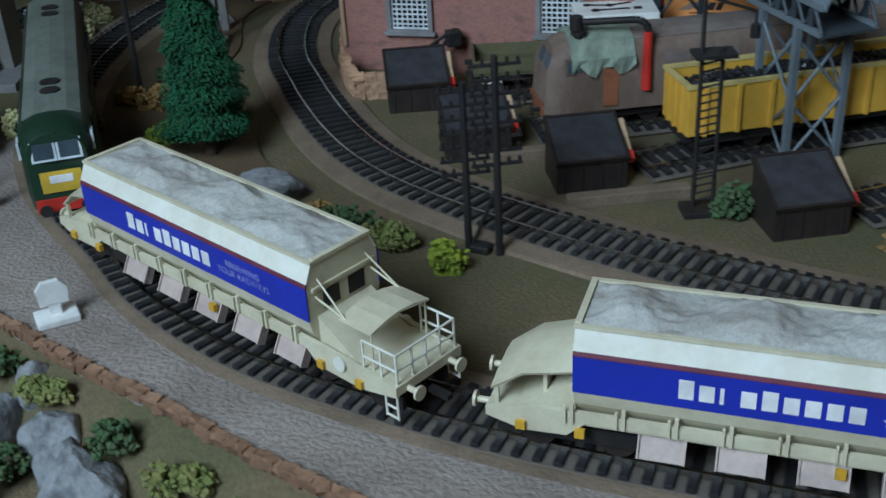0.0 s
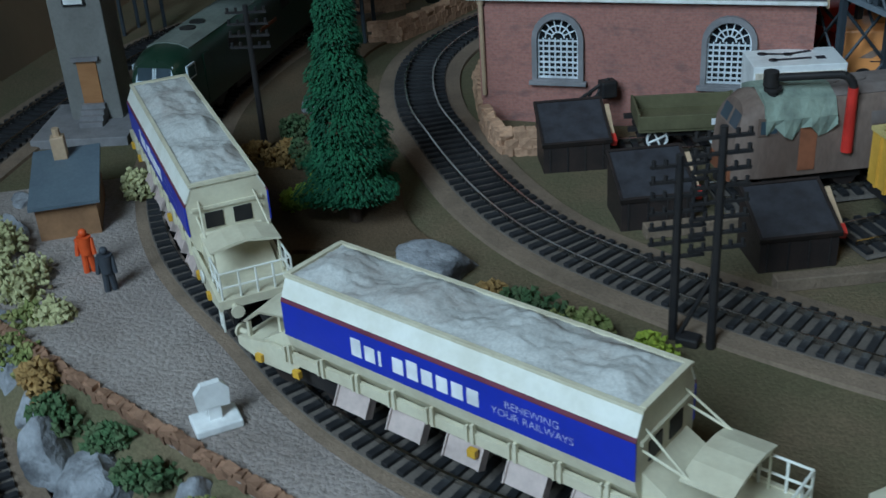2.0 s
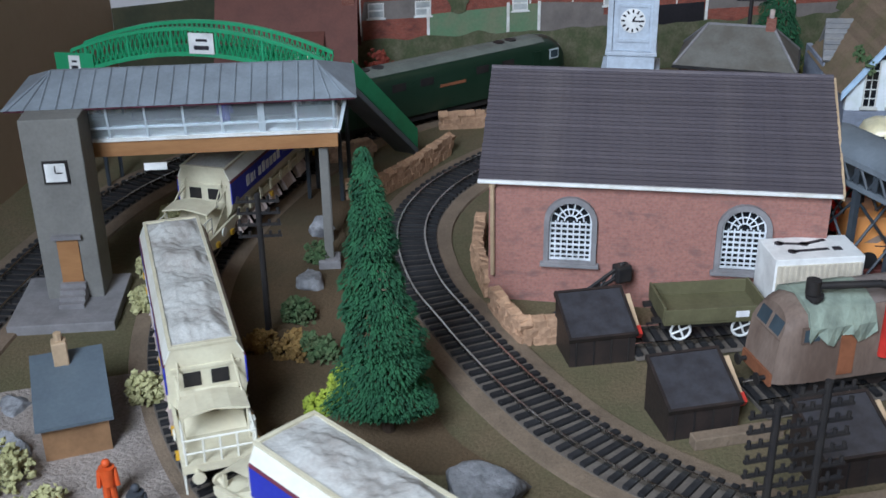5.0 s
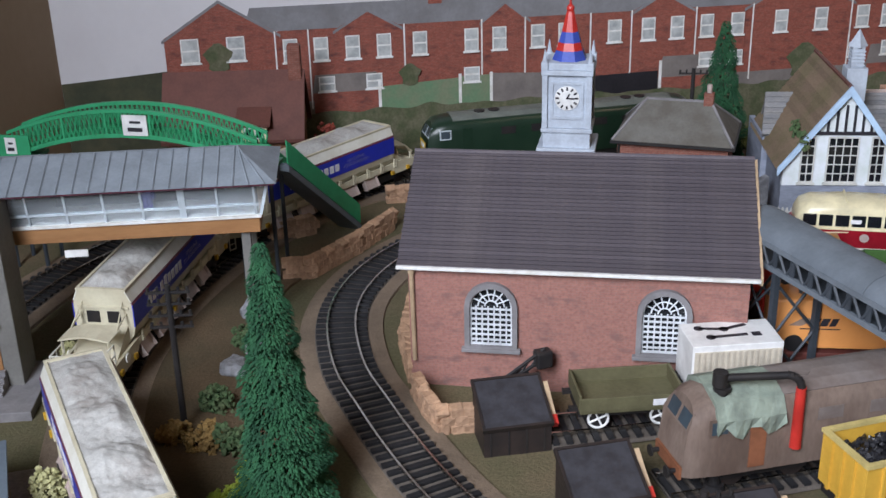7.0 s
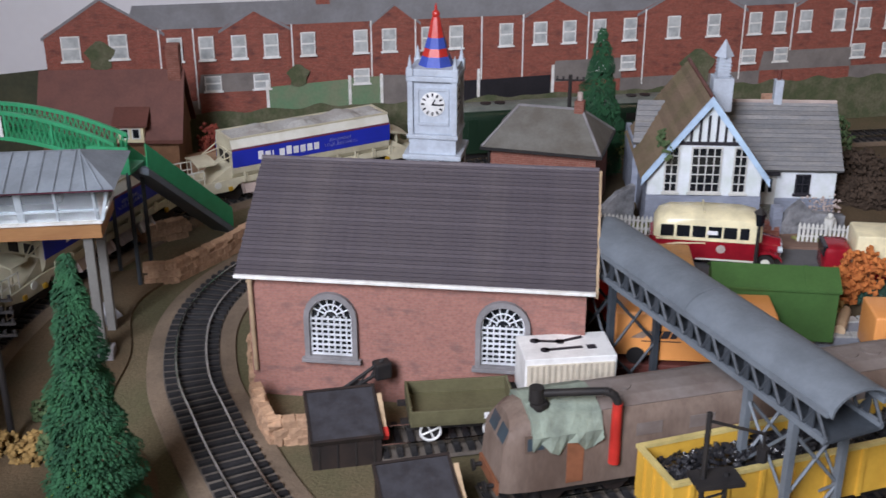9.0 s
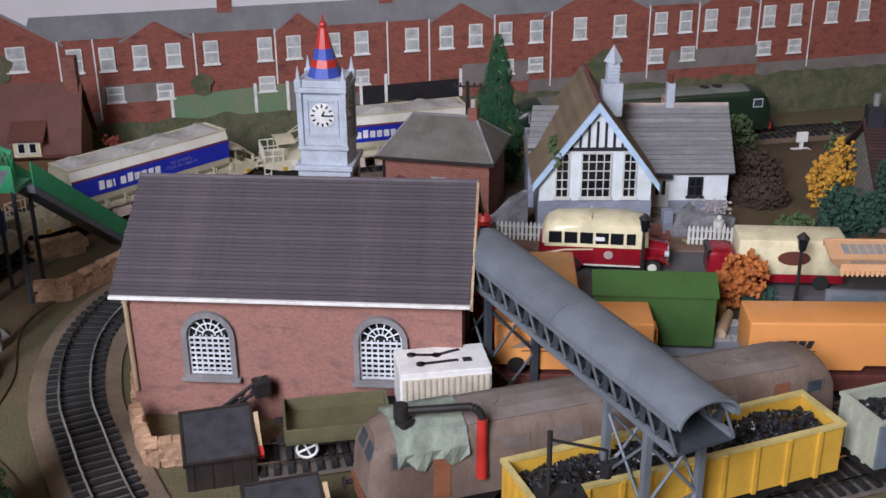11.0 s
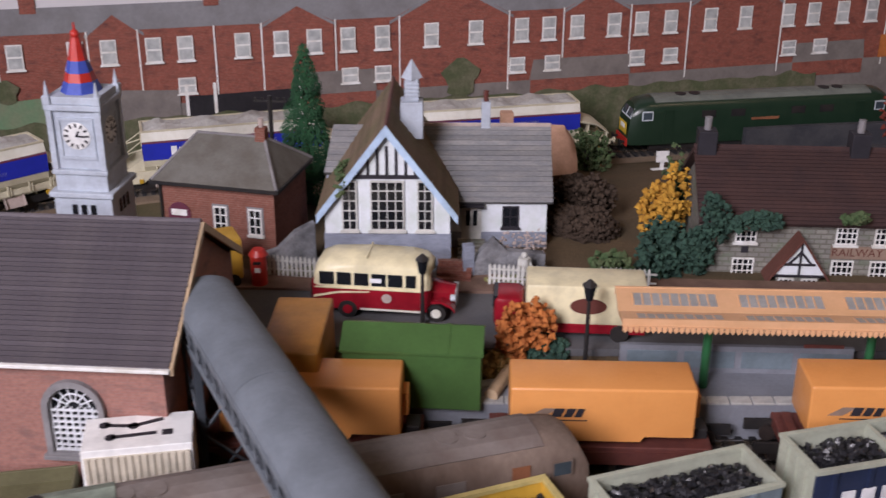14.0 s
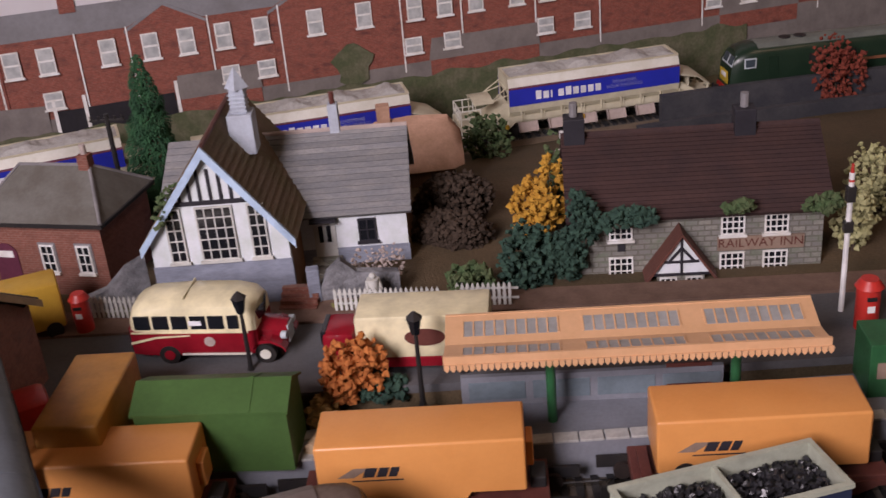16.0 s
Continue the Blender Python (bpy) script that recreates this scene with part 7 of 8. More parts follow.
# ---- hipped brick house ----
def brick_house():
    h = thing("brick_house", "small red-brick house with a grey hipped roof", "house", 13.95, 19.2, 2.6, -11)
    part("wall", box(-3.3, 0.0, -0.1, 3.3, 5.0, 4.0), "house_brick", h, "red brick walls")
    roof = loft([[(-3.6, -0.3, 4.05), (3.6, -0.3, 4.05), (3.6, 5.3, 4.05), (-3.6, 5.3, 4.05)], [(-1.9, 2.45, 6.0), (2.0, 2.45, 6.0), (2.0, 2.55, 6.0), (-1.9, 2.55, 6.0)]])
    r = part("roof", roof, "grey_roof", h, "grey hipped roof")
    for sx in (-1, 1):
        for yy in (-0.3, 5.3):
            part("hip_tile", rod(bmesh.new(), (sx * 3.6, yy, 4.08), (sx * 1.95, 2.5, 6.03), 0.09, 6), "grey_surround", r)
    part("ridge_tile", rod(bmesh.new(), (-1.9, 2.5, 6.03), (2.0, 2.5, 6.03), 0.09, 6), "grey_surround", r)
    part("gutter", box(-3.7, -0.42, 3.88, 3.7, -0.28, 4.05), "black_plastic", h, "black gutter")
    part("gutter", box(3.6, -0.28, 3.88, 3.72, 5.3, 4.05), "black_plastic", h)
    part("downpipe", rod(bmesh.new(), (-3.2, -0.1, 0), (-3.2, -0.1, 3.9), 0.08, 6), "black_plastic", h)
    part("chimney", box(1.5, 2.2, 5.7, 2.1, 2.8, 6.6, 0.04), "house_brick", h)
    part("pot", rod(bmesh.new(), (1.8, 2.5, 6.6), (1.8, 2.5, 7.1), 0.16, 8), "pink_plate", h)
    sash(h, 0.2, 1.3, 0.75, 1.5, 0.0, 2, 3, surround="grey_surround")
    sash(h, 2.2, 1.3, 0.75, 1.5, 0.0, 2, 3, surround="grey_surround")
    d = part("door", prism(bmesh.new(), arch(-2.2, -0.1, 1.3, 2.9), -0.06, 0.1), "stripe", h, "dark red door under a fanlight")
    part("fanlight", box(-2.65, -0.1, 2.05, -1.75, -0.05, 2.4), "white_trim", d)


brick_house()


# ---- school ----
def school():
    s = thing("school_house", "whitewashed gabled school with slate roofs and a cupola", "school", 23.1, 16.35, 2.6, 2.0)
    w, ze, za = 3.25, 3.8, 8.15
    part("plinth", box(-w - 0.05, -0.06, -0.1, w + 0.05, 0.2, 2.3), "school_base", s, "blue-grey plinth")
    part("gable_wall", prism(bmesh.new(), [(-w, 2.3), (w, 2.3), (w, ze), (0, za - 0.2), (-w, ze)], 0.0, 0.4), "school_wall", s, "whitewashed gable wall")
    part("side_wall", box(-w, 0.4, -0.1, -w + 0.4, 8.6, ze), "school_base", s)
    # right side faces away from the window: its shade is painted as brown
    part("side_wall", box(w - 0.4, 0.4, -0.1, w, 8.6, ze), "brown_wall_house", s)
    for sgn, mat in ((-1, "brown_roof"), (1, "brown_roof")):
        e = sgn * (w + 0.4)
        ez = ze - 0.45
        tiled_slope(s, (e, -0.3, ez), (e, 8.8, ez), (0, 8.8, za), (0, -0.3, za), mat, 16, "mossy brown tile roof")
        bb = prism(bmesh.new(), [(e, ez - 0.35), (e, ez + 0.12), (0, za + 0.16), (0, za - 0.42)], -0.45, -0.28)
        part("bargeboard", bb, "barge_blue", s, "pale blue bargeboard")
    part("ridge_tile", rod(bmesh.new(), (0, -0.3, za + 0.06), (0, 8.8, za + 0.06), 0.12, 6), "brown_roof_house", s)
    part("tie_beam", box(-1.95, -0.08, 5.35, 1.95, 0.0, 5.55), "timber_dark", s, "dark timber beam")
    for k in range(7):
        x = -1.45 + k * 0.483
        top = 5.55 + (1.95 - abs(x)) * 1.05
        part("stud", box(x - 0.07, -0.07, 5.5, x + 0.07, 0.0, min(top, 7.1)), "timber_dark", s, "dark timber stud")
    for x, ww, c in ((-1.95, 0.8, 2), (0.0, 1.75, 4), (1.95, 0.8, 2)):
        sash(s, x, 2.5, ww, 2.75, 0.0, c, 5, "fence_white")
    # cross wing
    fy, by, eve, rg = 3.6, 9.6, 2.75, 6.1
    part("wing_wall", box(w, fy, -0.1, 8.6, fy + 0.35, eve + 0.1), "school_wall", s, "whitewashed wing wall")
    part("wing_plinth", box(w, fy - 0.05, -0.1, 8.65, fy + 0.05, 0.9), "school_base", s)
    # wing end likewise has its shade put into a brown wall colour
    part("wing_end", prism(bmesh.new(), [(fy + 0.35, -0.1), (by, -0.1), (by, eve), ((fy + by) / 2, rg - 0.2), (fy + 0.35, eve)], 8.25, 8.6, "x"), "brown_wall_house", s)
    my = (fy + by) / 2
    tiled_slope(s, (0.5, fy - 0.3, eve), (8.9, fy - 0.3, eve), (8.9, my, rg), (-0.2, my, rg), "school_roof", 15, "grey slate roof")
    tiled_slope(s, (-3.0, by + 0.3, eve), (8.9, by + 0.3, eve), (8.9, my, rg), (-3.2, my, rg), "school_roof", 8)
    tiled_slope(s, (-3.7, fy + 1.0, eve + 1.2), (-0.8, fy + 1.0, eve + 1.2), (-0.8, my, rg), (-3.3, my, rg), "school_roof", 8)
    part("wing_wall", box(-3.6, fy + 1.2, -0.1, -w, by, eve + 1.0), "school_base", s)
    part("ridge_tile", rod(bmesh.new(), (0.2, my, rg + 0.05), (8.9, my, rg + 0.05), 0.12, 6), "pink_plate", s, "pinkish ridge tiles")
    sash(s, 6.6, 1.2, 0.9, 1.25, fy, 2, 2, "timber_dark")
    d = part("door", box(3.9, fy - 0.08, 0.0, 5.0, fy, 2.5), "fence_white", s, "pale door under a dark canopy")
    for x in (4.15, 4.55):
        part("door_light", box(x, fy - 0.1, 1.3, x + 0.22, fy - 0.08, 2.2), "dark_glass", d)
    part("door_canopy", box(3.8, fy - 0.5, 2.5, 5.1, fy, 2.65), "timber_dark", s)
    for k in range(5):
        part("step", box(3.7, fy - 1.8 + k * 0.35, -0.1, 5.2, fy - 1.45 + k * 0.35, 0.1 + k * 0.1), "inn_stone", s)
    # cupola
    c = part("cupola", box(0.6, 3.2, 6.4, 1.8, 4.4, 8.4, 0.04), "tower_blue", s, "pale blue-grey cupola")
    part("lantern", box(0.85, 3.45, 8.4, 1.55, 4.15, 9.6, 0.03), "tower_blue", c)
    for k in range(5):
        part("louvre", box(0.8, 3.4, 8.5 + k * 0.2, 1.6, 4.2, 8.57 + k * 0.2), "tower_blue", c)
    part("cap", rod(bmesh.new(), (1.2, 3.8, 9.6), (1.2, 3.8, 10.6), 0.58, 4, 0.02), "tower_blue", c)
    part("chimney", box(5.0, my - 0.2, 5.6, 5.5, my + 0.4, 7.5, 0.03), "tower_blue", s, "pale chimney with a red pot")
    part("pot", rod(bmesh.new(), (5.25, my + 0.1, 7.5), (5.25, my + 0.1, 8.1), 0.14, 8), "flat_red", s)
    bush(20.9, 17.2, 7.4, 0.5, 1.8, 0.8, "leaf_mid", "green creeper on the school roof", 160, 0.14)


school()

# walls, steps and picket fence before the school
sw = thing("garden_wall", "rough grey stone garden wall with curved ends", "garden wall", 17.8, 16.8, 2.6, 20)
part("wall", prism(bmesh.new(), [(-1.6, -0.1), (1.6, -0.1), (1.6, 2.6), (0.6, 2.2), (-0.4, 1.3), (-1.6, 1.0)], -0.25, 0.25), "rock", sw)
gw = thing("garden_wall", "rough grey stone garden wall with a curved end", "garden wall", 27.6, 15.9, 2.6, 10)
part("wall", prism(bmesh.new(), [(-0.2, -0.1), (3.6, -0.1), (3.6, 1.2), (1.6, 1.5), (0.9, 2.2), (0.2, 1.6), (-0.2, 0.8)], -0.25, 0.25), "rock", gw)
part("pillar", box(-0.75, -0.3, -0.1, -0.15, 0.3, 1.9, 0.06), "school_base", gw)


def picket(x0, y0, x1, y1, z):
    ln, ang = math.hypot(x1 - x0, y1 - y0), math.degrees(math.atan2(y1 - y0, x1 - x0))
    f = thing("picket_fence", "off-white picket fence along the pavement", "fence", x0, y0, z, ang)
    for zz in (0.3, 0.8):
        part("rail", box(0, -0.04, zz, ln, 0.02, zz + 0.1), "fence_white", f)
    me = finish("picket", prism(bmesh.new(), [(-0.07, 0), (0.07, 0), (0.07, 1.05), (0, 1.2), (-0.07, 1.05)], -0.1, -0.04), "fence_white")
    for k in range(int(ln / 0.24)):
        o = new("picket", me)
        o.parent = f
        o.matrix_local = place(k * 0.24, 0, 0)


picket(16.2, 15.9, 25.4, 14.9, 2.8)
picket(28.2, 14.6, 33.4, 14.2, 2.8)
picket(33.6, 14.2, 36.4, 14.0, 2.8)
bw = thing("steps_wall", "brown brick retaining steps before the school", "steps", 26.4, 14.9, 2.6, -4)
for k in range(4):
    part("step", box(-0.9, k * 0.32, -0.1, 0.9, k * 0.32 + 0.34, 0.3 + k * 0.2), "house_brick", bw)
figure(29.9, 15.0, 2.85, "fence_white", "small white garden statue", 1.5)
bush(30.0, 17.6, 2.6, 1.6, 0.9, 1.7, "pink_plate", "bare pinkish twiggy shrub by the school wall", 160, 0.1)


# ---- vehicles in the street ----
def bus():
    b = thing("motor_coach", "cream and maroon vintage motor coach in the street", "coach", 23.3, 12.0, 2.68, -4.5)
    secs = []
    for x, hw, top in ((-3.75, 0.95, 2.6), (-3.5, 1.15, 3.05), (-2.9, 1.25, 3.3), (-1.0, 1.28, 3.42), (1.2, 1.28, 3.4), (2.0, 1.2, 3.25), (2.35, 1.1, 2.9)):
        secs.append([(x, -hw, 1.75), (x, -hw, top - 0.8), (x, -hw * 0.93, top - 0.35), (x, -hw * 0.65, top - 0.08), (x, 0, top), (x, hw * 0.65, top - 0.08), (x, hw * 0.93, top - 0.35), (x, hw, top - 0.8), (x, hw, 1.75)])
    part("upper_body", loft(secs), "cream", b, "cream roof and window band", rounded=True)
    secs = []
    for x, hw in ((-3.95, 0.85), (-3.75, 1.12), (-2.9, 1.27), (1.4, 1.3), (2.35, 1.12)):
        secs.append([(x, -hw * 0.96, 0.45), (x, -hw, 0.8), (x, -hw, 1.76), (x, hw, 1.76), (x, hw, 0.8), (x, hw * 0.96, 0.45)])
    part("lower_body", loft(secs), "bus_red", b, "maroon lower panels", rounded=True)
    part("bonnet", loft([[(2.3, -0.75, 0.5), (2.3, -0.75, 1.5), (2.3, -0.3, 1.85), (2.3, 0.3, 1.85), (2.3, 0.75, 1.5), (2.3, 0.75, 0.5)], [(3.55, -0.5, 0.5), (3.55, -0.5, 1.3), (3.55, -0.2, 1.6), (3.55, 0.2, 1.6), (3.55, 0.5, 1.3), (3.55, 0.5, 0.5)]]), "bus_red", b, rounded=True)
    part("radiator", box(3.52, -0.42, 0.55, 3.62, 0.42, 1.5, 0.05), "cab_frame", b)
    for sy in (-1, 1):
        part("wing", loft([[(x, sy * 0.65, z), (x, sy * 1.2, z), (x, sy * 1.2, z - 0.15), (x, sy * 0.65, z - 0.15)] for x, z in ((1.9, 0.75), (2.4, 1.15), (2.9, 1.2), (3.4, 0.95), (3.6, 0.7))]), "bus_red", b)
        part("head_lamp", rod(bmesh.new(), (3.35, sy * 0.72, 1.2), (3.6, sy * 0.72, 1.2), 0.19, 12), "cab_frame", b)
        for k, x in enumerate((-3.0, -2.1, -1.2, -0.3, 0.55, 1.35)):
            wd = 0.74 if k < 5 else 0.5
            fr = part("window", bx(bmesh.new(), x - wd / 2, -0.04, 1.95, x + wd / 2, 0.04, 2.65, Matrix.Translation((0, sy * 1.275, 0))), "dark_glass", b, "dark side window")
        part("stripe", boxes([(-3.6, sy * 1.31 - 0.02, 1.72, 2.0, sy * 1.31 + 0.02, 1.8)]), "cream", b)
        part("flash", prism(bmesh.new(), [(-3.7, 1.25), (-2.4, 1.55), (-0.8, 1.62), (-0.8, 1.56), (-2.4, 1.45), (-3.7, 1.12)], *sorted((sy * 1.29, sy * 1.32))), "cream", b)
        part("crest", rod(bmesh.new(), (0.1, sy * 1.29, 1.25), (0.1, sy * 1.33, 1.25), 0.26, 16), "pink_plate", b)
        part("sill_line", boxes([(-1.3, sy * 1.3 - 0.02, 0.5, 2.0, sy * 1.3 + 0.02, 0.6)]), "wagon_white", b)
        for x in (-1.95, 2.65):
            wh = part("wheel", rod(bmesh.new(), (x, sy * 0.95, 0.5), (x, sy * 1.28, 0.5), 0.5, 20), "black_plastic", b, rounded=True)
            part("hub", rod(bmesh.new(), (x, sy * 1.27, 0.5), (x, sy * 1.32, 0.5), 0.26, 14), "bus_red" if x < 0 else "wagon_white", wh)
    for sy in (-1, 1):
        part("windscreen", bx(bmesh.new(), -0.04, -0.42, -0.32, 0.04, 0.42, 0.32, Matrix.Translation((2.38, sy * 0.48, 2.3)) @ Matrix.Rotation(0.12, 4, "Y") @ Matrix.Rotation(sy * 0.25, 4, "Z")), "dark_glass", b)
    part("roof_rail", boxes([(-1.0, -0.9, 3.32, -0.92, 0.9, 3.46)]), "cream", b)
    part("destination", box(-0.75, -1.325, 2.15, -0.15, -1.31, 2.4), "lettering", b)

    for p in b.children_recursive:
        for v in p.data.vertices:
            v.co.x *= 0.94
            v.co.z *= 0.9


bus()

vn = thing("delivery_van", "cream and maroon delivery van with an oval badge", "van", 31.8, 9.6, 2.68, -2)
part("body", box(-2.4, -1.1, 0.8, 3.2, 1.1, 2.8, 0.15), "cream", vn, "cream box body", rounded=True)
part("skirt", box(-2.4, -1.08, 0.35, 3.2, 1.08, 0.85, 0.05), "bus_red", vn, "maroon skirt")
part("cab", box(-3.9, -1.0, 0.35, -2.45, 1.0, 2.0, 0.3), "bus_red", vn, "maroon cab", rounded=True)
part("windscreen", box(-3.93, -0.8, 1.4, -3.7, 0.8, 2.0, 0.05), "dark_glass", vn)
bm = rod(bmesh.new(), (0, -1.11, 0), (0, -1.14, 0), 0.5, 24)
bmesh.ops.transform(bm, matrix=Matrix.Translation((0.5, 0, 1.8)) @ Matrix.Diagonal((1.7, 1, 0.8, 1)), verts=bm.verts)
part("badge", bm, "flat_red", vn, "dark red oval badge")
for x in (-3.0, 2.0):
    for sy in (-1.0, 1.0):
        part("wheel", rod(bmesh.new(), (x, sy - 0.18, 0.42), (x, sy + 0.18, 0.42), 0.43, 16), "black_plastic", vn)

yv = thing("yellow_van", "yellow parcels van by the pillar box", "van", 14.4, 14.9, 2.68, 25)
part("body", box(-1.6, -1.0, 0.4, 1.4, 1.0, 2.7, 0.2), "yellow_wagon", yv, rounded=True)
part("cab", box(-2.5, -0.95, 0.4, -1.5, 0.95, 2.1, 0.25), "yellow_wagon", yv, rounded=True)
part("window", box(-2.4, -0.98, 1.3, -1.8, 0.98, 1.8, 0.05), "dark_glass", yv)
for x in (-1.7, 0.8):
    for sy in (-0.9, 0.9):
        part("wheel", rod(bmesh.new(), (x, sy - 0.15, 0.4), (x, sy + 0.15, 0.4), 0.4, 14), "black_plastic", yv)

for x, y, z, s, lab in ((16.75, 14.6, 2.8, 1.0, "red pillar box on the pavement"), (49.4, 9.6, 2.7, 1.2, "red kiosk-like pillar box by the platform end")):
    pb = thing("pillar_box", lab, "pillar box", x, y, z)
    bm = rod(bmesh.new(), (0, 0, 0), (0, 0, 1.7 * s), 0.42 * s, 18)
    rod(bm, (0, 0, 1.65 * s), (0, 0, 1.95 * s), 0.5 * s, 18, 0.3 * s)
    part("body", bm, "red", pb, rounded=True)
    part("slot", box(-0.2, -0.44 * s, 1.25 * s, 0.2, -0.4 * s, 1.4 * s), "black_plastic", pb)
    part("notice", box(-0.15, -0.44 * s, 0.8 * s, 0.15, -0.4 * s, 1.05 * s), "clock_white", pb)


def street_lamp(x, y, z, h):
    l = thing("street_lamp", "black street lamp with a glazed lantern", "street lamp", x, y, z, group="street lamps")
    part("post", rod(bmesh.new(), (0, 0, 0), (0, 0, h - 0.9), 0.12, 8, 0.08), "black_plastic", l)
    part("foot", rod(bmesh.new(), (0, 0, 0), (0, 0, 0.5), 0.22, 8, 0.14), "black_plastic", l)
    part("lantern", rod(bmesh.new(), (0, 0, h - 0.9), (0, 0, h - 0.2), 0.18, 6, 0.32), "dark_glass", l)
    part("hood", rod(bmesh.new(), (0, 0, h - 0.2), (0, 0, h + 0.1), 0.36, 6, 0.05), "black_plastic", l)


street_lamp(24.9, 9.9, 2.3, 4.1)
street_lamp(31.9, 6.6, 2.0, 4.6)
street_lamp(52.2, 12.0, 2.6, 4.5)


# ---- platform canopy, wall and seats ----
cp = thing("platform_canopy", "apricot platform canopy with glazed panels on green posts", "canopy", 39.5, 5.15, 2.0, 0)
L = 7.1
for y0, z0, y1, z1 in ((-1.5, 4.0, 0.0, 3.7), (0.0, 3.7, 1.6, 4.1)):
    part("roof_board", prism(bmesh.new(), [(y0, z0), (y1, z1), (y1, z1 - 0.14), (y0, z0 - 0.14)], -L, L, "x"), "canopy", cp, "apricot roof boarding")
    for k in range(3):
        xa = -L + 0.7 + k * 4.65
        q0, q1 = 0.25, 0.75
        ya, yb, za, zb = y0 + (y1 - y0) * q0, y0 + (y1 - y0) * q1, z0 + (z1 - z0) * q0, z0 + (z1 - z0) * q1
        gl = part("glazed_panel", prism(bmesh.new(), [(ya, za + 0.01), (yb, zb + 0.01), (yb, zb - 0.04), (ya, za - 0.04)], xa, xa + 3.7, "x"), "frosted", cp, "grey glazed panel")
        for j in range(10):
            xx = xa + j * 0.41
            part("bar", prism(bmesh.new(), [(ya, za + 0.04), (yb, zb + 0.04), (yb, zb), (ya, za)], xx - 0.03, xx + 0.03, "x"), "canopy", gl)
    part("edge_board", box(-L, (y0 if y0 < -1 else y1) - 0.06, 3.75, L, (y0 if y0 < -1 else y1) + 0.06, 4.12), "canopy", cp)
for k in range(60):
    x = -L + 0.12 + k * 0.238
    part("valance_board", prism(bmesh.new(), [(x - 0.1, 3.8), (x + 0.1, 3.8), (x + 0.1, 3.6), (x, 3.48), (x - 0.1, 3.6)], -1.63, -1.57), "canopy", cp)
for x in (-3.1, 4.0):
    part("post", rod(bmesh.new(), (x, 0, 0), (x, 0, 3.65), 0.2, 10), "post_green", cp, "green cast post", rounded=True)
    for d in (-1, 1):
        part("bracket", rod(bmesh.new(), (x, 0, 2.8), (x, d * 1.3, 3.8), 0.1, 6), "post_green", cp)
pw = thing("platform_wall", "blue-grey panelled wall along the platform back", "wall panel", 33.4, 6.9, 2.0, 0)
part("wall", box(0, -0.12, 0, 10.5, 0.12, 1.35), "platform", pw)
for k in range(4):
    part("panel", box(0.3 + k * 2.6, -0.16, 0.25, 2.6 + k * 2.6, -0.12, 1.1, 0.02), "grey_side", pw)
bn = thing("bench", "red-brown slatted platform bench", "bench", 41.8, 6.0, 2.0, 0)
for k in range(4):
    part("slat", box(-0.9, -0.45 + k * 0.2, 0.55, 0.9, -0.3 + k * 0.2, 0.63), "flat_red", bn)
    part("back_slat", box(-0.9, 0.36, 0.7 + k * 0.22, 0.9, 0.44, 0.86 + k * 0.22), "flat_red", bn)
for x in (-0.8, 0.7):
    part("leg", box(x, -0.4, 0, x + 0.1, 0.4, 0.56), "black_plastic", bn)
figure(34.6, 4.4, 2.0, "figure_dark", "tiny dark plastic figurine on the platform", 1.5)
kb = thing("platform_kiosk", "green and red kiosk at the platform end", "kiosk", 49.2, 6.2, 2.0, 0)
part("kiosk_body", box(-1.3, -1.0, 0, 1.3, 1.0, 2.4, 0.05), "post_green", kb)
part("poster_panel", box(-1.0, -1.05, 0.9, 1.0, -1.0, 1.6), "sign_board", kb)


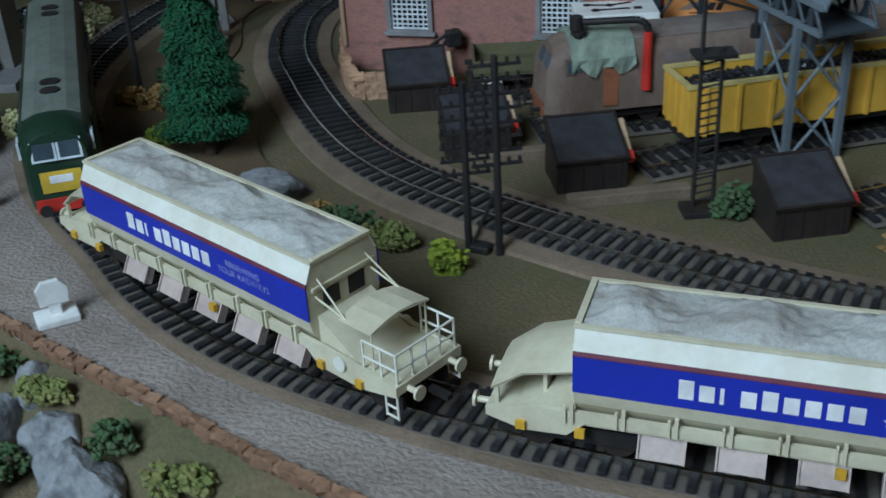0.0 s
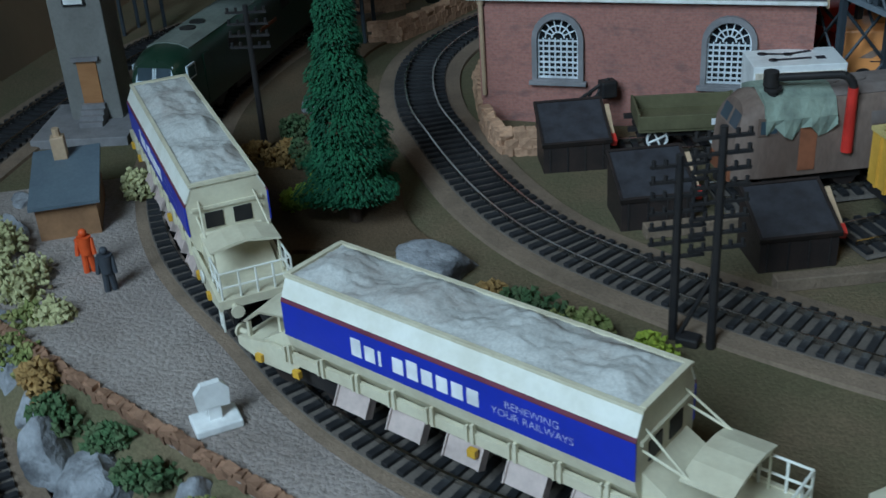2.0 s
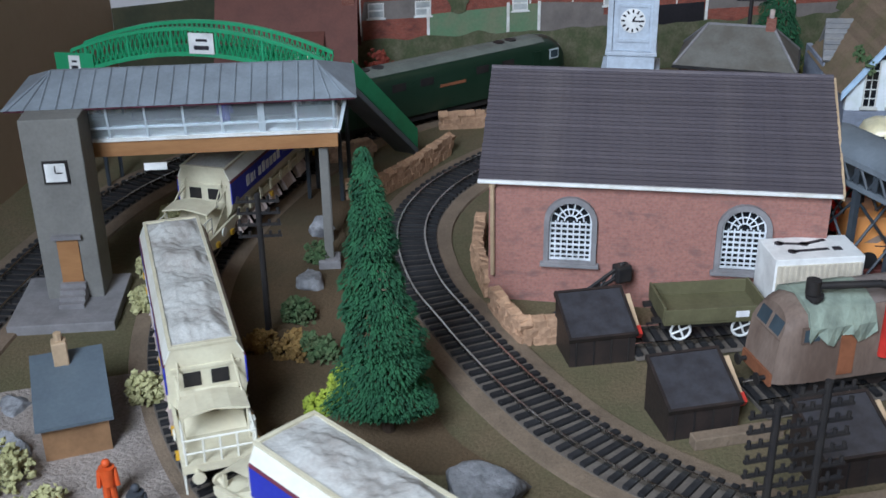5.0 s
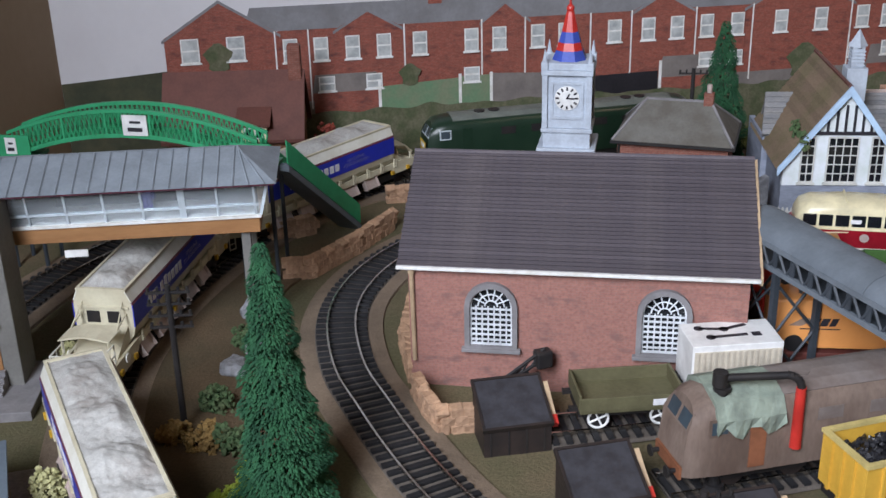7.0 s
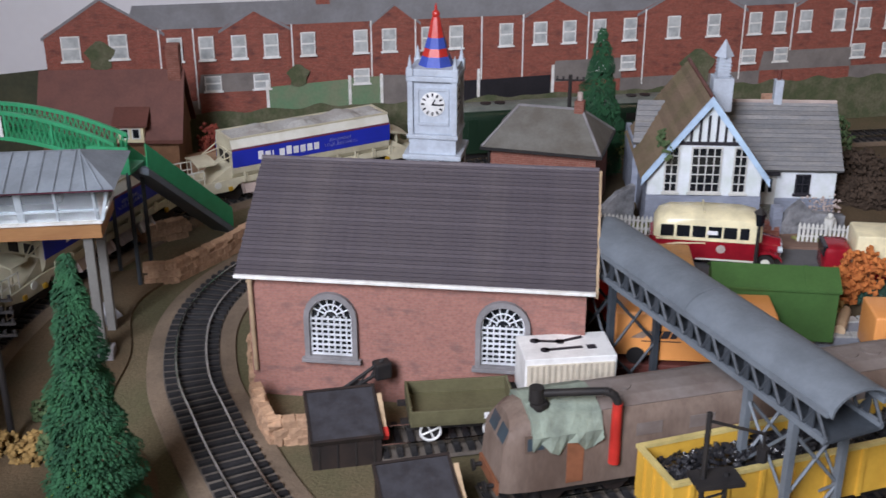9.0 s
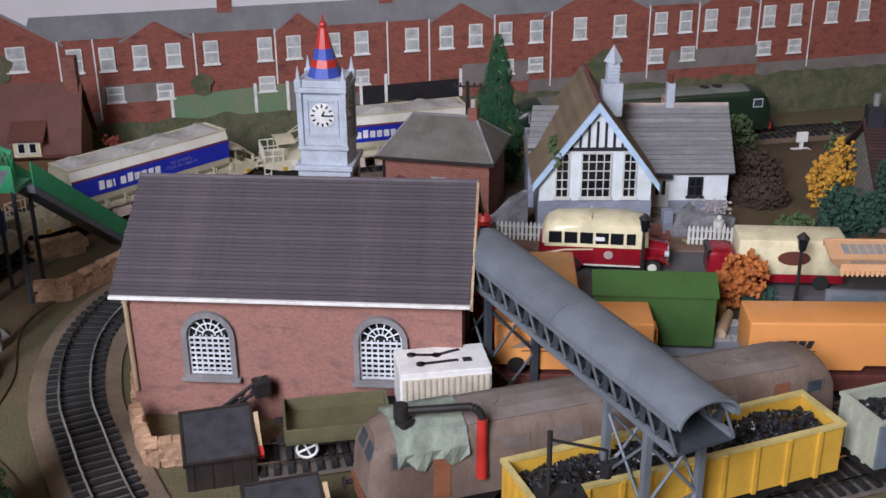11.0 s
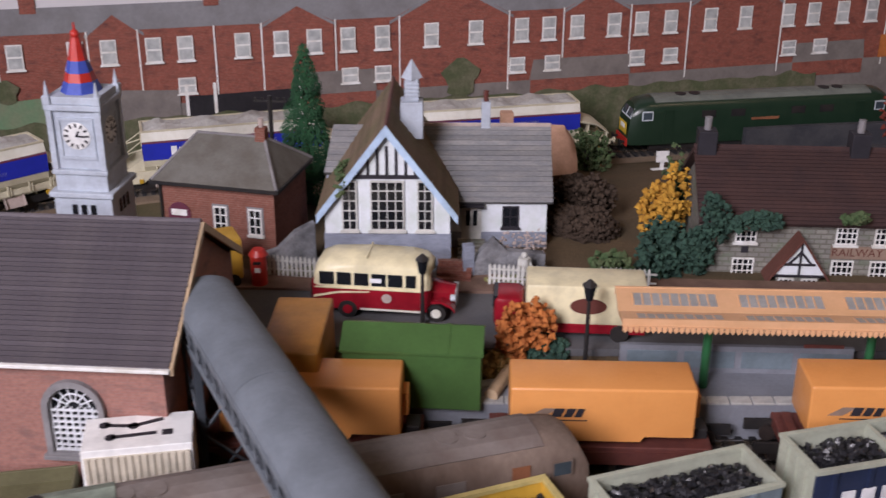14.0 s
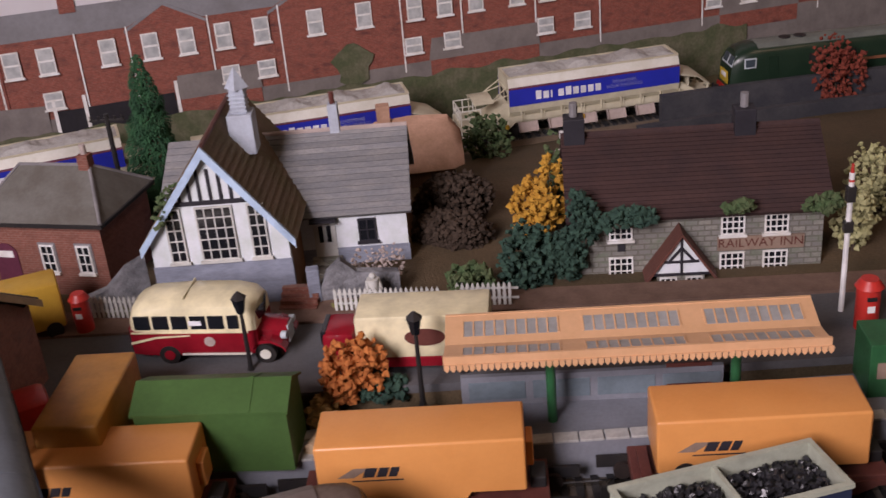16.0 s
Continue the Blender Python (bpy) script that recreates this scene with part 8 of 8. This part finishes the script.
# ---- inn ----
def inn():
    i = thing("inn", "stone inn with a chocolate tile roof and timbered porch", "inn", 44.5, 16.5, 1.8, -1)
    h = 5.75
    part("wall", box(-h, 0, -0.1, h, 6.8, 3.9), "inn_stone", i, "mossy grey stone walls")
    tiled_slope(i, (-h - 0.4, -0.45, 3.75), (h + 0.4, -0.45, 3.75), (h + 0.4, 3.4, 6.6), (-h - 0.4, 3.4, 6.6), "inn_roof", 20, "chocolate tile roof")
    tiled_slope(i, (-h - 0.4, 7.25, 3.75), (h + 0.4, 7.25, 3.75), (h + 0.4, 3.4, 6.6), (-h - 0.4, 3.4, 6.6), "inn_roof", 8)
    for x in (-h, h - 0.3):
        part("gable", prism(bmesh.new(), [(0.1, 3.85), (6.7, 3.85), (3.4, 6.4)], x, x + 0.3, "x"), "inn_stone", i)
    part("ridge_tile", rod(bmesh.new(), (-h - 0.4, 3.4, 6.66), (h + 0.4, 3.4, 6.66), 0.13, 6), "inn_roof", i)
    for x in (-5.5, 2.6):
        part("chimney", box(x - 0.5, 2.9, 6.2, x + 0.5, 3.9, 7.6, 0.04), "timber_dark", i, "dark chimney stack")
        part("pot", rod(bmesh.new(), (x, 3.4, 7.6), (x, 3.4, 8.3), 0.2, 8), "grey_surround", i)
    for x in (-3.6, 1.6, 3.6):
        sash(i, x, 0.55, 1.15, 1.1, 0.0, 4, 3)
    for x in (-3.6, 1.6, 3.6):
        sash(i, x, 2.55, 1.1, 1.0, 0.0, 4, 3)
    part("number_plaque", box(-3.75, -0.08, 1.95, -3.4, -0.02, 2.3), "timber_dark", i)
    pz = prism(bmesh.new(), [(-2.3, 1.1), (-0.9, 3.1), (0.5, 1.1)], -1.1, 0.0)
    p = part("porch", pz, "school_wall", i, "timber-framed porch gable")
    for sgn in (-1, 1):
        part("porch_roof", prism(bmesh.new(), [(-0.9 + sgn * 1.7, 0.85), (-0.9, 3.3), (-0.9, 3.12), (-0.9 + sgn * 1.62, 0.75)], -1.3, 0.0), "brown_roof_house", i, "red-brown porch roof")
    fr = bmesh.new()
    for a, b in (((-2.2, 1.15), (0.4, 1.15)), ((-1.7, 1.8), (-0.1, 1.8)), ((-0.9, 1.1), (-0.9, 3.0)), ((-1.5, 1.8), (-0.9, 2.5)), ((-0.3, 1.8), (-0.9, 2.5))):
        rod(fr, (a[0], -1.12, a[1]), (b[0], -1.12, b[1]), 0.07, 5)
    part("porch_timber", fr, "timber_dark", i, "dark porch timbers")
    part("porch_wall", box(-2.0, -1.0, -0.1, 0.2, -0.02, 1.1), "inn_stone", i)
    for x in (-1.5, -0.3):
        sash(i, x, 0.2, 0.8, 0.8, -1.0, 3, 3)
    sb = part("sign_board", box(0.9, -0.12, 1.75, 4.9, -0.02, 2.45), "sign_board", i, "faded wooden sign board")
    words("RAILWAY INN", 0.62, "sign_letter", sb, Matrix.Translation((2.9 * U, -0.125 * U, 2.1 * U)) @ UP)


inn()
for x, y, z, a, b, c, mat, lab, n in (
        (37.0, 16.4, 2.5, 1.8, 1.3, 2.7, "leaf_dark", "dark blue-green bushy tree by the inn", 700), (34.6, 15.0, 2.5, 1.6, 1.0, 1.6, "leaf_mid", "green hedge falling towards the pavement", 420), (38.6, 16.4, 2.5, 1.2, 1.0, 2.6, "leaf_dark", "dark blue-green bush by the inn", 420),
        (39.4, 16.2, 4.6, 0.7, 0.9, 2.0, "leaf_dark", "green creeper on the inn's corner", 200), (38.0, 21.6, 2.4, 1.6, 1.3, 3.6, "leaf_gold", "golden autumn tree behind the inn", 520), (39.6, 24.6, 2.4, 1.0, 1.0, 3.6, "leaf_mid", "green bush behind the inn", 260),
        (33.2, 25.5, 2.4, 3.0, 1.5, 2.2, "trunk", "dark brown heathery bank beside the school", 2600), (34.0, 21.6, 2.4, 2.4, 1.6, 1.7, "trunk", "dark brown heathery bank beside the school", 2200), (29.4, 7.5, 2.4, 1.45, 1.0, 2.3, "leaf_orange", "round orange autumn bush by the road", 520),
        (30.2, 7.6, 2.2, 1.5, 0.7, 0.8, "leaf_dark", "dark green undergrowth by the platform", 240), (27.9, 6.6, 2.0, 0.7, 0.9, 1.0, "ochre", "ochre undergrowth by the platform", 180), (36.6, 39.5, 0.8, 2.2, 1.4, 2.8, "leaf_mid", "green bush beside the back line", 420),
        (27.5, 40.2, 0.8, 2.4, 1.2, 1.8, "leaf_mid", "green bush beside the back line", 360), (22, 38.8, 0.6, 2.4, 1.1, 1.6, "moss", "olive bush beside the back line", 320), (51.5, 17.2, 2.5, 1.2, 1.4, 2.6, "straw", "straw-coloured bush beyond the inn", 320),
        (54.5, 22.0, 2.5, 1.8, 1.6, 3.2, "straw", "straw-coloured bush beyond the inn", 360), (62.5, 46.0, 0.8, 2.2, 1.6, 4.4, "leaf_red", "rust-red bush by the dark wall", 420), (33.5, 4.9, 2.0, 0.5, 0.4, 0.5, "leaf_mid", "small green weed on the platform", 60),
        (45.9, 15.4, 5.9, 0.7, 0.4, 0.5, "leaf_mid", "ivy under the inn's eaves", 110), (49.6, 15.4, 5.7, 1.0, 0.4, 0.7, "leaf_mid", "ivy under the inn's eaves", 150), (41.2, 15.6, 5.5, 1.4, 0.4, 0.8, "leaf_dark", "ivy under the inn's eaves", 200),
        (19.6, 15.9, 2.6, 2.6, 0.4, 0.5, "moss", "mossy verge behind the fence", 200), (29.6, 14.9, 2.6, 2.2, 0.4, 0.4, "moss", "mossy verge behind the fence", 160)):
    bush(x, y, z, a, b, c, mat, lab, n, 0.19)
conifer(17.9, 28.0, 2.0, 10.3, 1.95, "slim dark green conifer behind the brick house", 9, 12000)

# thatched cottage, retaining wall and small lineside things at the back
tc = thing("thatched_cottage", "small cottage with a pinkish thatched roof", "cottage", 31.9, 34.0, 1.2, 8)
part("wall", box(-2.3, -1.6, -0.3, 2.3, 1.6, 2.2), "brown_wall_house", tc)
secs = []
for x, k in ((-2.9, 0.75), (-2.2, 1.0), (0, 1.04), (2.2, 1.0), (2.9, 0.75)):
    secs.append([(x, -2.1 * k, 1.7), (x, -1.8 * k, 2.5), (x, -0.8 * k, 3.7 * k + 0.3), (x, 0, 4.1 * k + 0.3), (x, 0.8 * k, 3.7 * k + 0.3), (x, 1.8 * k, 2.5), (x, 2.1 * k, 1.7)])
part("thatch", loft(secs), "thatch", tc, "pinkish-buff thatch", rounded=True)
part("chimney", box(-2.0, -0.4, 3.6, -1.2, 0.4, 5.4, 0.05), "thatch", tc)
part("timber", boxes([(2.31, -1.2, 0.2, 2.36, -1.0, 2.0), (2.31, -1.5, 1.0, 2.36, 1.5, 1.2)]), "fence_white", tc)
rw = thing("retaining_wall", "dark curved retaining wall beside the back line", "retaining wall", kind="structure")
part("wall", ribbon(MAIN, MAIN.near(49, 47.9), MAIN.near(92, 53.8), [(-3.0, -0.2), (-3.0, 2.6), (-3.5, 2.6), (-3.5, -0.2)]), "dark_wall", rw)
part("wall", ribbon(MAIN, MAIN.near(46, 47.2), MAIN.near(92, 53.8), [(-6.4, -0.2), (-6.4, 2.0), (-6.9, 2.0), (-6.9, -0.2)]), "dark_wall", rw)
wm = thing("white_marker", "small white lineside marker on a foot", "marker", 41.8, 38.6, 1.0, 10)
part("foot", box(-0.7, -0.4, -0.3, 0.7, 0.4, 0.15, 0.04), "container_white", wm)
part("post", box(-0.12, -0.1, 0.1, 0.12, 0.1, 0.8), "container_white", wm)
part("board", box(-0.45, -0.1, 0.7, 0.45, 0.1, 1.5, 0.04), "container_white", wm)
gt = thing("white_gate", "white wire crossing gate behind the inn", "gate", 52.0, 34.0, 1.2, 12)
bm = bmesh.new()
for z in (0.2, 1.5):
    rod(bm, (-2.2, 0, z), (2.2, 0, z), 0.07, 5)
for k in range(9):
    rod(bm, (-2.2 + k * 0.55, 0, 0.2), (-2.2 + k * 0.55 + (0.5 if k < 8 else 0), 0, 1.5), 0.05, 5)
part("bars", bm, "container_white", gt)
part("foot", box(-2.3, -0.2, -0.4, 2.3, 0.2, 0.2), "platform_edge", gt)
rs = thing("bracket_signal", "slim white signal post with red and dark arms", "signal", 49.0, 11.2, 2.6, 0)
part("post", rod(bmesh.new(), (0, 0, 0), (0, 0, 6.6), 0.12, 8), "container_white", rs)
part("post_top", rod(bmesh.new(), (0, 0, 6.2), (0, 0, 7.0), 0.13, 8, 0.05), "red", rs)
part("head", box(-0.2, -0.18, 5.3, 0.2, 0.18, 6.0, 0.05), "black_plastic", rs)
part("head", box(-0.2, -0.18, 3.9, 0.2, 0.18, 4.4, 0.05), "black_plastic", rs)
telegraph(15.9, 27.2, 9.4, 1, 0)
lg = thing("log", "cut log lying by the green van body", "log", 28.2, 5.2, 2.25, 70)
part("timber", rod(bmesh.new(), (-1.2, 0, 0), (1.2, 0, 0), 0.3, 10), "pipe_tan", lg, rounded=True)

motions()
